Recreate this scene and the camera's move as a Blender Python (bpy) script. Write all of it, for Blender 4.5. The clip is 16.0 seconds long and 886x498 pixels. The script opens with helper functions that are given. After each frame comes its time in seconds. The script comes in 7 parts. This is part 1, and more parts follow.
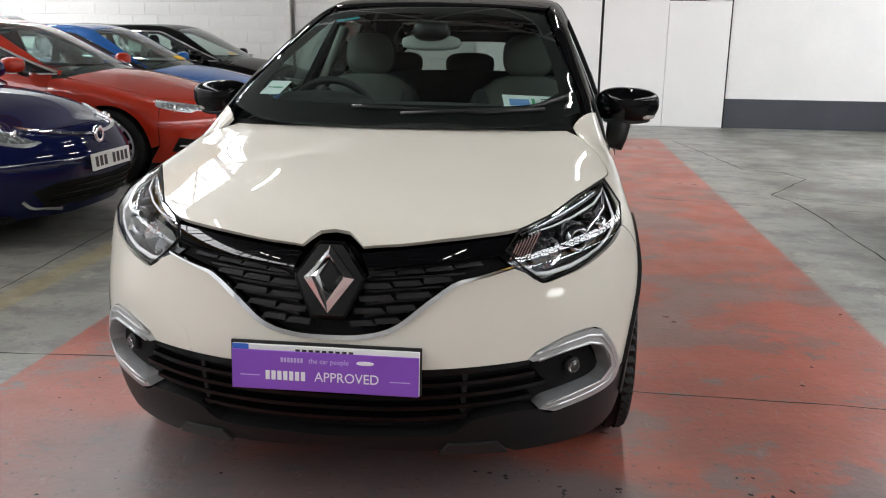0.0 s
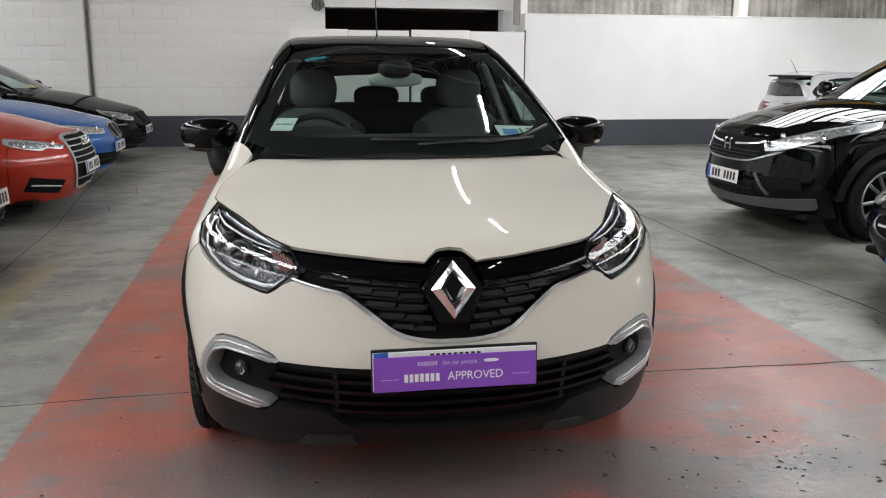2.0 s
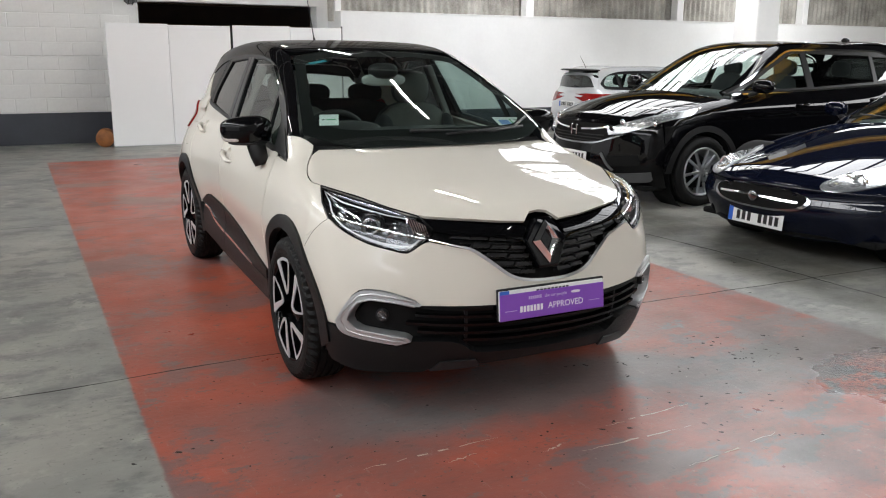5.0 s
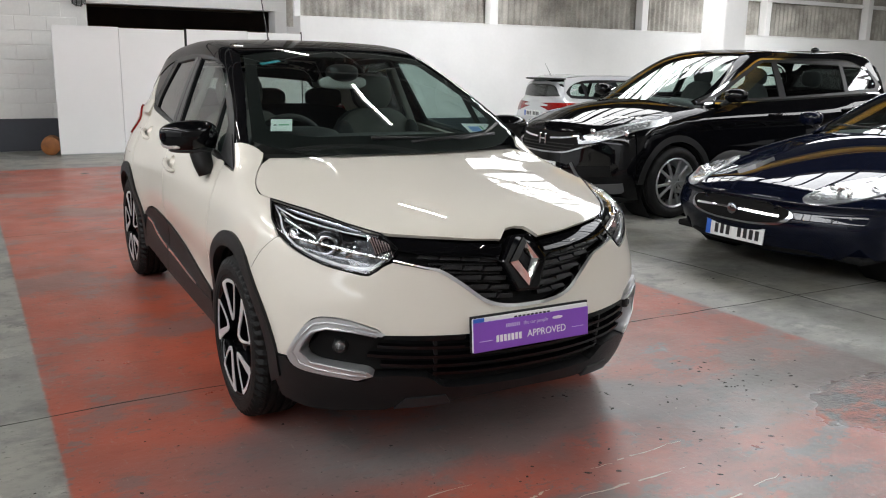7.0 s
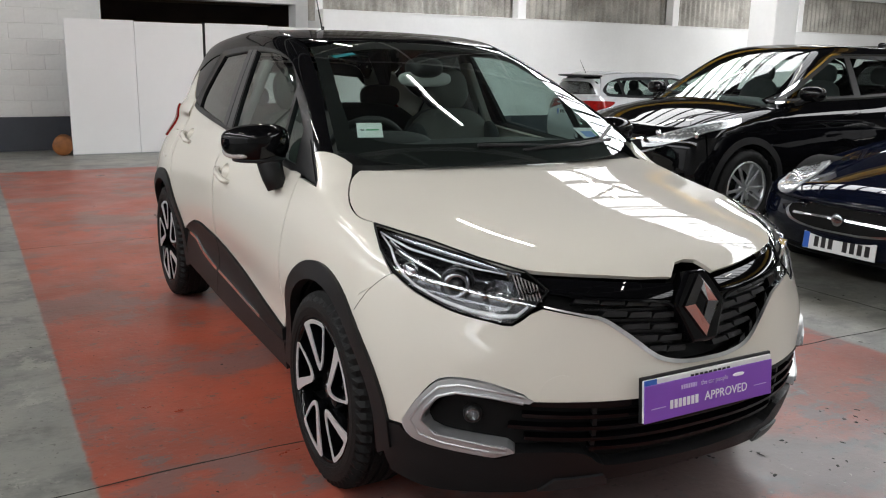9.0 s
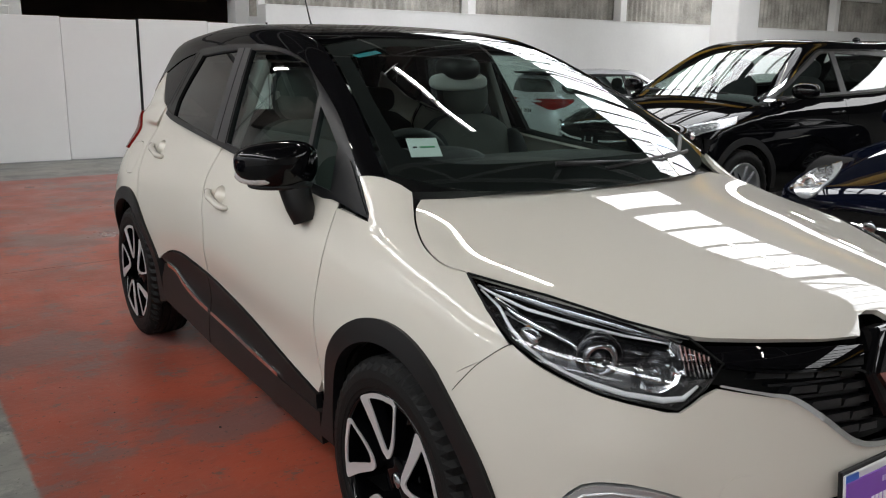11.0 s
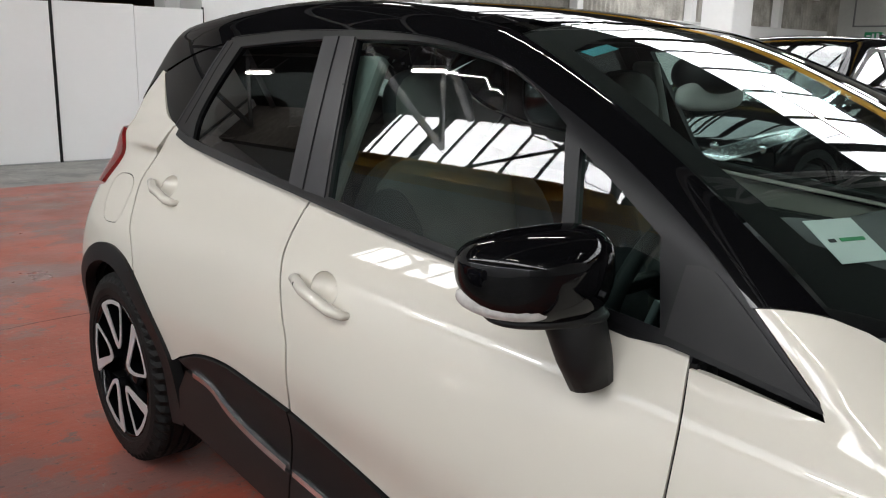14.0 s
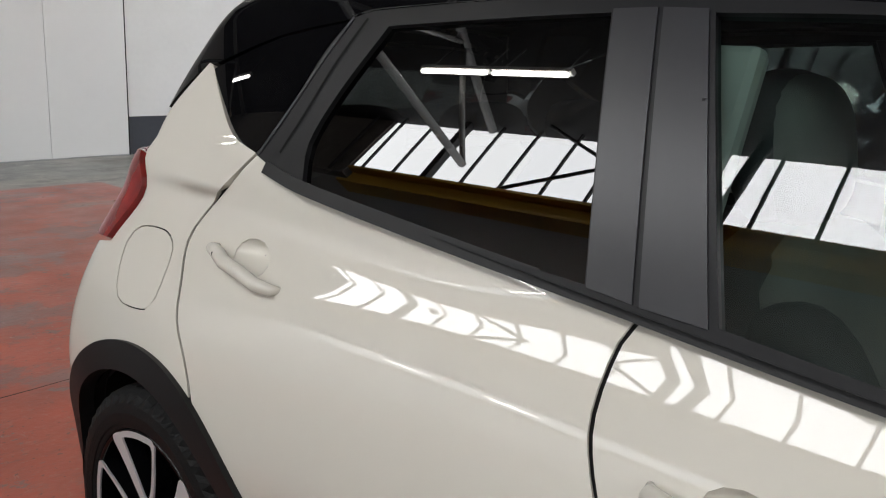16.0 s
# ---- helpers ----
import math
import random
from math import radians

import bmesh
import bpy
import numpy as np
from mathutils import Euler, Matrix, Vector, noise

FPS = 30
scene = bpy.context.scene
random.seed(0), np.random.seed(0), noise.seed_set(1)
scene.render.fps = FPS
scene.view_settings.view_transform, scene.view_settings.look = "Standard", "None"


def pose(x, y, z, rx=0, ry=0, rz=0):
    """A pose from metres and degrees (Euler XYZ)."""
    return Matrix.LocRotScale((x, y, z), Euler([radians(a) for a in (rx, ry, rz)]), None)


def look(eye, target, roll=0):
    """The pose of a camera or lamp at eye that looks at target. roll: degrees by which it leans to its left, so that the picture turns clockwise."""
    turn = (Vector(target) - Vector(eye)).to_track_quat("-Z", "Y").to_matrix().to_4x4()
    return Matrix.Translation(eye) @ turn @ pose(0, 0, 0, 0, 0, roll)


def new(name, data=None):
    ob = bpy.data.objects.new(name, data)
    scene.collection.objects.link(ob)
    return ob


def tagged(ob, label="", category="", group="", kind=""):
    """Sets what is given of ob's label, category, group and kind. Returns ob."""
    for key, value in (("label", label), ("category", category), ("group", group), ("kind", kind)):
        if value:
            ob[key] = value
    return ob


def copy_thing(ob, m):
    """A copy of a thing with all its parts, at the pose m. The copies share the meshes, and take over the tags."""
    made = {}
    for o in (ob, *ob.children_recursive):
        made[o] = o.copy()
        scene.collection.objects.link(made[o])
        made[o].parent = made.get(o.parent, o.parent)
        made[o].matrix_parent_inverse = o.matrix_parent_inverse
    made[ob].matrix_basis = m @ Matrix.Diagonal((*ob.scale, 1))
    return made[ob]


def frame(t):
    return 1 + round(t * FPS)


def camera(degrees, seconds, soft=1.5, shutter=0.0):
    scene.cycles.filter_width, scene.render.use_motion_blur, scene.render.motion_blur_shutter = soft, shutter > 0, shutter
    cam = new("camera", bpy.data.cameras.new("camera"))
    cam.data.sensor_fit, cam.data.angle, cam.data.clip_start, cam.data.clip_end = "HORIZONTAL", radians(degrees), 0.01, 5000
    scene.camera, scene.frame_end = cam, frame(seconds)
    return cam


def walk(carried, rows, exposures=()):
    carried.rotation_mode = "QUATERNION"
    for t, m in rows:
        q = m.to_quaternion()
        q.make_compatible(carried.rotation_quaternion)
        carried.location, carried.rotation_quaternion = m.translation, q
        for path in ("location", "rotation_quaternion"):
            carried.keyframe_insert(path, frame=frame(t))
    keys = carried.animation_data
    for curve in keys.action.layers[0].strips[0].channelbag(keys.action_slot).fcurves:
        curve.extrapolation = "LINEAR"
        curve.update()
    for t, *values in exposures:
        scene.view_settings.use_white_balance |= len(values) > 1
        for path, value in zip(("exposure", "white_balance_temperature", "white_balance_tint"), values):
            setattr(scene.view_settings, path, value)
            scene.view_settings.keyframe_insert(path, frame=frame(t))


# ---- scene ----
cam = camera(55.3, 16.0, soft=1.1)
PATH = [
    (0, (0.534, -2.022, 1.351), (0.317, -0.096, 0.858), 0.7),
    (0.5, (0.329, -2.108, 1.362), (0.2, -0.172, 0.878), 0.4),
    (1, (0.092, -2.242, 1.41), (0.052, -0.288, 0.987), 0.0),
    (1.5, (-0.209, -2.246, 1.401), (0.028, -0.307, 0.974), 0.4),
    (2, (-0.459, -2.373, 1.402), (-0.122, -0.45, 0.968), 0.3),
    (2.5, (-0.698, -2.477, 1.424), (-0.284, -0.569, 0.989), 0.0),
    (3, (-0.987, -2.479, 1.415), (-0.401, -0.619, 0.972), 0.4),
    (3.5, (-1.237, -2.545, 1.412), (-0.573, -0.713, 0.966), 0.2),
    (4, (-1.476, -2.674, 1.426), (-0.733, -0.872, 0.979), 0.5),
    (4.5, (-1.716, -2.724, 1.453), (-0.901, -0.954, 1.003), 0.6),
    (5, (-1.884, -2.733, 1.46), (-1.004, -0.994, 1.01), 0.4),
    (7.5, (-1.703, -2.183, 1.408), (-0.734, -0.486, 0.983), 1.0),
    (8, (-1.771, -1.971, 1.412), (-0.794, -0.279, 0.985), 1.1),
    (8.5, (-1.805, -1.815, 1.391), (-0.826, -0.122, 0.97), 1.1),
    (9, (-1.79, -1.606, 1.391), (-0.832, 0.095, 0.958), 1.0),
    (9.5, (-1.786, -1.414, 1.393), (-0.833, 0.29, 0.956), 1.1),
    (12, (-1.936, -0.359, 1.401), (-0.687, 1.139, 0.958), 1.4),
    (12.5, (-1.95, -0.07, 1.409), (-0.66, 1.392, 0.964), 2.0),
    (13, (-1.947, 0.166, 1.408), (-0.651, 1.624, 0.965), 1.8),
    (13.5, (-1.835, 0.437, 1.404), (-0.55, 1.905, 0.961), 1.7),
    (14, (-1.758, 0.71, 1.397), (-0.481, 2.181, 0.945), 1.4),
    (14.5, (-1.756, 1.032, 1.413), (-0.45, 2.472, 0.946), 1.6),
    (15, (-1.714, 1.324, 1.395), (-0.361, 2.728, 0.949), 1.8),
    (15.5, (-1.628, 1.624, 1.386), (-0.23, 2.983, 0.941), 2.2),
    (16, (-1.597, 1.946, 1.365), (-0.151, 3.249, 0.906), 2.4),
]
walk(cam, [(t, look(eye, target, roll)) for t, eye, target, roll in PATH],
     exposures=[(0, .66), (1.5, .60), (4, .54), (5, .58), (7.5, .54), (9, .40), (9.5, .34), (12, -.01), (13, -.05), (13.5, .18), (14, .30), (14.5, .36), (15, .20), (15.5, .06), (16, .06)])

# ---- light: overcast sky through the roof glazing, added aisle fill, fluorescent battens in the hall
world = bpy.data.worlds.new("sky")
scene.world = world
world.use_nodes = True
wn = world.node_tree
sky = wn.nodes.new("ShaderNodeTexSky")
sky.sky_type, sky.sun_disc = "NISHITA", False
sky.sun_elevation, sky.sun_rotation = radians(38), radians(200)
wn.links.new(sky.outputs[0], wn.nodes["Background"].inputs[0])
wn.nodes["Background"].inputs[1].default_value = 0.12


def daylight(name, at, turn, sx, sy, watts):
    lamp = bpy.data.lights.new(name, "AREA")
    lamp.shape, lamp.size, lamp.size_y, lamp.energy, lamp.color = "RECTANGLE", sx, sy, watts, (0.97, 0.975, 0.985)
    ob = new(name, lamp)
    ob.matrix_world = pose(*at, *turn)
    return tagged(ob, "area lamp standing in for overhead daylight", "daylight", kind="structure")


daylight("roof_daylight", (6.78, 0.9, 4.53), (0, 30.3, 0), 1.72, 22.5, 720)
daylight("clerestory_daylight", (-3.80, -1.18, 3.95), (0, -90, 0), 0.84, 18.3, 540)
# No glazing is known over the west aisle; this lamp is added fill.
daylight("aisle_daylight", (-8.2, 0.9, 3.98), (0, 0, 0), 2.0, 22.5, 420)
# Added lamp beneath the closed east roof, to lift the walls at that end.
daylight("east_aisle_daylight", (13.0, 0.9, 3.88), (0, 0, 0), 1.3, 20.0, 620)

# ---- materials
def material(name, base, rough=0.5, metal=0.0, coat=0.0, vary=0.0, scale=8.0, fine=0.0, bump=0.0, bump_scale=60.0, second=None, spec=0.5, rough_vary=0.0, island=False):
    """A surface with wear at two scales: broad patches (vary, scale) and grain (fine, bump)."""
    m = bpy.data.materials.new(name)
    m.use_nodes = True
    n, link = m.node_tree.nodes, m.node_tree.links.new
    b = n["Principled BSDF"]
    b.inputs["Base Color"].default_value = (*base, 1)
    b.inputs["Roughness"].default_value, b.inputs["Metallic"].default_value = rough, metal
    b.inputs["Coat Weight"].default_value, b.inputs["Coat Roughness"].default_value = coat, 0.006
    b.inputs["Specular IOR Level"].default_value = spec
    co = n.new("ShaderNodeTexCoord").outputs["Object"]
    if vary or rough_vary:
        big = n.new("ShaderNodeTexNoise")
        big.inputs["Scale"].default_value, big.inputs["Detail"].default_value = scale, 5
        link(co, big.inputs["Vector"])
        grain = n.new("ShaderNodeTexNoise")
        grain.inputs["Scale"].default_value, grain.inputs["Detail"].default_value = scale * 14, 3
        link(co, grain.inputs["Vector"])
        both = n.new("ShaderNodeMath")
        both.operation = "MULTIPLY_ADD"
        link(grain.outputs[0], both.inputs[0])
        both.inputs[1].default_value = 0.35
        link(big.outputs[0], both.inputs[2])
        ramp = n.new("ShaderNodeMapRange")
        ramp.inputs[1].default_value, ramp.inputs[2].default_value = 0.45, 0.9
        link(both.outputs[0], ramp.inputs[0])
        if vary:
            mix = n.new("ShaderNodeMix")
            mix.data_type = "RGBA"
            mix.inputs["A"].default_value = (*base, 1)
            mix.inputs["B"].default_value = (*(second or [c * (1 - vary) for c in base]), 1)
            link(ramp.outputs[0], mix.inputs["Factor"])
            link(mix.outputs["Result"], b.inputs["Base Color"])
        if rough_vary:
            rr = n.new("ShaderNodeMapRange")
            rr.inputs[3].default_value, rr.inputs[4].default_value = rough - rough_vary, rough + rough_vary
            link(ramp.outputs[0], rr.inputs[0])
            link(rr.outputs[0], b.inputs["Roughness"])
    if bump:
        bn = n.new("ShaderNodeTexNoise")
        bn.inputs["Scale"].default_value, bn.inputs["Detail"].default_value = bump_scale, 4
        link(co, bn.inputs["Vector"])
        bp = n.new("ShaderNodeBump")
        bp.inputs["Strength"].default_value, bp.inputs["Distance"].default_value = bump, 0.01
        link(bn.outputs[0], bp.inputs["Height"])
        link(bp.outputs[0], b.inputs["Normal"])
    return m


def glow(name, colour, strength):
    m = bpy.data.materials.new(name)
    m.use_nodes = True
    b = m.node_tree.nodes["Principled BSDF"]
    b.inputs["Base Color"].default_value = (*colour, 1)
    b.inputs["Emission Color"].default_value = (*colour, 1)
    b.inputs["Emission Strength"].default_value = strength
    return m


def glazing(name, tint, gloss=1.0):
    """Thin sheet glass: clear with a tint, mirror-like at a grazing view."""
    m = bpy.data.materials.new(name)
    m.use_nodes = True
    n, link = m.node_tree.nodes, m.node_tree.links.new
    n.remove(n["Principled BSDF"])
    clear, shine, mix, fr = n.new("ShaderNodeBsdfTransparent"), n.new("ShaderNodeBsdfGlossy"), n.new("ShaderNodeMixShader"), n.new("ShaderNodeLayerWeight")
    clear.inputs[0].default_value = (*tint, 1)
    shine.inputs["Roughness"].default_value = 0.0
    shine.inputs["Color"].default_value = (gloss, gloss, gloss, 1)
    fr.inputs[0].default_value = 0.5
    power, amount = n.new("ShaderNodeMath"), n.new("ShaderNodeMath")
    power.operation, amount.operation = "POWER", "MULTIPLY_ADD"
    link(fr.outputs["Facing"], power.inputs[0])
    power.inputs[1].default_value = 4.6
    link(power.outputs[0], amount.inputs[0])
    amount.inputs[1].default_value, amount.inputs[2].default_value = 0.91, 0.066
    link(amount.outputs[0], mix.inputs[0])
    link(clear.outputs[0], mix.inputs[1])
    link(shine.outputs[0], mix.inputs[2])
    link(mix.outputs[0], n["Material Output"].inputs[0])
    return m


CREAM = material("cream_paint", (0.605, 0.573, 0.506), 0.5, coat=1.0, rough_vary=0.03, scale=3, spec=0.1)
GLOSS_BLACK = material("black_paint", (0.0025, 0.0025, 0.003), 0.4, coat=0.55, rough_vary=0.03, scale=3, spec=0.0)
BLACK_PLASTIC = material("black_plastic", (0.0065, 0.0065, 0.007), 0.5, vary=0.25, scale=5, bump=0.08, bump_scale=700, spec=0.35)
GREY_PLASTIC = material("grey_plastic", (0.010, 0.0105, 0.0115), 0.50, vary=0.2, scale=5, bump=0.1, bump_scale=700, spec=0.35)
BUMPER_PLASTIC = material("bumper_plastic", (0.0055, 0.0056, 0.006), 0.46, vary=0.2, scale=5, bump=0.1, bump_scale=700, spec=0.3)
SILL_PLASTIC = material("sill_plastic", (0.012, 0.0085, 0.008), 0.5, spec=0.35, vary=0.3, scale=6, bump=0.1, bump_scale=600)
PILLAR_FILM = material("graphite_film", (0.022, 0.022, 0.025), 0.30, vary=0.12, scale=4, spec=0.4)
FRAME_BLACK = material("satin_black", (0.008, 0.008, 0.009), 0.36, vary=0.15, scale=4, spec=0.2)
INNER_BLACK = material("inner_black", (0.004, 0.004, 0.004), 0.8, vary=0.3, spec=0.2)
CHROME = material("chrome", (0.86, 0.87, 0.88), 0.08, 1.0, rough_vary=0.03)
SATIN_SILVER = material("satin_silver", (0.50, 0.51, 0.52), 0.36, 0.75, rough_vary=0.03, scale=4)
DARK_CHROME = material("dark_chrome", (0.34, 0.35, 0.37), 0.16, 1.0, rough_vary=0.05, scale=20)
RUBBER = material("tyre_rubber", (0.006, 0.006, 0.006), 0.6, spec=0.2, vary=0.4, scale=9, bump=0.25, bump_scale=260)
LAMP_INSIDE = material("lamp_inside", (0.52, 0.53, 0.53), 0.26, 0.7, rough_vary=0.05, scale=40)
MACHINED = material("machined_alloy", (0.66, 0.66, 0.67), 0.42, 0.55, rough_vary=0.06, scale=30)
ALLOY = material("silver_alloy", (0.48, 0.49, 0.50), 0.32, 1.0, rough_vary=0.06, scale=20)
CLEAR = glazing("screen_glass", (0.70, 0.80, 0.77))
SIDE_GLASS = glazing("side_glass", (0.50, 0.62, 0.59))
PRIVACY = glazing("privacy_glass", (0.05, 0.055, 0.055))
LENS = glazing("lamp_lens", (0.93, 0.94, 0.95))
RED_LENS = material("red_lens", (0.27, 0.006, 0.005), 0.25, coat=0.5, spec=0.2, vary=0.5, scale=20)
AMBER = material("amber_bulb", (0.75, 0.30, 0.05), 0.3, coat=0.5, vary=0.2)
WHITE_LENS = material("indicator_lens", (0.62, 0.60, 0.58), 0.15, coat=1.0, vary=0.3, scale=60)
SEAT_CLOTH = material("light_seat_cloth", (0.115, 0.110, 0.102), 0.85, vary=0.2, scale=14, bump=0.3, bump_scale=500)
SEAT_DARK = material("dark_seat_cloth", (0.03, 0.03, 0.032), 0.85, vary=0.3, scale=14, bump=0.3, bump_scale=500)
DASH = material("dash_plastic", (0.022, 0.022, 0.023), 0.6, vary=0.25, bump=0.2, bump_scale=300)
PURPLE = material("purple_plastic", (0.225, 0.075, 0.47), 0.35, vary=0.08, scale=10)
WHITE_PRINT = material("white_print", (0.80, 0.78, 0.82), 0.5, vary=0.05)
PALE_PRINT = material("pale_print", (0.50, 0.40, 0.66), 0.5, vary=0.05)
PLATE_WHITE = material("plate_white", (0.74, 0.75, 0.74), 0.3, vary=0.06, scale=30)
PLATE_BLUE = material("plate_blue", (0.03, 0.12, 0.50), 0.35, vary=0.06)
PLATE_INK = material("plate_ink", (0.012, 0.012, 0.013), 0.4, vary=0.1)
PAPER = material("paper", (0.70, 0.74, 0.72), 0.6, vary=0.08, scale=25)
TEAL = material("teal_tag", (0.03, 0.36, 0.42), 0.4, vary=0.15, scale=40)
GREEN_INK = material("green_ink", (0.05, 0.30, 0.12), 0.5, vary=0.1)
BLUE_INK = material("blue_ink", (0.16, 0.30, 0.62), 0.5, vary=0.1)
YELLOW_CARD = material("yellow_card", (0.78, 0.48, 0.05), 0.55, vary=0.1, scale=30)
NAVY = material("navy_paint", (0.005, 0.008, 0.045), 0.4, coat=0.7, vary=0.1, scale=400, spec=0.0)
MIDNIGHT = material("midnight_blue_paint", (0.003, 0.0045, 0.0125), 0.4, coat=0.65, vary=0.1, scale=400, spec=0.0)
RED_PAINT = material("red_metallic_paint", (0.36, 0.017, 0.003), 0.4, 0.1, coat=0.8, spec=0.2, vary=0.12, scale=400)
BLUE_PAINT = material("blue_metallic_paint", (0.006, 0.095, 0.34), 0.4, 0.1, coat=0.8, spec=0.2, vary=0.12, scale=400)
SILVER_PAINT = material("silver_paint", (0.56, 0.57, 0.59), 0.32, 0.4, coat=1.0, vary=0.06, scale=400)
WALL_WHITE = material("white_wall_paint", (0.89, 0.89, 0.885), 0.55, vary=0.07, scale=1.3, bump=0.12, bump_scale=40)
BLOCK_PAINT = material("white_block_paint", (0.87, 0.865, 0.845), 0.62, vary=0.10, scale=1.7, bump=0.5, bump_scale=90)
BOARD_WHITE = material("white_board", (0.89, 0.89, 0.888), 0.38, vary=0.03, scale=1.0)
SLATE_PAINT = material("slate_wall_paint", (0.058, 0.064, 0.080), 0.5, vary=0.2, scale=2, bump=0.2, bump_scale=60)
SHEET = material("weathered_cement_sheet", (0.55, 0.53, 0.485), 0.8, vary=0.5, scale=2.2, second=(0.23, 0.215, 0.19), bump=0.3, bump_scale=50)
STEEL_GREY = material("grey_painted_steel", (0.22, 0.22, 0.22), 0.5, vary=0.25, scale=3)
ROOF_DARK = material("dark_roof_sheet", (0.022, 0.022, 0.023), 0.75, vary=0.3, scale=1.5)
YELLOW_STEEL = material("yellow_painted_steel", (0.62, 0.36, 0.03), 0.5, vary=0.25, scale=3)
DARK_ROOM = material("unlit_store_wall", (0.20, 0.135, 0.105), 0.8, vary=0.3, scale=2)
ORANGE_RUST = material("orange_rusty_drum", (0.36, 0.13, 0.035), 0.6, vary=0.5, scale=9)
EXIT_GREEN = material("exit_green", (0.02, 0.28, 0.12), 0.4, vary=0.05)
DOOR_GREY = material("door_paint", (0.45, 0.45, 0.43), 0.5, vary=0.1, scale=2)
TUBE = glow("fluorescent_tube", (1.0, 0.97, 0.90), 60.0)


def floor_material():
    """Worn concrete with an orange-red painted bay, stains, scuffs and saw-cut joints."""
    m = bpy.data.materials.new("worn_painted_concrete")
    m.use_nodes = True
    n, link = m.node_tree.nodes, m.node_tree.links.new
    b = n["Principled BSDF"]
    geo = n.new("ShaderNodeTexCoord").outputs["Object"]
    xyz = n.new("ShaderNodeSeparateXYZ")
    link(geo, xyz.inputs[0])

    def noise_at(scale, detail=5, stretch=None, rough=0.55, off=0.0):
        t = n.new("ShaderNodeTexNoise")
        t.inputs["Scale"].default_value, t.inputs["Detail"].default_value, t.inputs["Roughness"].default_value = scale, detail, rough
        mp = n.new("ShaderNodeMapping")
        mp.inputs["Location"].default_value = (off, off * 1.7, 0)
        mp.inputs["Scale"].default_value = stretch or (1, 1, 1)
        link(geo, mp.inputs[0])
        link(mp.outputs[0], t.inputs["Vector"])
        return t.outputs[0]

    def calc(op, a, c=0.0, d=0.0):
        k = n.new("ShaderNodeMath")
        k.operation = op
        for i, v in enumerate((a, c, d)):
            if isinstance(v, (int, float)):
                k.inputs[i].default_value = v
            else:
                link(v, k.inputs[i])
        return k.outputs[0]

    def ramp(v, lo, hi, to0=0.0, to1=1.0):
        k = n.new("ShaderNodeMapRange")
        k.interpolation_type = "SMOOTHSTEP"
        link(v, k.inputs[0])
        for i, q in enumerate((lo, hi, to0, to1)):
            k.inputs[i + 1].default_value = q
        return k.outputs[0]

    def blend(f, a, c):
        k = n.new("ShaderNodeMix")
        k.data_type = "RGBA"
        link(f, k.inputs["Factor"])
        for s, v in (("A", a), ("B", c)):
            if isinstance(v, tuple):
                k.inputs[s].default_value = (*v, 1)
            else:
                link(v, k.inputs[s])
        return k.outputs["Result"]

    x, y = xyz.outputs[0], xyz.outputs[1]
    wob = calc("MULTIPLY_ADD", noise_at(14, 7, None, 0.7), 0.03, -0.015)
    # plain concrete: cool and warm patches, trowel streaks, dark stains
    patch = ramp(noise_at(0.9, 6), 0.35, 0.68)
    grey = blend(patch, (0.225, 0.23, 0.215), (0.32, 0.31, 0.275))
    streak = ramp(noise_at(2.6, 8, (0.9, 1.35, 1), 0.68, 3.0), 0.46, 0.62)
    grey = blend(calc("MULTIPLY", streak, 0.8), grey, (0.13, 0.135, 0.13))
    stain = ramp(noise_at(2.1, 7, None, 0.62, 7.0), 0.56, 0.72)
    grey = blend(calc("MULTIPLY", stain, 0.7), grey, (0.085, 0.085, 0.08))
    pale = ramp(noise_at(4.5, 8, (1.1, 0.9, 1), 0.70, 11.0), 0.55, 0.66)
    grey = blend(calc("MULTIPLY", pale, 0.8), grey, (0.37, 0.36, 0.325))
    # painted bay, with worn patches back to grey
    xe, ye = calc("ADD", x, wob), calc("ADD", y, wob)
    inside = calc("MULTIPLY", ramp(xe, -1.535, -1.515), ramp(xe, 2.15, 2.10))
    inside = calc("MULTIPLY", inside, ramp(ye, 9.80, 9.70))
    worn = ramp(noise_at(1.25, 8, (0.8, 1.15, 1), 0.70, 21.0), 0.515, 0.565)
    worn2 = ramp(noise_at(5.5, 7, (0.85, 1.2, 1), 0.74, 31.0), 0.575, 0.625)
    near = ramp(y, 1.7, -0.9, 0.0, 1.0)
    side = ramp(x, -0.4, 1.2, 0.0, 1.0)
    more = calc("MULTIPLY", near, calc("MULTIPLY_ADD", side, 0.55, 0.45))
    keep = calc("SUBTRACT", 1.0, calc("MAXIMUM", calc("MULTIPLY", worn, calc("MULTIPLY_ADD", more, 0.4, 0.55)), calc("MULTIPLY", worn2, 0.75)))
    keep = calc("MULTIPLY", keep, calc("MULTIPLY_ADD", more, -0.35, 1.0))
    # broad band before the wheels, worn back to grey
    mid = calc("ABSOLUTE", calc("ADD", calc("MULTIPLY_ADD", x, 0.10, calc("SUBTRACT", y, 0.22)), calc("MULTIPLY_ADD", noise_at(1.1, 7, None, 0.66, 101.0), 1.1, -0.55)))
    mid = calc("MULTIPLY", ramp(mid, 0.42, 0.14), ramp(x, -1.5, -0.7))
    keep = calc("MULTIPLY", keep, calc("MULTIPLY_ADD", mid, -0.8, 1.0))
    tone = ramp(noise_at(1.6, 5, None, 0.55, 41.0), 0.3, 0.7)
    red = blend(tone, (0.41, 0.082, 0.043), (0.285, 0.066, 0.040))
    scuffed = ramp(noise_at(26, 6, (0.8, 1.2, 1), 0.75, 51.0), 0.55, 0.66)
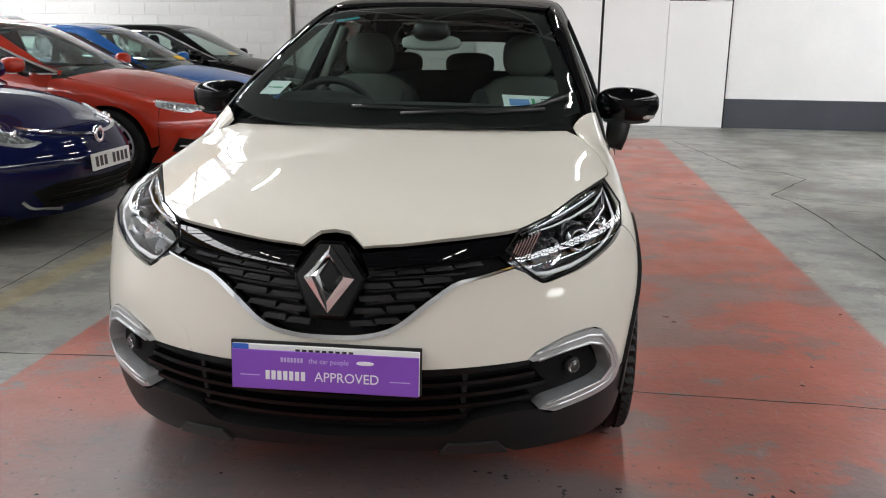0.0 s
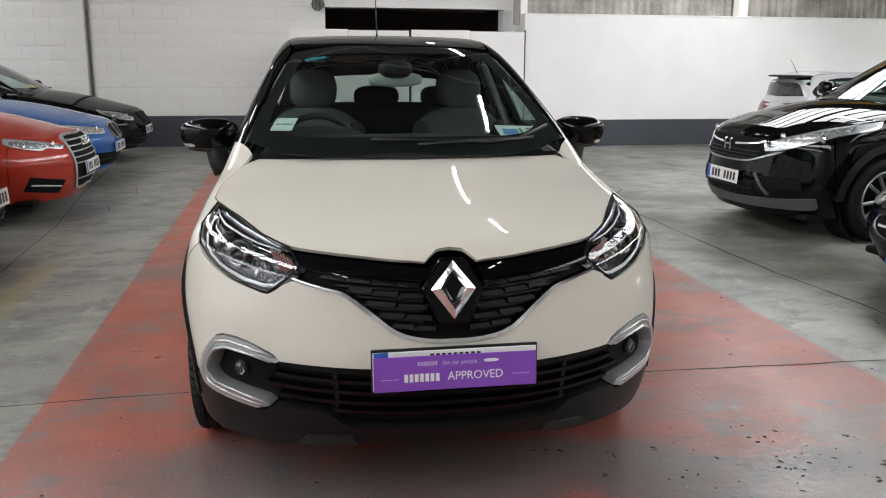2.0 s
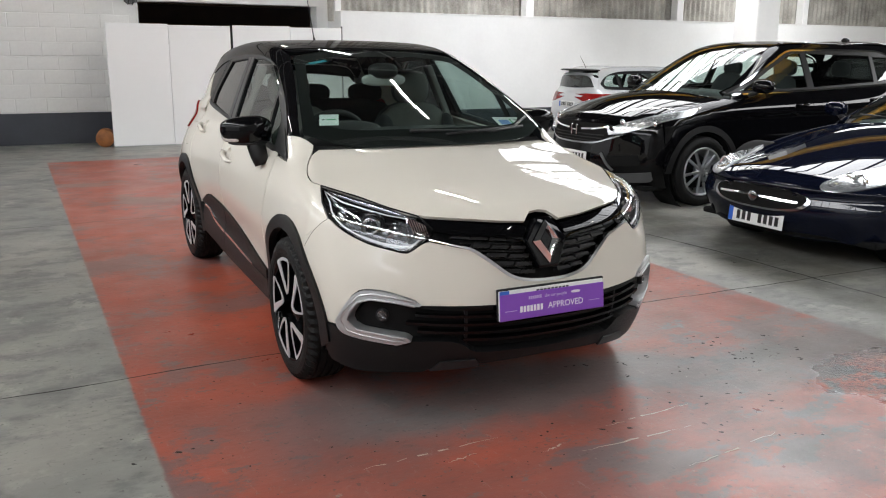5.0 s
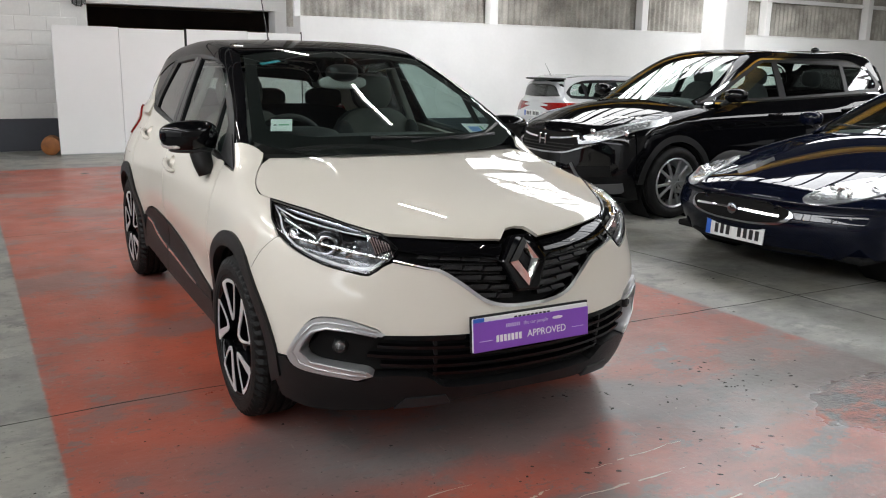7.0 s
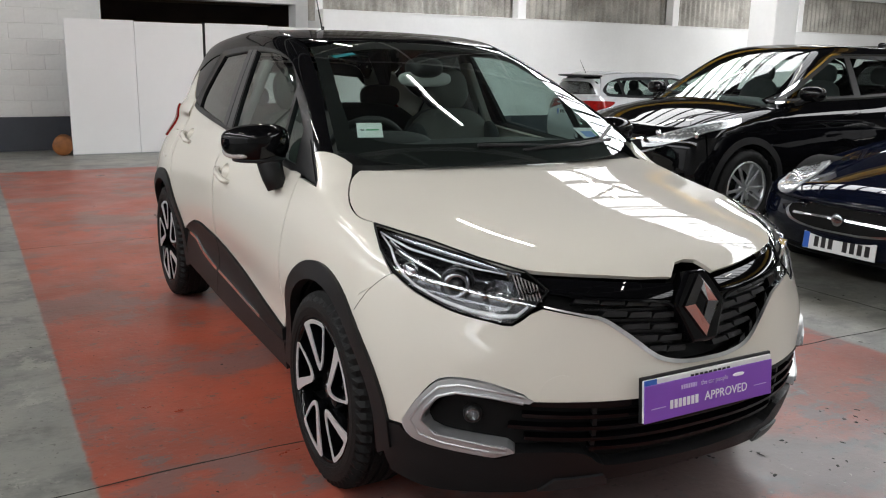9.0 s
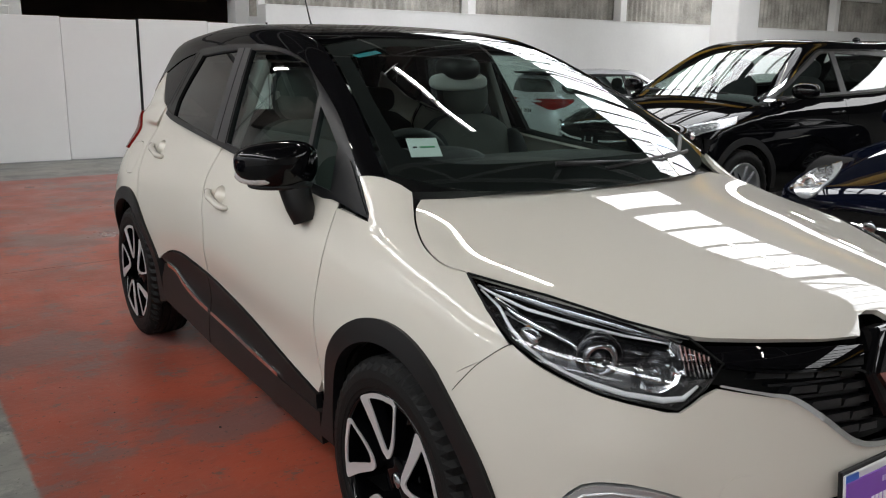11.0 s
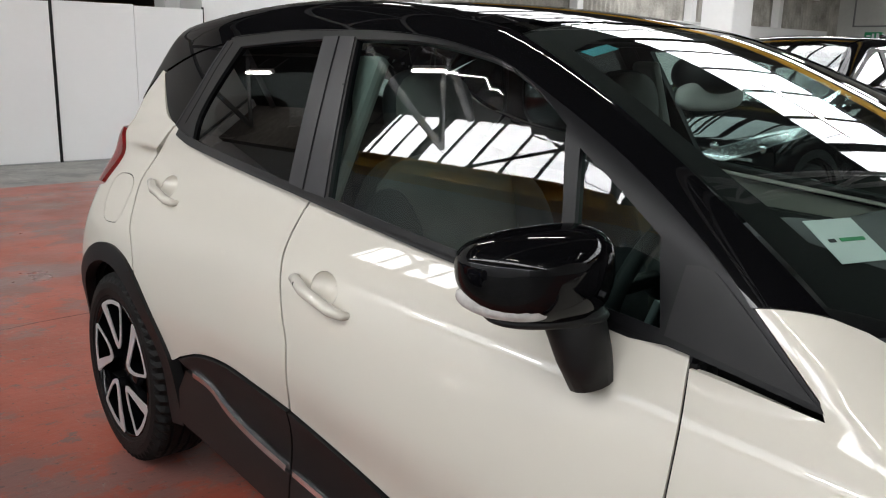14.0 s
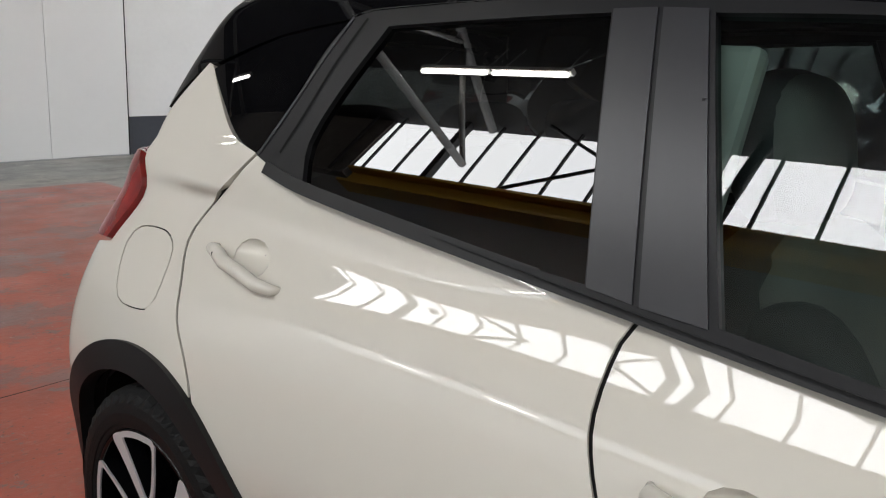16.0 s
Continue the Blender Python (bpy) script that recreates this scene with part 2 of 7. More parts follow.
    red = blend(calc("MULTIPLY", scuffed, 0.55), red, (0.33, 0.155, 0.115))
    under = blend(tone, (0.108, 0.107, 0.109), (0.150, 0.145, 0.142))
    colour = blend(inside, grey, blend(keep, under, red))
    # trodden dust film towards the open end of the bay, thicker in streaks
    film = ramp(noise_at(1.7, 7, (0.8, 1.3, 1), 0.66, 81.0), 0.36, 0.62)
    film = calc("MULTIPLY", film, calc("MULTIPLY_ADD", more, 0.78, 0.04))
    colour = blend(film, colour, (0.072, 0.064, 0.063))
    soot = ramp(noise_at(7.0, 7, (0.7, 1.4, 1), 0.68, 87.0), 0.56, 0.70)
    colour = blend(calc("MULTIPLY", soot, calc("MULTIPLY_ADD", more, 0.40, 0.28)), colour, (0.075, 0.068, 0.062))
    # oily olive tint between the parked cars, darkened too for the shade under them
    oily_shade = calc("MULTIPLY", ramp(x, 2.3, 2.9), ramp(noise_at(0.8, 5, None, 0.6, 93.0), 0.40, 0.60))
    colour = blend(calc("MULTIPLY", oily_shade, 0.70), colour, (0.065, 0.060, 0.038))
    # faded yellow line beside the bay
    yl = calc("MULTIPLY", ramp(xe, -2.26, -2.22), ramp(xe, -2.06, -2.10))
    yl = calc("MULTIPLY", yl, calc("MULTIPLY", ramp(y, 1.4, 1.6), ramp(y, 3.9, 3.6)))
    colour = blend(calc("MULTIPLY", yl, calc("MULTIPLY_ADD", worn2, -0.3, 0.38)), colour, (0.40, 0.30, 0.08))
    # fine rub marks, dark and pale, along the ways that cars are driven
    rub = ramp(noise_at(9, 9, (0.45, 2.4, 1), 0.78, 111.0), 0.57, 0.63)
    colour = blend(calc("MULTIPLY", rub, 0.35), colour, (0.070, 0.064, 0.060))
    rub2 = ramp(noise_at(13, 9, (1.9, 0.5, 1), 0.78, 121.0), 0.59, 0.64)
    colour = blend(calc("MULTIPLY", rub2, 0.30), colour, (0.30, 0.27, 0.245))
    # fine specks
    chips = ramp(noise_at(19, 5, None, 0.7, 65.0), 0.66, 0.70)
    colour = blend(calc("MULTIPLY", chips, calc("MULTIPLY_ADD", inside, 0.25, 0.20)), colour, (0.34, 0.30, 0.27))
    speck = ramp(noise_at(38, 2, None, 0.5, 61.0), 0.66, 0.70)
    colour = blend(calc("MULTIPLY", speck, 0.6), colour, (0.06, 0.055, 0.05))
    link(colour, b.inputs["Base Color"])
    rough = calc("MULTIPLY_ADD", noise_at(2.4, 6, None, 0.6, 71.0), 0.45, 0.17)
    rough = calc("ADD", rough, calc("MULTIPLY", inside, -0.04))
    # rough damp patch of exposed stones before the bay
    px, py = calc("SUBTRACT", x, 1.78), calc("SUBTRACT", y, -0.36)
    far = calc("SQRT", calc("ADD", calc("MULTIPLY", px, px), calc("MULTIPLY", calc("MULTIPLY", py, py), 2.2)))
    damp = calc("MULTIPLY", ramp(calc("MULTIPLY_ADD", noise_at(4.0, 5, None, 0.6, 97.0), 0.5, far), 0.86, 0.62), 1.0)
    rough = calc("MULTIPLY_ADD", damp, -0.20, rough)
    link(rough, b.inputs["Roughness"])
    b.inputs["Specular IOR Level"].default_value = 0.5
    bp = n.new("ShaderNodeBump")
    bp.inputs["Strength"].default_value, bp.inputs["Distance"].default_value = 0.25, 0.006
    stones = calc("MULTIPLY", calc("MULTIPLY", noise_at(44, 4, None, 0.6, 99.0), damp), 9.0)
    link(calc("ADD", stones, calc("ADD", noise_at(30, 6), calc("MULTIPLY", noise_at(5, 4), 0.6))), bp.inputs["Height"])
    link(bp.outputs[0], b.inputs["Normal"])
    return m


FLOOR = floor_material()


# ---- mesh tools
def mesh_of(name, verts, faces, smooth=True, normals=None):
    me = bpy.data.meshes.new(name)
    me.from_pydata([tuple(map(float, v)) for v in verts], [], [tuple(map(int, f)) for f in faces])
    me.validate()
    if smooth:
        me.shade_smooth()
    if normals is not None and len(me.vertices) == len(normals):
        me.normals_split_custom_set_from_vertices([tuple(map(float, v)) for v in normals])
    return me


def from_bm(name, bm, smooth=False):
    me = bpy.data.meshes.new(name)
    bmesh.ops.recalc_face_normals(bm, faces=bm.faces)
    bm.to_mesh(me)
    bm.free()
    if smooth:
        me.shade_smooth()
    return me


def part(name, me, mat, parent=None, label=""):
    """Links a mesh (or a bmesh) as one object under a thing or a part."""
    if isinstance(me, bmesh.types.BMesh):
        me = from_bm(name, me)
    ob = new(name, me)
    if mat:
        me.materials.clear()
        me.materials.append(mat)
    if parent:
        ob.parent = parent
    return tagged(ob, label)


def box(sx, sy, sz, at=(0, 0, 0), bevel=0.0, turn=(0, 0, 0), seg=2):
    bm = bmesh.new()
    bmesh.ops.create_cube(bm, size=1)
    bmesh.ops.scale(bm, vec=(sx, sy, sz), verts=bm.verts)
    if bevel:
        bmesh.ops.bevel(bm, geom=list(bm.edges), offset=bevel, segments=seg, profile=0.5, affect="EDGES")
    bmesh.ops.transform(bm, matrix=pose(*at, *turn), verts=bm.verts)
    return bm


def join(*bms):
    a = bms[0]
    for b in bms[1:]:
        me = bpy.data.meshes.new("joined")
        b.to_mesh(me)
        b.free()
        a.from_mesh(me)
        bpy.data.meshes.remove(me)
    return a


def slab(x0, x1, y0, y1, z0, z1, bevel=0.0):
    return box(x1 - x0, y1 - y0, z1 - z0, ((x0 + x1) / 2, (y0 + y1) / 2, (z0 + z1) / 2), bevel)


def revolve(profile, seg=48, axis="x", closed=False):
    """Turns (radius, along) pairs round an axis."""
    v, f, n = [], [], len(profile)
    for i in range(seg):
        a = 2 * math.pi * i / seg
        for r, w in profile:
            c, s = r * math.cos(a), r * math.sin(a)
            v.append((w, c, s) if axis == "x" else (c, s, w) if axis == "z" else (c, w, s))
    for i in range(seg):
        j = (i + 1) % seg
        for k in range(n if closed else n - 1):
            l = (k + 1) % n
            f.append((i * n + k, i * n + l, j * n + l, j * n + k))
    return v, f


def tube(points, radius, seg=8, cap=True):
    """A round bar along a line of points; radius may be one per point."""
    pts = [Vector(p) for p in points]
    rad = radius if isinstance(radius, (list, tuple)) else [radius] * len(pts)
    v, f, ref = [], [], None
    for i, p in enumerate(pts):
        d = (pts[min(i + 1, len(pts) - 1)] - pts[max(i - 1, 0)]).normalized()
        if ref is None:
            ref = d.orthogonal().normalized()
        ref = (ref - d * ref.dot(d)).normalized()
        o = d.cross(ref)
        for k in range(seg):
            a = 2 * math.pi * k / seg
            v.append(p + (ref * math.cos(a) + o * math.sin(a)) * rad[i])
    for i in range(len(pts) - 1):
        for k in range(seg):
            l = (k + 1) % seg
            f.append((i * seg + k, i * seg + l, (i + 1) * seg + l, (i + 1) * seg + k))
    if cap:
        f += [tuple(range(seg))[::-1], tuple(range((len(pts) - 1) * seg, len(pts) * seg))]
    return v, f


def prism(outline, depth, at=None, bevel=0.0):
    """A flat outline (u, v) in the x-z plane given depth along y, set at a pose."""
    bm = bmesh.new()
    front = [bm.verts.new((u, 0, v)) for u, v in outline]
    face = bm.faces.new(front)
    got = bmesh.ops.extrude_face_region(bm, geom=[face])
    bmesh.ops.translate(bm, vec=(0, depth, 0), verts=[g for g in got["geom"] if isinstance(g, bmesh.types.BMVert)])
    bmesh.ops.recalc_face_normals(bm, faces=bm.faces)
    if bevel:
        bmesh.ops.bevel(bm, geom=list(bm.edges), offset=bevel, segments=2, profile=0.5, affect="EDGES")
    if at is not None:
        bmesh.ops.transform(bm, matrix=at, verts=bm.verts)
    return bm


def ball(rx, ry, rz, at=(0, 0, 0), power=2.0, nu=28, nv=16, turn=(0, 0, 0)):
    """A rounded block: an ellipsoid, squarer with a higher power."""
    v, f = [], []
    m = pose(*at, *turn)
    for j in range(nv + 1):
        b = math.pi * (j / nv - 0.5)
        for i in range(nu):
            a = 2 * math.pi * i / nu
            d = np.array([math.cos(b) * math.cos(a), math.cos(b) * math.sin(a), math.sin(b)])
            d = d / (np.sum(np.abs(d)**power)**(1 / power) + 1e-9)
            v.append(m @ Vector((d[0] * rx, d[1] * ry, d[2] * rz)))
    for j in range(nv):
        for i in range(nu):
            k = (i + 1) % nu
            f.append((j * nu + i, j * nu + k, (j + 1) * nu + k, (j + 1) * nu + i))
    return v, f


def merged(*pairs):
    v, f = [], []
    for a, b in pairs:
        o = len(v)
        v += list(a)
        f += [tuple(i + o for i in q) for q in b]
    return v, f


def lettering(text, height, at, name="lettering"):
    """A line of plain lettering, centred, as a mesh standing in its own x-y plane at a pose."""
    c = bpy.data.curves.new(name, "FONT")
    c.body, c.size, c.align_x, c.align_y, c.extrude, c.resolution_u = text, height, "CENTER", "CENTER", 0.0006, 3
    ob = bpy.data.objects.new(name, c)
    scene.collection.objects.link(ob)
    me = bpy.data.meshes.new_from_object(ob)
    bpy.data.objects.remove(ob)
    me.transform(at)
    return me

# ---- the hall
def structure(name, me, mat, label, category):
    return tagged(part(name, me, mat), label, category, kind="structure")


def flat_grid(x0, x1, y0, y1, z, n=2):
    return [(x0, y0, z), (x1, y0, z), (x1, y1, z), (x0, y1, z)], [(0, 1, 2, 3)]


floor = structure("floor", mesh_of("floor", *flat_grid(-40, 60, -40, 50, 0), smooth=False), FLOOR, "worn grey concrete floor with a faded orange-red painted bay", "floor")

WALL_Y, BLOCK_Y, LEFT_X, RIGHT_X, BACK_Y = 11.44, 12.2, -9.5, 22.0, -10.5
TOP = 9.0
# low white wall, with the boarded sheets above it
structure("wall_north", slab(3.30, 20.6, WALL_Y, WALL_Y + 0.3, 0, 2.15, 0.006), WALL_WHITE, "smooth white painted low wall above a slate band", "wall")
structure("baseboard", slab(3.31, 20.6, WALL_Y - 0.004, WALL_Y, 0.003, 0.445), SLATE_PAINT, "dark slate-grey painted band along the foot of a white wall", "painted band")
structure("wall_north_cap", slab(3.30, 20.6, WALL_Y - 0.012, WALL_Y + 0.31, 2.15, 2.17, 0.004), WALL_WHITE, "thin white capping along a low wall", "trim")


def corrugated(x0, x1, y, z0, z1, pitch, depth):
    n = int((x1 - x0) / pitch) * 6
    v, f = [], []
    for i in range(n + 1):
        x = x0 + (x1 - x0) * i / n
        o = depth * math.sin(2 * math.pi * (x - x0) / pitch)
        v += [(x, y + o, z0), (x, y + o, z1)]
    for i in range(n):
        f.append((2 * i, 2 * i + 2, 2 * i + 3, 2 * i + 1))
    return v, f


structure("wall_cladding", mesh_of("wall_cladding", *corrugated(3.2, 22, WALL_Y + 0.40, 2.0, TOP, 0.140, 0.026)), SHEET, "weathered grey corrugated sheets above a low wall", "corrugated sheet")
for x in (7.20, 10.95, 14.7, 18.4):
    structure("wall_post", slab(x - 0.085, x + 0.085, WALL_Y + 0.14, WALL_Y + 0.34, 2.17, TOP - 1, 0.008), WALL_WHITE, "white painted steel post before corrugated sheets", "post")
for z in (2.95, 4.1, 5.3):
    structure("sheeting_rail", slab(3.3, 20.6, WALL_Y + 0.28, WALL_Y + 0.365, z, z + 0.09, 0.006), WALL_WHITE, "pale painted rail across corrugated sheets", "rail")

# block wall with its doorway into an unlit store
structure("wall_block", slab(LEFT_X, 0.10, BLOCK_Y + 0.012, BLOCK_Y + 0.3, 0, TOP), BLOCK_PAINT, "white painted concrete block wall", "wall")
structure("wall_lintel", slab(0.10, 3.4, BLOCK_Y, BLOCK_Y + 0.3, 2.26, 2.42, 0.01), WALL_WHITE, "white painted lintel above a dark doorway", "lintel")
structure("wall_above_door", slab(0.10, 3.4, BLOCK_Y + 0.03, BLOCK_Y + 0.3, 2.42, TOP), BLOCK_PAINT, "white painted wall above a lintel", "wall")
structure("wall_pier", slab(3.10, 3.42, BLOCK_Y - 0.05, BLOCK_Y + 0.3, 0, 2.26, 0.01), WALL_WHITE, "white painted brick pier beside a doorway", "pier")
structure("wall_return", slab(3.312, 3.42, WALL_Y + 0.312, BLOCK_Y - 0.052, 0, TOP), WALL_WHITE, "short white return wall", "wall")
structure("band_block", slab(LEFT_X, 0.10, BLOCK_Y - 0.005, BLOCK_Y + 0.01, 0.003, 0.50), SLATE_PAINT, "dark slate-grey painted band along a block wall", "painted band")
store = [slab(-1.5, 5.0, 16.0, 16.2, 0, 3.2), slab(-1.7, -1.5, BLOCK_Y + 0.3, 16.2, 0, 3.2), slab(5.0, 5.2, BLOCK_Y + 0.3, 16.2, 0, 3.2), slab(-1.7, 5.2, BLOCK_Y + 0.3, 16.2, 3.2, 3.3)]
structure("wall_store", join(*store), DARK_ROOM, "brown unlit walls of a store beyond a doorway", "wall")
structure("store_beam", slab(0.2, 3.1, 13.4, 13.6, 2.28, 2.52, 0.01), material("brown_timber", (0.38, 0.26, 0.17), 0.7, vary=0.4, scale=5), "brown timber beam across a dark store", "beam")
structure("downpipe", mesh_of("downpipe", *tube([(-3.62, BLOCK_Y - 0.02, 0.5), (-3.62, BLOCK_Y - 0.02, TOP)], 0.022)), STEEL_GREY, "thin grey pipe up a block wall", "pipe")
structure("wall_left_pier", slab(LEFT_X, -3.66, BLOCK_Y - 0.09, BLOCK_Y - 0.0, 0.0, TOP, 0.01), BLOCK_PAINT, "white painted thicker length of block wall", "wall")

# other sides
structure("wall_west", slab(LEFT_X - 0.3, LEFT_X, BACK_Y, BLOCK_Y + 0.3, 0, 4.2), WALL_WHITE, "white painted hall side wall", "wall")
# Unseen wall; its grey is chosen for what the cars reflect.
structure("wall_south", slab(LEFT_X - 0.3, RIGHT_X + 0.3, BACK_Y - 0.3, BACK_Y, 0, TOP), material("grey_closing_wall", (0.46, 0.455, 0.44), 0.75, vary=0.25, scale=1.5, bump=0.2), "unseen grey wall closing the hall, toned for reflections", "wall")
structure("wall_east", slab(RIGHT_X, RIGHT_X + 0.3, BACK_Y, WALL_Y + 0.9, 0, TOP), material("grey_end_wall", (0.62, 0.62, 0.59), 0.7, vary=0.2, scale=1.2, bump=0.2), "grey rendered end wall with a fire door", "wall")
structure("band_east", slab(RIGHT_X - 0.008, RIGHT_X - 0.002, BACK_Y, WALL_Y + 0.9, 0.003, 0.5), SLATE_PAINT, "dark slate-grey painted band along an end wall", "painted band")
structure("column", slab(7.84, 8.29, 6.5, 6.95, 0, 3.12, 0.02), WALL_WHITE, "square white painted roof column", "column")

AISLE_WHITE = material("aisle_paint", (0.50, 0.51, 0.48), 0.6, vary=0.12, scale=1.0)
# roof: main bay between two crane rails, glazed along both sides
BAY_W, BAY_E = -3.72, 8.06
Y0, Y1 = BACK_Y, BLOCK_Y + 0.3


def plane_slab(x0, z0, x1, z1, y0=Y0, y1=Y1, t=0.12):
    v = [(x, y, z + h) for x, z in ((x0, z0), (x1, z1)) for y in (y0, y1) for h in (0, t)]
    return v, [(0, 2, 3, 1), (4, 5, 7, 6), (0, 1, 5, 4), (2, 6, 7, 3), (0, 4, 6, 2), (1, 3, 7, 5)]


# The strip left open here only serves the added aisle lamp.
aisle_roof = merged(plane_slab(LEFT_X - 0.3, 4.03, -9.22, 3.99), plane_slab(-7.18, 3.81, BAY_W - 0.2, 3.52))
structure("ceiling_aisle", mesh_of("ceiling_aisle", *aisle_roof, smooth=False), AISLE_WHITE, "off-white aisle ceiling with a strip left open for an added lamp", "ceiling")
roof = merged( plane_slab(BAY_W - 0.1, 4.32, 2.2, 6.1), plane_slab(2.2, 6.1, 5.1, 5.36), plane_slab(5.1, 5.36, 6.08, 4.787), plane_slab(7.50, 3.956, BAY_E + 0.1, 3.57), plane_slab(BAY_E + 0.1, 3.62, 22.3, 4.6))
structure("ceiling", mesh_of("ceiling", *roof, smooth=False), ROOF_DARK, "dark sheeted roof over the hall with glazed strips", "roof")
bars = []
for k in range(36):
    y = -9.9 + k * 0.63
    wide = 0.085 if k % 5 == 0 else 0.026
    bars.append(plane_slab(7.50, 3.925, 6.08, 4.722, y - wide, y + wide, 0.07))
for k in range(44):
    y = -9.9 + k * 0.42
    bars.append(tube([(BAY_W - 0.02, y, 3.45), (BAY_W - 0.02, y + 0.06, 4.36)], 0.05 if k % 6 == 4 else 0.016, 4))
tagged(part("roof_glazing_bars", mesh_of("roof_glazing_bars", *merged(*bars), smooth=False), ROOF_DARK), "dark glazing bars and purlins of the roof glazing", "glazing bars", kind="structure")


def roof_z(x):
    return 4.32 + (x - BAY_W) * 0.3 if x < 2.2 else 6.1 - (x - 2.2) * 0.255 if x < 5.1 else 5.36 - (x - 5.1) * 0.585


for y in (-7.5, -2.8, 1.9, 6.6, 11.3):
    t = [tube([(BAY_W, y, 3.75), (BAY_E, y, 3.75)], 0.04, 6)]
    for k in range(6):
        a, b = BAY_W + k * 1.963, BAY_W + (k + 1) * 1.963
        t.append(tube([(a, y, 3.75), ((a + b) / 2, y, roof_z((a + b) / 2) - 0.08)], 0.028, 6))
        t.append(tube([((a + b) / 2, y, roof_z((a + b) / 2) - 0.08), (b, y, 3.75)], 0.028, 6))
    t.append(tube([(BAY_W, y, 4.25), (2.2, y, 6.02), (5.1, y, 5.26), (BAY_E, y, 3.6)], 0.045, 6))
    tagged(part("roof_truss", mesh_of("roof_truss", *merged(*t)), STEEL_GREY), "grey steel roof truss with crossed struts", "roof truss", "roof trusses", "structure")
for y in (-8.0, -3.6, 0.4, 4.3):
    w = [tube([(BAY_W + 0.05, y, 3.48), (BAY_W + 0.05, y + 1.7, 4.36)], 0.018, 6), tube([(BAY_W + 0.05, y + 1.7, 3.48), (BAY_W + 0.05, y, 4.36)], 0.018, 6), tube([(BAY_W + 0.06, y - 0.15, 3.45), (BAY_W + 0.06, y - 0.15, 4.36)], 0.05, 6)]
    tagged(part("wind_brace", mesh_of("wind_brace", *merged(*w)), ROOF_DARK), "dark crossed bracing before the glazing", "bracing", "wind braces", "structure")
for name, x, low, end in (("crane_beam_west", BAY_W, 3.23, 7.75), ("crane_beam_east", BAY_E, 3.13, WALL_Y - 0.1)):
    bm = join(slab(x - 0.1, x + 0.1, BACK_Y, end, 3.42, 3.45), slab(x - 0.012, x + 0.012, BACK_Y, end, low + 0.03, 3.42), slab(x - 0.1, x + 0.1, BACK_Y, end, low, low + 0.03))
    structure(name, bm, YELLOW_STEEL, "yellow painted steel crane rail beam", "beam")
# Blank added past the glazing's end, dark like the dim window reflections.
structure("clerestory_infill", slab(BAY_W - 0.16, BAY_W - 0.06, 8.0, Y1, 3.45, 4.36), material("dark_blank", (0.20, 0.18, 0.165), 0.8, vary=0.4, scale=9), "added dark blank closing the end of the clerestory", "wall")
structure("aisle_wall_upper", slab(BAY_W - 0.2, BAY_W - 0.1, Y0, Y1, 4.36, 4.5), ROOF_DARK, "dark strip above clerestory glazing", "wall")


def batten(x, y, z=4.2, turn=0):
    light = new("fluorescent_batten")
    part("batten_body", box(0.07, 0.76, 0.05, (0, 0, 0.045), 0.008), WALL_WHITE, light)
    part("tube", mesh_of("tube", *tube([(0, -0.35, 0), (0, 0.35, 0)], 0.022)), TUBE, light, "glowing fluorescent tube")
    for s in (-1, 1):
        part("hanger", mesh_of("hanger", *tube([(0, s * 0.3, 0.06), (0, s * 0.3, 0.5)], 0.006, 6)), STEEL_GREY, light)
    light.matrix_basis = pose(x, y, z, 0, 0, turn)
    return tagged(light, "hanging white fluorescent batten with lit tubes", "ceiling light", "fluorescent battens")


first = batten(-2.87, 5.75)
for x, ys in ((-2.87, (6.53, 0.6, 1.38, -4.4, -3.25, 10.6)), (1.64, (3.22, 4.0, 6.5, 7.28, -2.6, -1.45, 9.8)), (6.2, (3.2, 3.98, 7.0, 7.78, -2.6)), (-6.4, (2.0, 3.5, 7.0, 8.5)), (13, (2, 6, 9.5)), (17, (2, 6, 9.5))):
    for y in ys:
        copy_thing(first, pose(x, y, 4.2 if -3 < x < 8 else 3.2 if x < 0 else 3.45 if x < 15 else 3.73))


def sliding_board(x0, x1, joint):
    board = new("sliding_board")
    part("leaf", slab(x0, joint - 0.003, WALL_Y - 0.05, WALL_Y - 0.012, 0.015, 1.885, 0.003), BOARD_WHITE, board)
    part("leaf", slab(joint + 0.003, x1, WALL_Y - 0.05, WALL_Y - 0.012, 0.015, 1.87, 0.003), BOARD_WHITE, board)
    part("backing", slab(x0 + 0.01, x1 - 0.01, WALL_Y - 0.011, WALL_Y - 0.004, 0.02, 1.86), BLACK_PLASTIC, board, "black edge strip between boards")
    part("foot_trim", slab(x0, x1, WALL_Y - 0.058, WALL_Y - 0.03, 0.0, 0.014), SATIN_SILVER, board)
    return tagged(board, "tall plain white board standing before a doorway", "board", "white boards")


sliding_board(-0.50, 1.385, 0.42)
sliding_board(1.425, 3.285, 2.38)
part_edge = part("edge_strip", slab(1.387, 1.423, WALL_Y - 0.045, WALL_Y - 0.01, 0.0, 1.90), BLACK_PLASTIC)
tagged(part_edge, "black vertical strip between two white boards", "edge strip", kind="structure")
tagged(part("edge_strip", slab(3.288, 3.309, WALL_Y - 0.03, WALL_Y - 0.006, 0.0, 1.9), BLACK_PLASTIC), "black vertical strip beside white boards", "edge strip", kind="structure")
# Unseen slab behind the white boards, in the store wall's colour.
structure("wall_store_front", slab(0.12, 3.08, BLOCK_Y + 0.1, BLOCK_Y + 0.14, 0.0, 1.2), DARK_ROOM, "unseen brown slab low in a doorway", "wall")


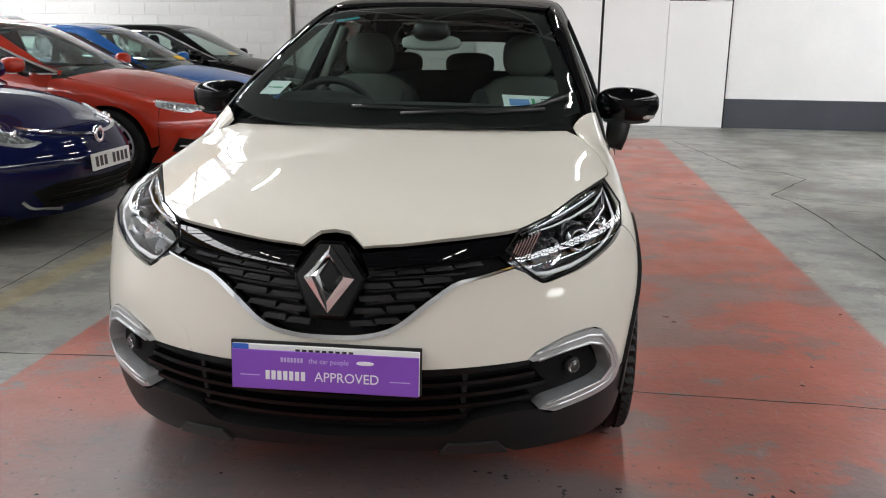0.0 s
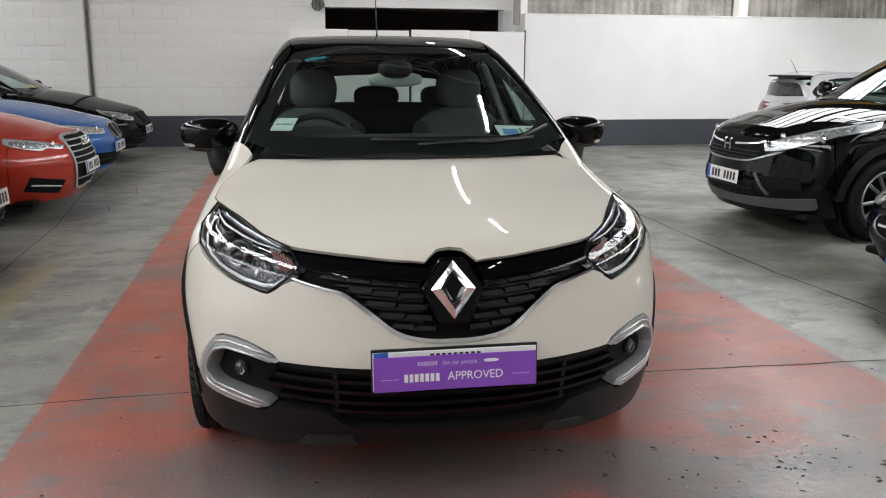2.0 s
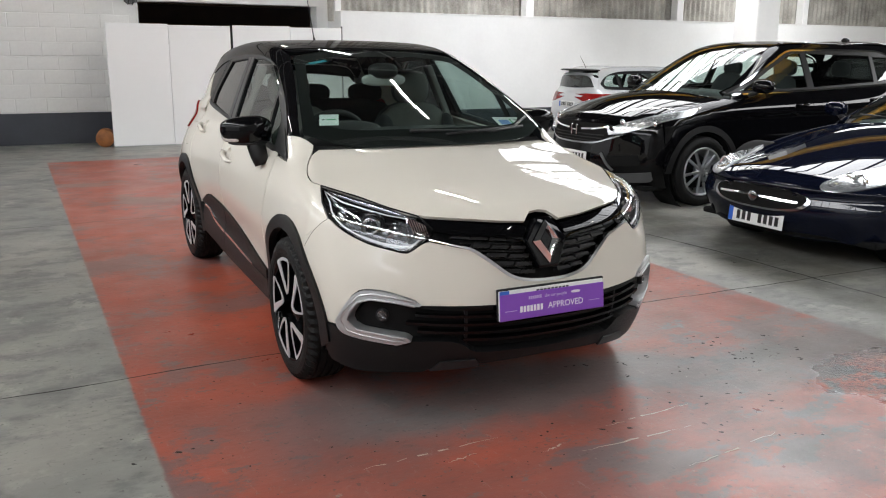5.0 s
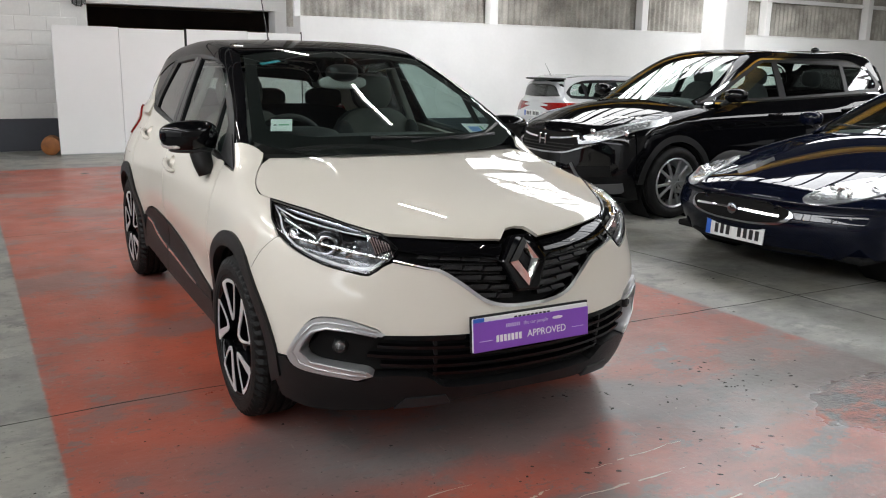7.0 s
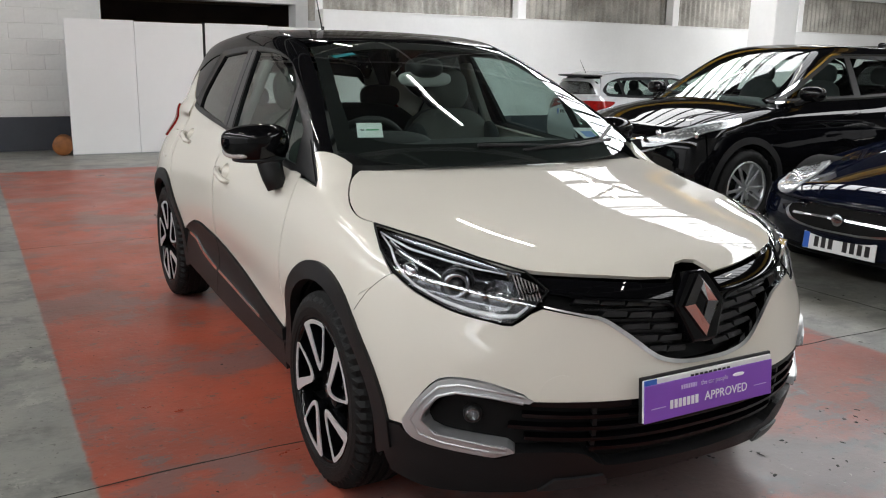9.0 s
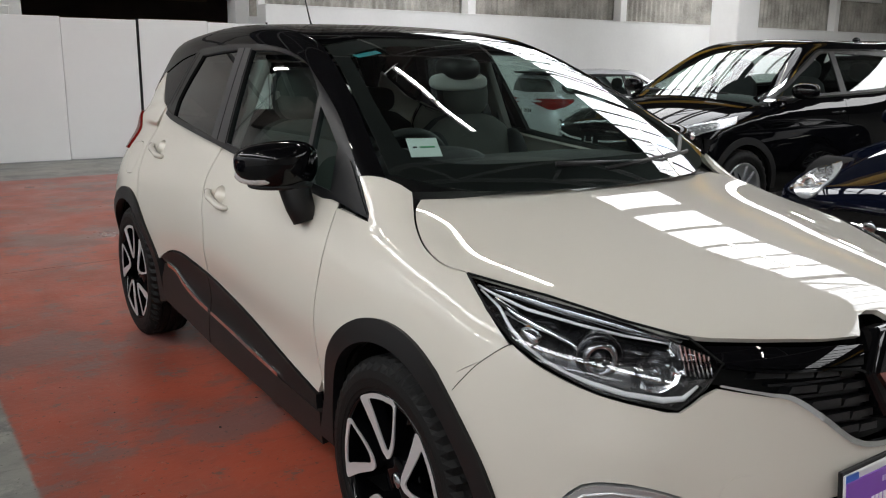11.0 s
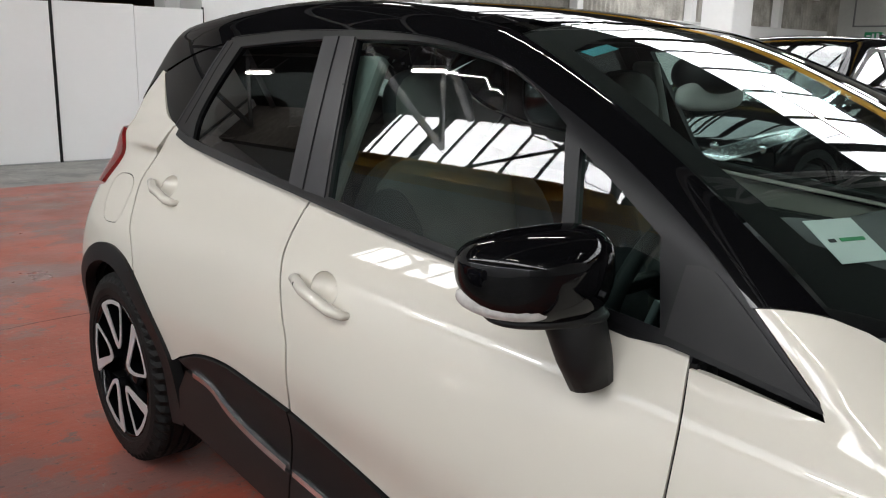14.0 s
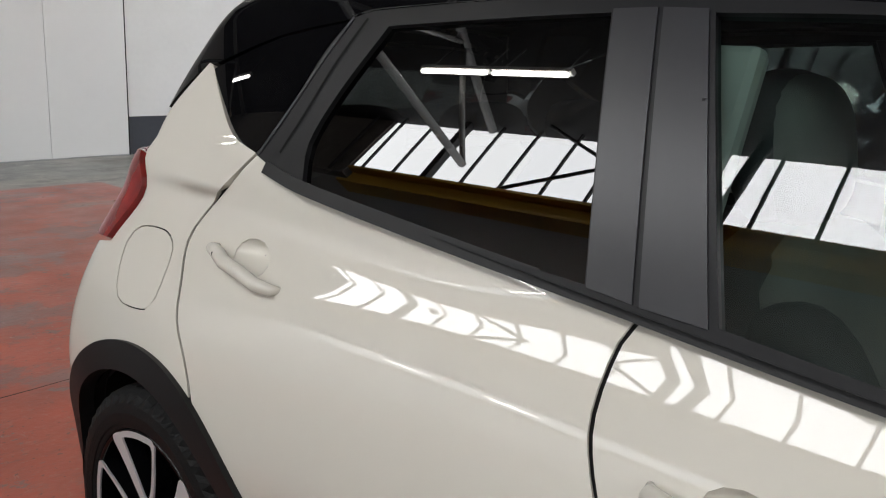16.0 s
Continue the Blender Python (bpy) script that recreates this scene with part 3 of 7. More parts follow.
def drum():
    d = new("orange_drum")
    v, f = revolve([(0.0, -0.2), (0.13, -0.2), (0.135, -0.19), (0.13, -0.1), (0.137, -0.09), (0.13, -0.08), (0.13, 0.08), (0.137, 0.09), (0.13, 0.1), (0.135, 0.19), (0.13, 0.2), (0.0, 0.2)], 28)
    part("barrel", mesh_of("barrel", v, f), ORANGE_RUST, d)
    v, f = revolve([(0.0, 0.201), (0.05, 0.201), (0.05, 0.22), (0.0, 0.22)], 16)
    part("cap", mesh_of("cap", v, f), BLACK_PLASTIC, d)
    d.matrix_basis = pose(-0.60, 11.62, 0.137, 0, 0, 82)
    return tagged(d, "small rusty orange drum lying against a wall", "drum")


drum()


def exit_sign():
    s = new("exit_sign")
    part("sign_case", box(0.04, 0.46, 0.2, (0, 0, 0), 0.006), EXIT_GREEN, s)
    part("arrow", box(0.006, 0.10, 0.04, (-0.022, 0.12, 0)), WHITE_PRINT, s)
    part("figure_mark", box(0.006, 0.06, 0.12, (-0.022, 0, 0)), WHITE_PRINT, s)
    part("doorway_mark", box(0.006, 0.07, 0.14, (-0.022, -0.12, 0)), WHITE_PRINT, s)
    s.matrix_basis = pose(RIGHT_X - 0.022, 10.84, 2.10)
    return tagged(s, "green emergency exit sign with white symbols", "exit sign")


exit_sign()
fire_door = tagged(part("door_1", slab(RIGHT_X - 0.05, RIGHT_X - 0.004, 9.9, 10.85, 0.0, 1.92, 0.006), DOOR_GREY), "grey painted fire door, closed", "door", kind="structure")
part("door_handle", mesh_of("door_handle", *tube([(RIGHT_X - 0.05, 10.0, 1.0), (RIGHT_X - 0.10, 10.0, 1.0), (RIGHT_X - 0.10, 10.12, 1.0)], 0.011)), SATIN_SILVER, fire_door)
structure("conduit", mesh_of("conduit", *tube([(RIGHT_X - 0.03, 9.2, 2.35), (RIGHT_X - 0.03, 11.4, 2.35), (RIGHT_X - 0.03, 11.4, 5)], 0.03, 6)), STEEL_GREY, "grey conduit along an end wall", "pipe")


def wall_lamp():
    w = new("caged_wall_lamp")
    part("lamp_base", mesh_of("lamp_base", *revolve([(0, 0), (0.10, 0), (0.10, -0.04), (0, -0.04)], 20, "y")), STEEL_GREY, w)
    part("cage", mesh_of("cage", *merged(*[tube([(0.11 * math.cos(a), -0.04 - 0.13 * s, 0.11 * math.sin(a) * c) for s, c in ((0, 1), (0.5, 0.9), (0.85, 0.6), (1, 0.0))], 0.006, 5) for a in [math.pi * k / 5 for k in range(10)]])), BLACK_PLASTIC, w)
    part("glass_bowl", mesh_of("glass_bowl", *ball(0.085, 0.11, 0.085, (0, -0.05, 0))), LENS, w)
    w.matrix_basis = pose(-0.02, BLOCK_Y + 0.002, 2.30)
    return tagged(w, "round caged bulkhead lamp on a white wall", "wall lamp")


wall_lamp()

# joints and cracks of the floor slab, sunk dark lines
def crack(points, wide, jitter, name="floor_joint"):
    rnd = random.Random(len(points) * 7 + int(points[0][0] * 100))
    dense = []
    for (x0, y0), (x1, y1) in zip(points, points[1:]):
        n = max(2, int(math.hypot(x1 - x0, y1 - y0) / 0.12))
        for i in range(n):
            dense.append((x0 + (x1 - x0) * i / n + rnd.uniform(-jitter, jitter), y0 + (y1 - y0) * i / n + rnd.uniform(-jitter, jitter)))
    dense.append(points[-1])
    v, f = [], []
    for i, (x, y) in enumerate(dense):
        a, b = dense[max(i - 1, 0)], dense[min(i + 1, len(dense) - 1)]
        d = math.hypot(b[0] - a[0], b[1] - a[1]) + 1e-9
        w = wide * rnd.uniform(0.45, 1.0)
        nx, ny = -(b[1] - a[1]) / d * w, (b[0] - a[0]) / d * w
        v += [(x + nx, y + ny, 0.0015), (x - nx, y - ny, 0.0015)]
        if i:
            f.append((2 * i - 2, 2 * i - 1, 2 * i + 1, 2 * i))
    return tagged(part(name, mesh_of(name, v, f, smooth=False), JOINT), "dark open joint or crack in the concrete floor", "floor joint", "floor joints", "structure")


JOINT = material("joint_dirt", (0.035, 0.032, 0.028), 0.9, vary=0.3)
crack([(-9, 1.17), (-1.85, 1.15), (-0.93, 1.19), (0.6, 1.13), (2.2, 1.08), (9, 1.0)], 0.006, 0.006)
crack([(-9, 5.1), (-1.6, 5.12), (1.55, 5.3), (2.66, 5.02), (4.5, 4.95), (12, 4.9)], 0.004, 0.008)
crack([(2.30, 9.6), (2.68, 7.15), (3.05, 7.0), (3.15, 6.6), (2.59, 5.65), (2.70, 5.3), (2.72, 5.02), (2.72, 4.2), (2.75, 2.88), (2.83, 1.99), (2.9, -1.5)], 0.008, 0.012)
crack([(2.59, 5.65), (3.1, 5.3), (3.9, 5.12)], 0.005, 0.012)
crack([(-2.9, 9.6), (-2.72, 7.2), (-2.5, 5.2), (-2.45, 3.8), (-2.3, 2.0), (-2.25, -3)], 0.005, 0.006)
crack([(-2.25, 7.6), (-2.12, 6.9), (-2.3, 6.3), (-2.2, 5.9), (-2.45, 5.4)], 0.004, 0.016)
crack([(-9, -3.1), (9, -3.2)], 0.006, 0.006)
crack([(-9, 8.9), (-2.4, 8.95), (-1.5, 8.9)], 0.004, 0.006)


# loose flakes and grit trodden over the bay, and pale scratches
def grit(name, mat, label, spots, size, seed):
    rnd = random.Random(seed)
    v, f = [], []
    for cx, cy, spread, count in spots:
        for _ in range(count):
            x, y = rnd.gauss(cx, spread), rnd.gauss(cy, spread * .6)
            r, n, o, turn = rnd.uniform(.2, 1) ** 2.4 * size, 7, len(v), rnd.uniform(0, 3)
            long = rnd.uniform(1.1, 2.2)
            for k in range(n):
                a, q = 2 * math.pi * k / n, rnd.uniform(.6, 1.15) * r
                u, w = q * long * math.cos(a), q * math.sin(a)
                v.append((x + u * math.cos(turn) - w * math.sin(turn), y + u * math.sin(turn) + w * math.cos(turn), .0012))
            v.append((x, y, .0015 + r * .22))
            f += [(o + k, o + (k + 1) % n, o + n) for k in range(n)]
    return tagged(part(name, mesh_of(name, v, f, smooth=False), mat), label, "grit", kind="stuff")


grit("floor_grit", JOINT, "dark flakes and grit scattered on the painted floor", ((1.36, .22, .22, 70), (1.1, .2, .3, 60), (.62, .38, .12, 30), (-1.05, .8, .2, 24), (-.3, -.2, .5, 60), (-1.3, .3, .3, 24), (.9, -.3, .4, 60), (-.9, 2.4, .5, 24), (2.4, 1.4, .5, 30)), .0085, 4)
PALE_SCRATCH = material("bare_scratch", (0.55, 0.50, 0.42), 0.7, vary=0.3, scale=30)


def scratch(points, wide, seed):
    rnd = random.Random(seed)
    v, f = [], []
    n = 14
    for i in range(n + 1):
        t = i / n
        x, y = [points[0][k] * (1 - t) + points[1][k] * t for k in (0, 1)]
        w = wide * math.sin(math.pi * min(max(t, .06), .94)) * rnd.uniform(.25, 1)
        y += rnd.uniform(-.006, .006)
        v += [(x, y + w, .0016), (x, y - w, .0016)]
        if i and rnd.random() > .22:
            f.append((2 * i - 2, 2 * i - 1, 2 * i + 1, 2 * i))
    return tagged(part("floor_scratch", mesh_of("floor_scratch", v, f, smooth=False), PALE_SCRATCH), "pale bare scratch in the painted floor", "floor scratch", "floor scratches", "structure")


for k, line in enumerate((((-.08, -.35), (.45, -.36)), ((.13, -.21), (.59, -.18)), ((-.58, -.21), (-.45, -.19)), ((-.22, -.29), (-.09, -.26)), ((-.92, -.12), (-.31, -.11)), ((.2, -.62), (.75, -.55)))):
    scratch(line, .0065, k)

# blocks of the painted wall, each set 9 mm proud of its joints
def block_mesh(long, high, deep=.02):
    bm = box(long - .010, deep, high - .010, (0, 0, 0), .004, seg=1)
    return from_bm("block", bm)


for owner, x0, x1, face in ((bpy.data.objects["wall_block"], -3.59, .10, BLOCK_Y + .012), (bpy.data.objects["wall_left_pier"], LEFT_X + .02, -3.67, BLOCK_Y - .09)):
    whole_block, half_block = block_mesh(.44, .215), block_mesh(.215, .215)
    for me in (whole_block, half_block):
        me.materials.append(BLOCK_PAINT)
    rnd = random.Random(9)
    for row in range(12):
        z = .515 + .1075 + .2175 * row
        x = x0 + (.2225 if row % 2 else 0)
        if row % 2:
            b = new("block", half_block)
            b.parent = owner
            b.matrix_basis = pose(x0 + .11, face + .001 + rnd.uniform(-.002, .002), z)
        while x + .44 < x1 + .02:
            b = new("block", whole_block)
            b.parent = owner
            b.matrix_basis = pose(x + .22, face + .001 + rnd.uniform(-.002, .002), z)
            x += .4425

from mathutils import geometry


# ---- forms of the cars: smooth fields, on which the panels are laid as cut sheets
def spl(knots):
    """A smooth curve (natural cubic) through (t, value) pairs, straight beyond its ends."""
    t, v = (np.array(c, float) for c in zip(*knots))
    n, h = len(t), np.diff(t)
    a, b = np.eye(n), np.zeros(n)
    for i in range(1, n - 1):
        a[i, i - 1:i + 2] = h[i - 1], 2 * (h[i - 1] + h[i]), h[i]
        b[i] = 6 * ((v[i + 1] - v[i]) / h[i] - (v[i] - v[i - 1]) / h[i - 1])
    m = np.linalg.solve(a, b)

    def at(q):
        q = np.asarray(q, float)
        i = np.clip(np.searchsorted(t, q) - 1, 0, n - 2)
        c = np.clip(q, t[0], t[-1])
        p, r = c - t[i], t[i + 1] - c
        s = (m[i] * r**3 + m[i + 1] * p**3) / (6 * h[i]) + (v[i] / h[i] - m[i] * h[i] / 6) * r + (v[i + 1] / h[i] - m[i + 1] * h[i] / 6) * p
        lo = (v[1] - v[0]) / h[0] - h[0] * m[1] / 6
        hi = (v[-1] - v[-2]) / h[-1] + h[-1] * m[-2] / 6
        return s + np.where(q < t[0], (q - t[0]) * lo, 0) + np.where(q > t[-1], (q - t[-1]) * hi, 0)
    grid = np.linspace(-1.5, 6.5, 16001)
    table = at(grid)
    return lambda q: np.interp(q, grid, table)


def smax(a, b, k):
    d = np.clip(k - np.abs(a - b), 0, None) / k
    return np.maximum(a, b) + d * d * k / 4


def bump(y, z, y0, z0, sy, sz):
    return np.exp(-((y - y0) / sy)**2 - ((z - z0) / sz)**2)


class Form:
    """A car's outer form, nose at y = 0 and facing -y, centre line x = 0, wheels on z = 0. Below zero is inside."""

    def __init__(self, length, half_width, tumble, nose, nose_curve, bonnet, bonnet_fall, tail, screen, glass_half, cabin_taper, swell=None, screen_curve=.32, sill=(.92, .03), tail_curve=.36, front_swell=None, cross=.07):
        self.cross = cross
        self.front_swell = front_swell
        self.length = length
        self.half_width, self.tumble, self.nose, self.bonnet, self.bonnet_fall = spl(half_width), spl(tumble), spl(nose), spl(bonnet), spl(bonnet_fall)
        self.tail, self.screen, self.glass_half, self.cabin_taper = spl(tail), spl(screen), spl(glass_half), spl(cabin_taper)
        self.nose_curve, self.swell, self.screen_curve, self.sill, self.tail_curve = nose_curve, swell, screen_curve, sill, tail_curve

    def body(self, p):
        x, y, z = np.abs(p[..., 0]), p[..., 1], p[..., 2]
        side = x - (self.half_width(y) - self.tumble(z) + (self.swell(y, z) if self.swell else 0))
        front = self.nose(z) + self.nose_curve[0] * (x + 1e-6)**self.nose_curve[1] - y + (self.front_swell(x, z) if self.front_swell else 0)
        top = z - (self.bonnet(y) - self.bonnet_fall(y) * x**2 / .55)
        back = y - (self.tail(z) - self.tail_curve * x**2.6)
        return smax(smax(smax(side, front * .9, .10), top, .07), back, .09)

    def cabin(self, p):
        x, y, z = np.abs(p[..., 0]), p[..., 1], p[..., 2]
        side = x - (self.glass_half(z) - self.cabin_taper(y))
        top = (z - (self.screen(y - self.screen_curve * x**2) - self.cross * x**2)) * .92
        back = (y - (self.tail(z) - .35 * x**2)) * .8
        return smax(smax(smax(side, top, .06), back, .05), np.minimum(self.sill[0] + self.sill[1] * y, self.sill[2] if len(self.sill) > 2 else 9.0) - z, .01)

    def whole(self, p):
        return -smax(-self.body(p), -self.cabin(p), .014)


def normal(field, p):
    e = 2e-3
    g = np.stack([field(p + d) - field(p - d) for d in np.eye(3) * e], -1)
    return g / np.linalg.norm(g, axis=-1, keepdims=True)


def cast(field, start, way, reach=2.0, steps=60):
    """Where rays first enter the form; nan where they miss."""
    go, t = np.arange(len(start)), np.zeros(len(start))
    for _ in range(steps):
        f = field(start[go] + way[go] * t[go, None])
        t[go] += np.clip(f, -.05, .4) * .85
        go = go[(np.abs(f) > 2e-6) & (t[go] < reach)]
        if not len(go):
            break
    out = start + way * t[:, None]
    out[(t >= reach) | (np.abs(field(out)) > 2e-3)] = np.nan
    return out


def view_of(kind, reach=1.5):
    """How a panel's outline is thrown on the form: (x, y, z) to a flat place, and a flat place to a ray."""
    if kind == "cyl":
        def flat(p):
            return np.stack([.85 * np.arctan2(p[..., 0], 1.05 - p[..., 1]), p[..., 2]], -1)

        def ray(q):
            a = q[..., 0] / .85
            way = np.stack([-np.sin(a), np.cos(a), 0 * a], -1)
            return np.stack([0 * a, 0 * a + 1.05, q[..., 1]], -1) - way * 1.7, way, 1.66
        return flat, ray
    d, e, f, back, far = {"side": ((1, 0, 0), (0, 1, 0), (0, 0, 1), 1.25, 1.25), "top": ((0, 0, -1), (1, 0, 0), (0, 1, 0), 2.0, 1.6),
                          "front": ((0, 1, 0), (1, 0, 0), (0, 0, 1), .4, 1.9), "rear": ((0, -1, 0), (1, 0, 0), (0, 0, 1), 5.6, 2.6),
                          "slant": ((.7071, 0, -.7071), (0, 1, 0), (.7071, 0, .7071), 1.9, 1.9)}[kind]
    d, e, f = (np.array(v, float) for v in (d, e, f))

    def flat(p):
        return np.stack([p @ e, p @ f], -1)

    def ray(q):
        return q[..., :1] * e + q[..., 1:] * f - d * back, np.broadcast_to(d, (*q.shape[:-1], 3)), far
    return flat, ray


def lift(kind, a, b):
    return {"side": (0, a, b), "slant": (0, a, b), "top": (a, b, 0), "front": (a, 0, b), "rear": (a, 0, b), "cyl": (a, 0, b)}[kind]


def dense(points, step):
    """A closed outline drawn finely: rounded through its points, sharp at those that end in True."""
    pts = [np.array(p[0], float) for p in points]
    sharp = [p[1] for p in points]
    n, out = len(pts), []
    for i in range(n):
        a, b = pts[i], pts[(i + 1) % n]
        m0 = (b - a) if sharp[i] else (b - pts[i - 1]) / 2
        m1 = (b - a) if sharp[(i + 1) % n] else (pts[(i + 2) % n] - a) / 2
        size = np.linalg.norm(b - a)
        for m in (m0, m1):
            l = np.linalg.norm(m)
            if l > 1.2 * size:
                m *= 1.2 * size / l
        k = max(1, int(round(size / step)))
        t = (np.arange(k) / k)[:, None]
        out.append((2 * t**3 - 3 * t**2 + 1) * a + (t**3 - 2 * t**2 + t) * m0 + (-2 * t**3 + 3 * t**2) * b + (t**3 - t**2) * m1)
    return np.concatenate(out)


def within(q, poly):
    a, b = poly, np.roll(poly, -1, 0)
    inside = np.zeros(len(q), bool)
    for (x0, y0), (x1, y1) in zip(a, b):
        if y0 != y1:
            cross = ((y0 > q[:, 1]) != (y1 > q[:, 1])) & (q[:, 0] < (x1 - x0) * (q[:, 1] - y0) / (y1 - y0) + x0)
            inside ^= cross
    return inside


def both(half):
    """A whole outline from its half on the -x side, which begins and ends on the centre line."""
    return half + [((-p[0], *p[1:])) for p in reversed(half[1:-1])]


def sheet(field, kind, outline, step=.03, proud=0.0, lip=.014, holes=(), flip=False):
    """A panel: the outline's inside laid on the form, with an edge turned in. Points are (a, b) in the view or (x, y, z); a trailing 'c' makes a corner."""
    flat, ray = view_of(kind)

    def loop(points):
        got = []
        for p in points:
            c = isinstance(p[-1], str)
            p = p[:-1] if c else p
            if len(p) == 2 and kind == "cyl":
                hit = cast(field, np.array([(p[0], -.3, p[1])], float), np.array([(0, 1., 0)]), 1.5)[0]
                p = hit if np.isfinite(hit).all() else (p[0], .5, p[1])
            elif len(p) == 2:
                p = lift(kind, *p)
            got.append((flat(np.array(p, float)), c))
        return dense(got, step)

    edge = loop(outline)
    gaps = [loop(h) for h in holes]
    lo, hi = edge.min(0), edge.max(0)
    gx, gy = np.meshgrid(np.arange(lo[0] + step / 2, hi[0], step), np.arange(lo[1] + step / 2, hi[1], step * .87))
    gx[1::2] += step / 2
    inner = np.stack([gx.ravel(), gy.ravel()], -1)
    inner = inner[within(inner, edge)]
    for h in gaps:
        inner = inner[~within(inner, h)]
    rims = [edge, *gaps]
    for r in rims:
        if len(inner):
            near = np.min(np.linalg.norm(inner[:, None] - r[None], axis=-1), axis=1)
            inner = inner[near > step * .45]
    pts = np.concatenate([*rims, inner])
    edges, o = [], 0
    for r in rims:
        edges += [(o + i, o + (i + 1) % len(r)) for i in range(len(r))]
        o += len(r)
    v, _, tri, *_ = geometry.delaunay_2d_cdt([Vector(p) for p in pts], edges, [], 0, 1e-7)
    v, tri = np.array([tuple(p) for p in v]), np.array([t for t in tri if len(t) == 3])
    mid = v[tri].mean(1)
    keep = within(mid, edge)
    for h in gaps:
        keep &= ~within(mid, h)
    tri = tri[keep]
    start, way, reach = ray(v)
    place = cast(field, start, way, reach)
    good = np.isfinite(place).all(-1)
    tri = tri[good[tri].all(1)]
    place[~good] = 0
    nor = normal(field, place)
    nor[~np.isfinite(nor).all(-1)] = (0, 0, 1)
    place = place + nor * proud
    a, b, c = (place[tri[:, k]] for k in range(3))
    wrong = (np.cross(b - a, c - a) * nor[tri[:, 0]]).sum(-1) < 0
    tri[wrong] = tri[wrong][:, ::-1]
    used = np.unique(tri)
    index = -np.ones(len(place), int)
    index[used] = np.arange(len(used))
    place, nor, tri = place[used], nor[used], index[tri]
    faces, verts, norms = [tuple(t) for t in tri], list(place), list(nor)
    if lip:
        count = {}
        for t in faces:
            for i in range(3):
                e = (t[i], t[(i + 1) % 3])
                count[e] = count.get(e, 0) + 1
        for (i, j) in [e for e in count if (e[1], e[0]) not in count]:
            k = len(verts)
            out = np.cross(place[j] - place[i], nor[i])
            out = out / (np.linalg.norm(out) + 1e-12)
            verts += [place[i], place[j], place[j] - nor[j] * lip, place[i] - nor[i] * lip]
            norms += [out] * 4
            faces.append((k, k + 3, k + 2, k + 1))
    verts, norms = np.array(verts), np.array(norms)
    if flip:
        verts, norms, faces = verts * (-1, 1, 1), norms * (-1, 1, 1), [f[::-1] for f in faces]
    return verts, faces, norms


def laid(name, sheets, mat, parent, label=""):
    """One part from one or more sheets."""
    v, f, n = [], [], []
    for a, b, c in sheets if isinstance(sheets, list) else [sheets]:
        o = len(v)
        v += list(a)
        f += [tuple(i + o for i in q) for q in b]
        n += list(c)
    return part(name, mesh_of(name, v, f, True, n), mat, parent, label)


def ribbon(points, wide):
    """The outline of an even strip along a line of (a, b) points."""
    p = np.array([q[:2] for q in points], float)
    d = np.gradient(p, axis=0)
    d /= np.linalg.norm(d, axis=1, keepdims=True) + 1e-12
    n = np.stack([-d[:, 1], d[:, 0]], -1) * wide / 2
    a, b = p + n, p - n
    out = [tuple(q) for q in a] + [tuple(q) for q in b[::-1]]
    k = len(a)
    return [(*q, "c") if i in (0, k - 1, k, 2 * k - 1) else q for i, q in enumerate(out)]


def arc(cy, cz, r, a0, a1, n=14):
    """Points of a circle in the side view, angles in degrees from the rear, upwards."""
    return [(cy + r * math.cos(radians(a0 + (a1 - a0) * i / n)), cz + r * math.sin(radians(a0 + (a1 - a0) * i / n))) for i in range(n + 1)]


# ---- the cream hatchback
def hatch_swell(y, z):
    fill = .45 * np.clip((y - 2.2) / .6, 0, 1) * np.log1p(np.exp((z - 1.02) / .012)) * .012
    return fill - .034 * bump(y, z, 2.2, .50, .75, .14) - .018 * bump(y, z, 3.35, 1.02, .45, .16) + .014 * bump(y, z, .87, .62, .42, .2) + .014 * bump(y, z, 3.47, .62, .42, .2)


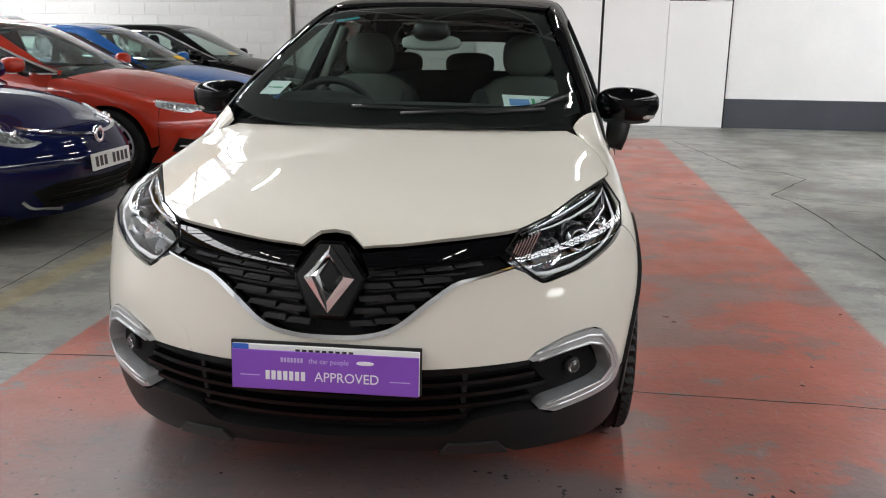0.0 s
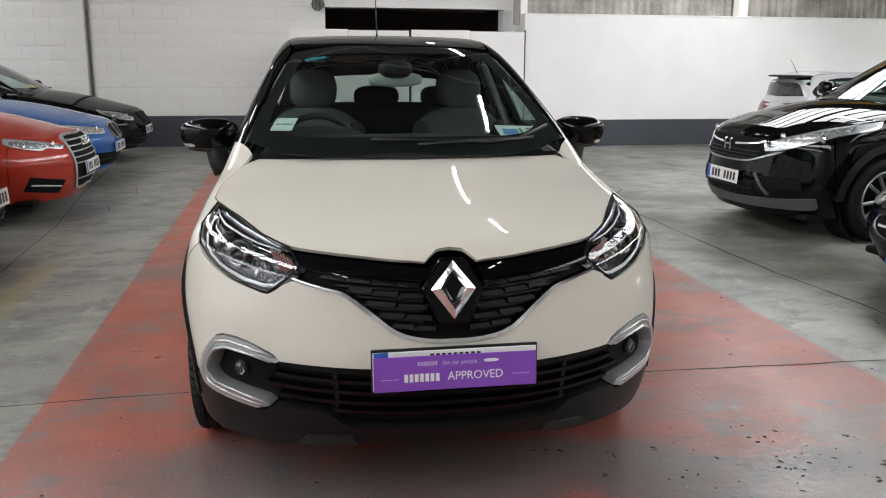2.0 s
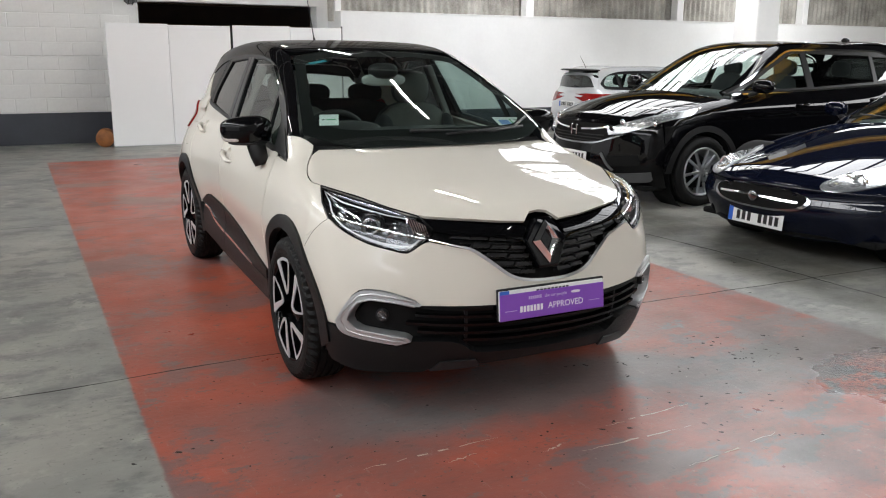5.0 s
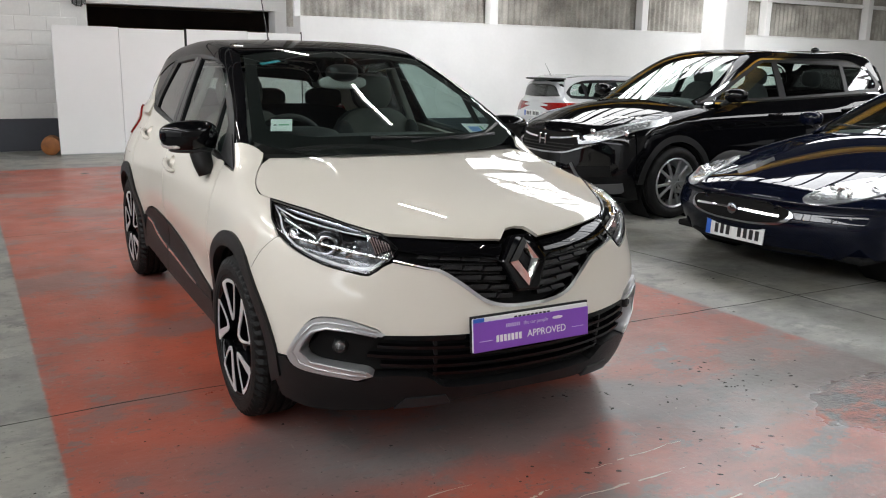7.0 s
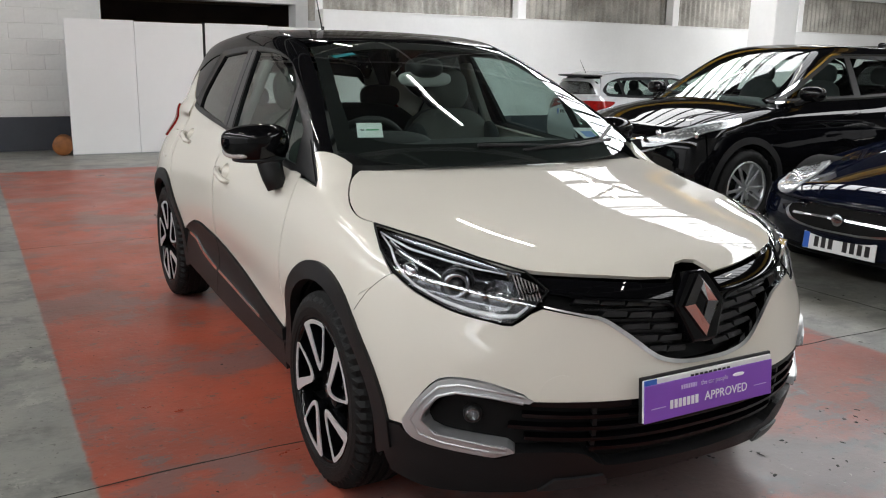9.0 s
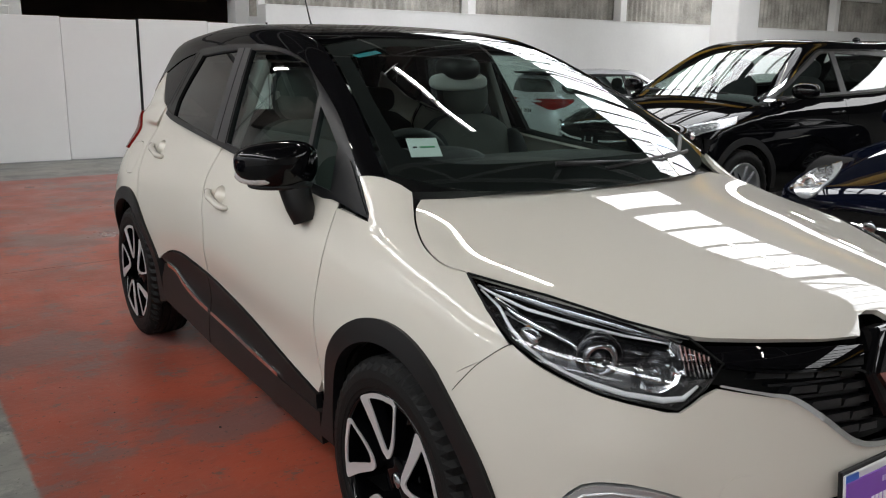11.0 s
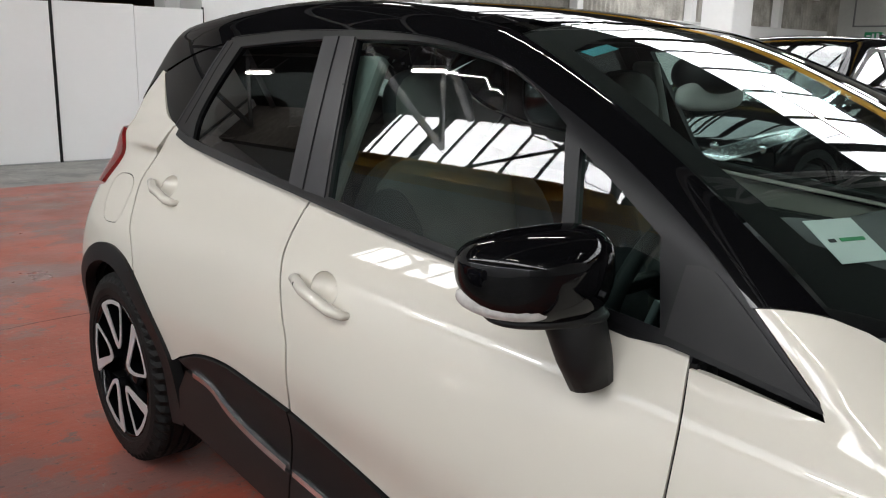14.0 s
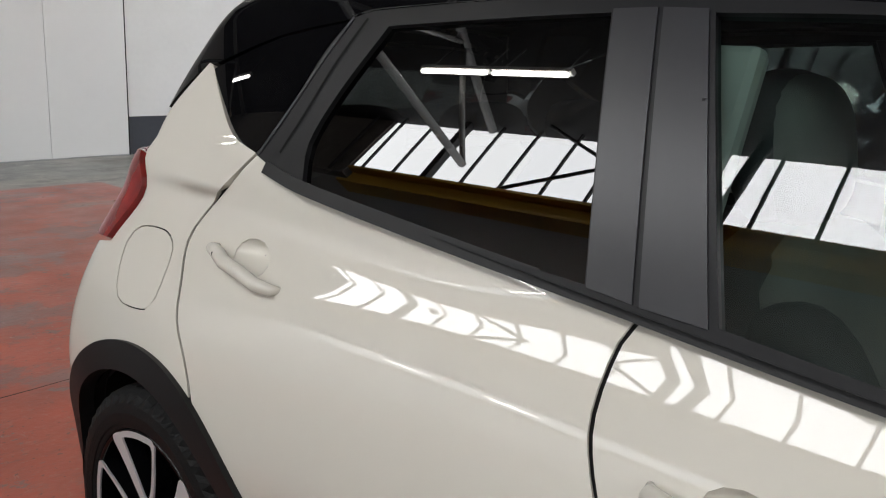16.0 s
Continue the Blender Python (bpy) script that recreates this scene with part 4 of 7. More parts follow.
HATCH = Form(
    4.12,
    half_width=[(0, .79), (.3, .838), (.6, .842), (.87, .842), (1.3, .834), (2.2, .824), (2.9, .810), (3.47, .808), (3.8, .786), (4.1, .73)],
    tumble=[(.15, .05), (.3, .03), (.45, .018), (.6, .0), (.72, .006), (.80, .021), (.86, .039), (.90, .0545), (.92, .064), (.95, .081), (.985, .103), (1.01, .1195), (1.06, .151), (1.2, .245)],
    nose=[(.15, .12), (.25, .055), (.36, .02), (.47, .008), (.58, .03), (.70, .06), (.80, .09), (.86, .125), (.95, .22)],
    nose_curve=(.675, 2.67),
    bonnet=[(-.2, .66), (.10, .832), (.25, .888), (.5, .942), (.8, .992), (1.05, 1.032), (1.5, 1.070), (2.0, 1.10), (2.4, 1.14), (2.7, 1.18), (3.0, 1.21), (3.4, 1.215), (3.7, 1.17), (4.2, 1.16)],
    bonnet_fall=[(0, .14), (.25, .105), (.7, .065), (.9, .06), (1.24, .02), (2, .03), (4, .03)],
    tail=[(.15, 4.0), (.3, 4.09), (.5, 4.12), (.75, 4.08), (.95, 3.98), (1.2, 3.88), (1.4, 3.75)],
    screen=[(.9, 1.0), (1.12, 1.133), (1.4, 1.262), (1.7, 1.380), (1.95, 1.462), (2.2, 1.512), (2.5, 1.537), (2.8, 1.541), (3.2, 1.52), (3.6, 1.468), (3.9, 1.40)],
    glass_half=[(z, .710 - .42 * (z - 1.06) - .12 * (z - 1.06)**2) for z in (.8, 1.0, 1.2, 1.4, 1.6)],
    cabin_taper=[(.8, .0), (1.2, .0), (2.4, .0), (3.1, .02), (3.6, .05), (3.9, .10), (4.2, .18)],
    swell=hatch_swell, sill=(.878, .071, 1.068), screen_curve=.275, cross=.06, front_swell=lambda x, z: -.022 * np.exp(-((x - .66) / .12)**2 - ((z - .61) / .09)**2))


def pair(name, mat, car, label, field, kind, outline, **more):
    """The same panel on both flanks."""
    made = []
    for flip in (False, True):
        made.append(laid(name, sheet(field, kind, outline, flip=flip, **more), mat, car[flip] if isinstance(car, list) else car, label))
    return made


def tyre_mesh(radius, wide, seg=72, blocks=72):
    """A tyre on the x axis: rounded walls, four grooves and shoulder cuts."""
    w = wide / 2
    prof = [(radius * .71, -w * .86), (radius * .74, -w * .97), (radius * .765, -w * .985), (radius * .77, -w * 1.01), (radius * .84, -w * 1.03), (radius * .90, -w * .99), (radius * .965, -w * .90), (radius * .99, -w * .78)]
    for g in (-.52, -.17, .17, .52):
        prof += [(radius, w * (g - .075)), (radius * .974, w * (g - .055)), (radius * .974, w * (g + .055)), (radius, w * (g + .075))]
    prof += [(radius * .99, w * .78), (radius * .965, w * .90), (radius * .90, w * .99), (radius * .80, w * 1.03), (radius * .74, w * .97), (radius * .71, w * .86)]
    v, f = revolve(prof, seg)
    k = len(prof)
    for i in range(seg):
        if i % 2 == 0:
            for j in (6, 7, k - 6, k - 5):
                x, y, z = v[i * k + j]
                v[i * k + j] = (x * .955, y * .966, z * .966)
    return v, f


def ring_shape(outer, inner, depth, at):
    """A flat closed loop with a hole, given depth along y and set at a pose."""
    bm = bmesh.new()
    n = len(outer)
    rows = [[bm.verts.new((u, d, v)) for u, v in line] for line in (outer, inner) for d in (0, depth)]
    of, ob_, nf, nb = rows
    for i in range(n):
        j = (i + 1) % n
        for q in ((of[i], of[j], nf[j], nf[i]), (ob_[j], ob_[i], nb[i], nb[j]), (of[j], of[i], ob_[i], ob_[j]), (nf[i], nf[j], nb[j], nb[i])):
            bm.faces.new(q)
    bmesh.ops.transform(bm, matrix=at, verts=bm.verts)
    return bm


def smooth_loop(pts, n=40):
    return dense([(np.array(p, float), False) for p in pts], sum(math.dist(a, b) for a, b in zip(pts, pts[1:] + pts[:1])) / n)


def twisted_wheel(car, x, y, side, radius=.328, wide=.205):
    """Black wheel with five machined hooked spokes, on its tyre."""
    wheel = new("wheel")
    wheel.parent = car
    part("tyre", mesh_of("tyre", *tyre_mesh(radius, wide, 108), smooth=False), RUBBER, wheel, "black road tyre with cut tread")
    v, f = revolve([(radius * .735, -.086), (radius * .730, -.098), (radius * .712, -.100), (radius * .70, -.096), (radius * .69, -.075), (radius * .66, .02), (radius * .64, .08), (0, .085)], 56)
    part("rim", mesh_of("rim", v, f), GLOSS_BLACK, wheel, "gloss black wheel rim")
    v, f = revolve([(0, -.072), (.052, -.070), (.085, -.058), (.09, -.03), (.0, -.03)], 32)
    part("hub", mesh_of("hub", v, f), GLOSS_BLACK, wheel)
    v, f = revolve([(0, -.080), (.020, -.078), (.023, -.070), (0, -.068)], 24)
    part("centre_cap", mesh_of("centre_cap", v, f), DARK_CHROME, wheel)
    R = radius * .716
    for k in range(5):
        # loop from the hub out to the rim and back, bent like a hook
        polar = lambda q: [(R * r * math.sin(radians(d)), R * r * math.cos(radians(d))) for d, r in q]
        out = polar([(-4, .285), (9, .34), (13, .46), (12, .64), (10, .82), (8, 1.0), (-4, 1.0), (-15, 1.0), (-26, 1.0), (-37, 1.0), (-35, .82), (-31, .64), (-26, .48), (-17, .34)])
        inn = polar([(-3, .385), (4, .42), (7.5, .52), (8, .66), (7.5, .82), (6, .94), (-3, .94), (-11, .94), (-19, .94), (-26.5, .94), (-24.5, .82), (-21, .67), (-15.5, .53), (-9.5, .43)])
        a = 2 * math.pi * k / 5
        at = Matrix.Rotation(a, 4, "X") @ Matrix.Translation((-.100, 0, 0)) @ Matrix.Rotation(radians(-90), 4, "Z")
        loop_o, loop_i = smooth_loop(out, 48), smooth_loop(inn, 48)
        m = min(len(loop_o), len(loop_i))
        pick = lambda l: [tuple(l[int(q * len(l) / m)]) for q in range(m)]
        spoke = part("spoke", ring_shape(pick(loop_o), pick(loop_i), .032, Matrix.Translation((.0045, 0, 0)) @ at), GLOSS_BLACK, wheel, "gloss black hooked spoke with machined face")
        part("spoke_face", ring_shape(pick(loop_o), pick(loop_i), .004, at), MACHINED, spoke, "machined silver face")
        bx = Matrix.Rotation(a + .63, 4, "X")
        part("bolt", mesh_of("bolt", *merged(([bx @ Vector(p) for p in revolve([(0, -.062), (.009, -.062), (.010, -.05), (0, -.05)], 8)[0]], revolve([(0, -.062), (.009, -.062), (.010, -.05), (0, -.05)], 8)[1]))), DARK_CHROME, wheel)
        for vtx in wheel.children[-1].data.vertices:
            vtx.co += bx.to_3x3() @ Vector((0, 0, .055))
    part("brake_disc", mesh_of("brake_disc", *revolve([(.0, .0), (.13, .0), (.13, .02), (.0, .02)], 40)), DARK_CHROME, wheel)
    wheel.matrix_basis = pose(x, y, radius, 0, 0, 0 if side < 0 else 180)
    return wheel


def skewed(p):
    """The car stands a little askew in its bay: behind the front axle the flank at +x runs off by 66 mm a metre against the other."""
    q = np.clip(p[:, 0] + .5, 0, 1)
    return np.stack([p[:, 0] + .0132 * np.log1p(np.exp((p[:, 1] - .75) / .2)) * q * q * (3 - 2 * q), p[:, 1], p[:, 2]], -1)


def settle(ob):
    """Lays a car's parts, built square, along its true axis."""
    for child in ob.children:
        if child.matrix_basis == Matrix.Identity(4):
            if child.data:
                co = np.empty(3 * len(child.data.vertices), np.float32)
                child.data.vertices.foreach_get("co", co)
                child.data.vertices.foreach_set("co", skewed(co.reshape(-1, 3).astype(float)).ravel().astype(np.float32))
                child.data.update()
            settle(child)
        else:
            x, y, z = child.matrix_basis.translation
            child.matrix_basis = Matrix.Translation(Vector(skewed(np.array([(x, y, z)]))[0]) - Vector((x, y, z))) @ child.matrix_basis


def seat(car, x, y, name="front_seat"):
    s = new(name)
    s.parent = car
    part("cushion", mesh_of("cushion", *ball(.25, .27, .10, (x, y - .02, .50), 3.2)), SEAT_DARK, s)
    part("backrest", mesh_of("backrest", *ball(.25, .085, .33, (x, y + .29, .83), 3.0, turn=(-16, 0, 0))), SEAT_CLOTH, s, "pale grey cloth backrest")
    for k in (-1, 1):
        part("bolster", mesh_of("bolster", *ball(.055, .10, .27, (x + k * .205, y + .245, .82), 2.6, turn=(-16, 0, 0))), SEAT_DARK, s, "dark side bolster")
        part("headrest_post", mesh_of("headrest_post", *tube([(x + k * .06, y + .385, 1.08), (x + k * .06, y + .41, 1.2)], .006, 6)), CHROME, s)
    part("backrest_shell", mesh_of("backrest_shell", *ball(.257, .085, .335, (x, y + .325, .83), 3.0, turn=(-16, 0, 0))), SEAT_DARK, s, "dark seat back")
    part("headrest", mesh_of("headrest", *ball(.114, .055, .108, (x, y + .40, 1.245), 2.7, turn=(-10, 0, 0))), SEAT_CLOTH, s, "pale grey rounded headrest")
    part("headrest_shell", mesh_of("headrest_shell", *ball(.120, .06, .113, (x, y + .425, 1.246), 2.7, turn=(-10, 0, 0))), SEAT_DARK, s, "dark back of the headrest")
    return s


VALANCE_GREY = material("valance_plastic", (0.085, 0.086, 0.09), 0.45, vary=0.2, scale=6)
SKID_GREY = material("skid_plastic", (0.014, 0.0145, 0.016), 0.42, vary=0.2, scale=6)
PROJECTOR_GLASS = material("projector_glass", (0.012, 0.013, 0.015), 0.08, coat=1.0, vary=0.2, scale=30)
LAMP_WHITE = material("lamp_light_guide", (0.80, 0.81, 0.82), 0.25, coat=0.6, vary=0.06, scale=30)
LAMP_CHROME = material("lamp_chrome", (0.13, 0.133, 0.14), 0.24, 0.9, vary=0.75, scale=26, second=(0.012, 0.012, 0.013), rough_vary=0.08)


def hatchback():
    car = tagged(new("compact_suv"), "glossy cream compact SUV with black roof and purple plate cover", "car")
    B, C, W = HATCH.body, HATCH.cabin, HATCH.whole

    def mirrored(points):
        return [(-p[0], *p[1:]) for p in points]

    # lower body
    bonnet_half = [(0, 1.015), (-.30, 1.030), (-.48, 1.058), (-.604, 1.100, "c"), (-.656, 1.045), (-.708, .95), (-.738, .86), (-.748, .77), (-.733, .70, "c"), (-.648, .515), (-.572, .352), (-.488, .25), (-.38, .187),
                   (-.28, .147), (-.187, .12), (-.082, .104, "c"), (-.040, .137, "c"), (0, .143)]
    laid("bonnet", sheet(B, "top", both(bonnet_half), .028), CREAM, car)
    bumper_half = [(0, .572), (-.096, .577), (-.175, .600), (-.255, .662), (-.325, .708), (-.381, .722), (-.48, .744, "c"), (-.51, .730), (-.556, .698), (-.605, .706), (-.685, .728), (-.748, .400, .768), (-.800, .452, .808, "c"),
                   (-.864, .640, .680, "c"), (-.852, .54, .60), (-.842, .490, .50), (-.828, .470, .385, "c"), (-.79, .392, .388, "c"), (-.789, .385, .40), (-.784, .374, .428), (-.757, .499), (-.726, .544), (-.682, .556), (-.626, .549), (-.546, .520),
                   (-.525, .500, "c"), (-.40, .499), (-.249, .497), (0, .495)]
    laid("front_bumper", sheet(B, "cyl", both(bumper_half), .026), CREAM, car)
    # wings: bonnet line, screen foot, mirror corner, door, wheel arch, lamp
    def on_top(x, y, field=B):
        return tuple(cast(field, np.array([(x, y, 1.9)]), np.array([(0, 0, -1.)]), 1.7)[0])

    wing = [(*on_top(-.737, .700), "c"), on_top(-.752, .772), on_top(-.742, .863), on_top(-.712, .953), on_top(-.660, 1.048), (*on_top(-.609, 1.104), "c"), (-.632, 1.140, 1.040), (-.657, 1.178, 1.056, "c"), (-.680, 1.216, 1.063), (-.706, 1.268, 1.066, "c"), (-.747, 1.149, .985, "c"),
            (-.760, 1.134, .966, "c"), (-.757, 1.336, .980, "c"), (-.784, 1.317, .89), (-.82, 1.309, .77), (-.84, 1.314, .68), (-.84, 1.319, .56), (-.83, 1.316, .43, "c")] + [(-.84, a, b) for a, b in arc(.866, .325, .426, 13, 122, 18)] + [
            (-.864, .643, .682, "c"), (-.802, .456, .811, "c"), (-.782, .565, .866)]
    pair("front_wing", CREAM, car, "", W, "slant", wing, step=.026)
    pair("panel_gap", INNER_BLACK, car, "", B, "side", ribbon([(.470, .809), (.487, .794), (.507, .775), (.534, .748), (.558, .718), (.590, .678)], .0016), step=.012, proud=.0006, lip=.004)
    shut_b = [(2.424, 1.056), (2.448, 1.015), (2.448, .935), (2.425, .872), (2.374, .785), (2.344, .730), (2.346, .65), (2.357, .59), (2.372, .550)]
    shut_c = [(3.290, 1.146), (3.368, 1.088), (3.440, 1.015), (3.448, .965), (3.405, .900), (3.372, .835), (3.318, .780), (3.285, .735), (3.270, .705)]
    cups = {"front": (2.238, .884, .056, .034), "rear": (3.232, .972, .056, .032)}

    def cup_edge(c, grow=1.0):
        return [(c[0] + grow * c[2] * math.cos(a), c[1] + grow * c[3] * math.sin(a) - .10 * grow * c[2] * -math.cos(a)) for a in [math.pi * k / 7 for k in range(14)]]

    front_door = [(1.345, .982, "c"), (1.80, 1.014), (2.0, 1.027), (*shut_b[0], "c")] + shut_b[1:-1] + [(*shut_b[-1], "c"), (1.98, .490), (1.617, .433), (1.36, .398, "c"), (1.322, .455, "c"), (1.326, .56),
                  (1.319, .68), (1.314, .77), (1.322, .89)]
    doors = pair("front_door", CREAM, car, "", B, "side", front_door, step=.024, holes=[cup_edge(cups["front"])])
    rear_door = [(2.432, 1.060, "c"), (2.8, 1.088), (3.13, 1.124), (3.24, 1.146), (3.288, 1.160, "c")] + [(y - .004, z) for y, z in shut_c[1:-1]] + [(3.266, .705, "c")] + arc(3.472, .325, .430, 120, 160, 8) + [
                 (3.0, .503, "c"), (2.86, .552), (2.70, .574), (2.54, .565), (2.380, .551, "c")] + [(y + .008, z) for y, z in shut_b[-2:0:-1]]
    doors2 = pair("rear_door", CREAM, car, "", B, "side", rear_door, step=.024, holes=[cup_edge(cups["rear"])])
    flap = [(3.640, .965), (3.540, .972), (3.482, .945), (3.466, .895), (3.468, .850), (3.492, .824), (3.59, .817), (3.632, .842), (3.664, .93)]
    mid = np.mean(flap, axis=0)
    quarter = [(3.296, 1.158, "c"), (3.40, 1.182), (3.485, 1.236), (3.598, 1.322, "c"), (3.72, 1.20), (3.735, 1.118, "c"), (3.688, 1.04), (3.733, .918, "c"), (3.82, .90), (3.90, .86), (3.97, .70), (3.95, .5, "c"), (3.90, .385, "c")] + arc(3.472, .325, .428, 8, 117, 16) + [
               (3.276, .706, "c")] + [(y + .004, z) for y, z in shut_c[-2:0:-1]]
    pair("rear_quarter", CREAM, car, "", W, "side", quarter, step=.024, holes=[flap])
    pair("fuel_flap", CREAM, car, "", W, "side", [tuple(mid + (np.array(p) - mid) * .965) for p in flap], step=.02, lip=.008)
    # Black sheet behind the flap supplies the shade of its gap.
    pair("flap_seal", INNER_BLACK, car, "", W, "side", [tuple(mid + (np.array(p) - mid) * 1.05) for p in flap], step=.03, proud=-.006, lip=0)

    # black strips laid in the shut lines, giving them their shade
    for line in ([(y + .004, z) for y, z in shut_b], [(1.336, .974), (1.320, .89), (1.316, .77), (1.322, .68), (1.326, .56), (1.326, .46)], shut_c):
        pair("shut_line_seal", INNER_BLACK, car, "", B, "side", ribbon(line, .012), step=.02, proud=-.004, lip=.01)

    # black shell that stands in for the darkness behind gaps and arches
    for flip in (False, True):
        laid("inner_shell", sheet(B, "side", [(.5, .42), (.62, .74), (.9, .86), (1.3, .9), (2.4, .98), (3.2, 1.02), (3.6, .98), (3.9, .7), (3.9, .42), (3.0, .28), (1.3, .26)], .07, -.05, 0, flip=flip,
                                  holes=[arc(.866, .325, .375, 0, 345, 23), arc(3.472, .325, .375, 0, 345, 23)]), INNER_BLACK, car)
        for cy in (.866, 3.472):
            v, f = revolve([(.378, -.26), (.378, .0)], 40)
            s = 1 if flip else -1
            v = [(p[0], p[1], max(p[2], .24)) for p in [(s * ((.80 if cy < 2 else .77) - (.26 + w)) if True else 0, cy + a, .325 + b) for w, a, b in v]]
            part("wheel_well", mesh_of("wheel_well", v, f), INNER_BLACK, car, "black wheel arch liner")
            v2, f2 = revolve([(.378, 0), (0, 0)], 40)
            part("wheel_well", mesh_of("wheel_well", [(s * .54, cy + a, max(.325 + b, .24)) for w, a, b in v2], f2), INNER_BLACK, car)
    part("underbody", slab(-.72, .72, .35, 3.95, .19, .24, .02), INNER_BLACK, car)

    # wheel arch trims and sills
    pair("arch_trim", BLACK_PLASTIC, car, "black plastic wheel arch trim", B, "side",
         [(*p, "c") if i in (0, 20) else p for i, p in enumerate(arc(.866, .325, .432, 10, 172, 20))] + [(.438, .30, "c"), (.50, .26, "c")] + [(*p, "c") if i in (0, 20) else p for i, p in enumerate(arc(.866, .325, .372, 172, 5, 20))] + [(1.245, .27, "c"), (1.34, .27, "c")], step=.02, proud=.012, lip=.035)
    pair("arch_trim", BLACK_PLASTIC, car, "black plastic wheel arch trim", B, "side",
         [(*p, "c") if i in (0, 20) else p for i, p in enumerate(arc(3.472, .325, .432, 4, 158, 20))] + [(3.0, .28, "c"), (3.09, .26, "c")] + [(*p, "c") if i in (0, 20) else p for i, p in enumerate(arc(3.472, .325, .372, 172, 0, 20))], step=.02, proud=.012, lip=.035)
    pair("door_cladding", BUMPER_PLASTIC, doors, "dark grey door cladding", B, "side", [(2.376, .546, "c"), (1.98, .484), (1.617, .427), (1.36, .392, "c"), (1.36, .345, "c"), (1.70, .352), (1.86, .362), (2.372, .388, "c")], step=.024, proud=.008, lip=.02)
    pair("door_cladding", BUMPER_PLASTIC, doors2, "dark grey door cladding", B, "side", [(2.998, .497, "c"), (2.86, .545), (2.70, .567), (2.54, .558), (2.384, .546, "c"), (2.380, .388, "c"), (2.60, .410), (2.74, .440), (2.84, .478), (2.96, .484, "c")], step=.024, proud=.008, lip=.02)
    pair("cladding_strip", CHROME, car, "thin chrome strip along the cladding", B, "side", ribbon([(1.66, .356), (1.86, .364), (2.1, .377), (2.36, .389)], .013), step=.012, proud=.014, lip=.012)
    pair("cladding_strip", CHROME, car, "thin chrome strip along the cladding", B, "side", ribbon([(2.39, .391), (2.56, .405), (2.70, .430), (2.80, .470), (2.90, .480)], .016), step=.012, proud=.016, lip=.012)
    pair("sill", SILL_PLASTIC, car, "brown-black textured plastic sill", B, "side", [(1.33, .345, "c"), (1.66, .348), (1.86, .356), (2.1, .369), (2.366, .381, "c"), (2.366, .26, "c"), (1.33, .24, "c")], step=.03, proud=.012, lip=.05)
    pair("sill", SILL_PLASTIC, car, "brown-black textured plastic sill", B, "side", [(2.374, .381, "c"), (2.56, .397), (2.70, .421), (2.80, .458), (2.95, .476, "c"), (3.01, .40, "c"), (3.02, .29, "c"), (2.374, .26, "c")], step=.03, proud=.012, lip=.05)

    # front: dark lower bumper, grille, lamps
    lower_half = [(0, .290), (-.163, .295), (-.320, .300), (-.385, .342), (-.474, .352), (-.556, .345, "c"), (-.59, .322), (-.714, .338), (-.768, .352), (-.796, .395, .380, "c"), (-.832, .472, .378, "c"), (-.828, .47, .30), (-.80, .45, .215, "c"),
                  (-.70, .188), (-.50, .205, "c"), (-.46, .232, "c"), (-.31, .250, "c"), (-.28, .242), (0, .252)]
    laid("lower_bumper", sheet(B, "cyl", both(lower_half), .024, .004, .05), BUMPER_PLASTIC, car, "dark grey textured lower bumper")
    for s in (False, True):
        laid("skid_plate", sheet(B, "cyl", [(-.445, .262, "c"), (-.315, .270, "c"), (-.29, .236, "c"), (-.475, .218, "c")], .02, .012, .03, flip=s), SKID_GREY, car, "paler grey skid insert")
    low_top = [(0, .493), (-.249, .495), (-.40, .497), (-.52, .499), (-.62, .512), (-.697, .518, "c"), (-.752, .42), (-.725, .388), (-.60, .368, "c"), (-.56, .352, "c"), (-.474, .357), (-.388, .348), (-.325, .305), (-.163, .300), (0, .295)]
    laid("lower_grille", sheet(B, "cyl", both(low_top), .03, -.035, .0), INNER_BLACK, car)
    for z, half in ((.478, .50), (.447, .55), (.412, .58), (.377, .54), (.342, .37)):
        line = [(-half + 2 * half * i / 24, z + .010 * (abs(-1 + 2 * i / 24)**2)) for i in range(25)]
        laid("grille_bar", sheet(B, "cyl", ribbon(line, .011), .02, -.008, .03), GLOSS_BLACK, car)
    for x in (-.36, .36):
        laid("grille_upright", sheet(B, "cyl", ribbon([(x, .335), (x * 1.01, .41), (x * 1.02, .49)], .012), .02, -.014, .03), BLACK_PLASTIC, car)
    laid("grille_mouth_trim", sheet(B, "cyl", both([(0, .495), (-.249, .497), (-.40, .499), (-.53, .502, "c"), (-.53, .486, "c"), (-.40, .484), (-.249, .481), (0, .478)]), .02, -.002, .03), GLOSS_BLACK, car)
    fog = [(-.524, .503, "c"), (-.58, .530), (-.626, .546), (-.682, .552), (-.724, .540), (-.756, .496), (-.783, .374, .424), (-.788, .384, .395), (-.768, .360), (-.714, .344), (-.60, .330, "c"), (-.556, .350, "c"), (-.575, .366), (-.61, .372), (-.722, .388), (-.752, .420), (-.745, .455), (-.724, .492), (-.692, .510), (-.62, .507), (-.535, .496, "c")]
    for flip in (False, True):
        laid("fog_surround", sheet(B, "cyl", fog, .014, .010, .05, flip=flip), SATIN_SILVER, car, "satin silver C-shaped fog lamp surround")
        s = 1 if flip else -1
        edge = [(-.548, .498), (-.62, .512), (-.688, .516), (-.726, .498), (-.749, .458), (-.756, .421), (-.727, .385), (-.62, .369), (-.575, .360)]
        p = cast(B, np.array([(a, -.6, b) for a, b in edge]), np.array([(0, 1., 0)] * len(edge)), 2.0)
        p = p + normal(B, p) * .013
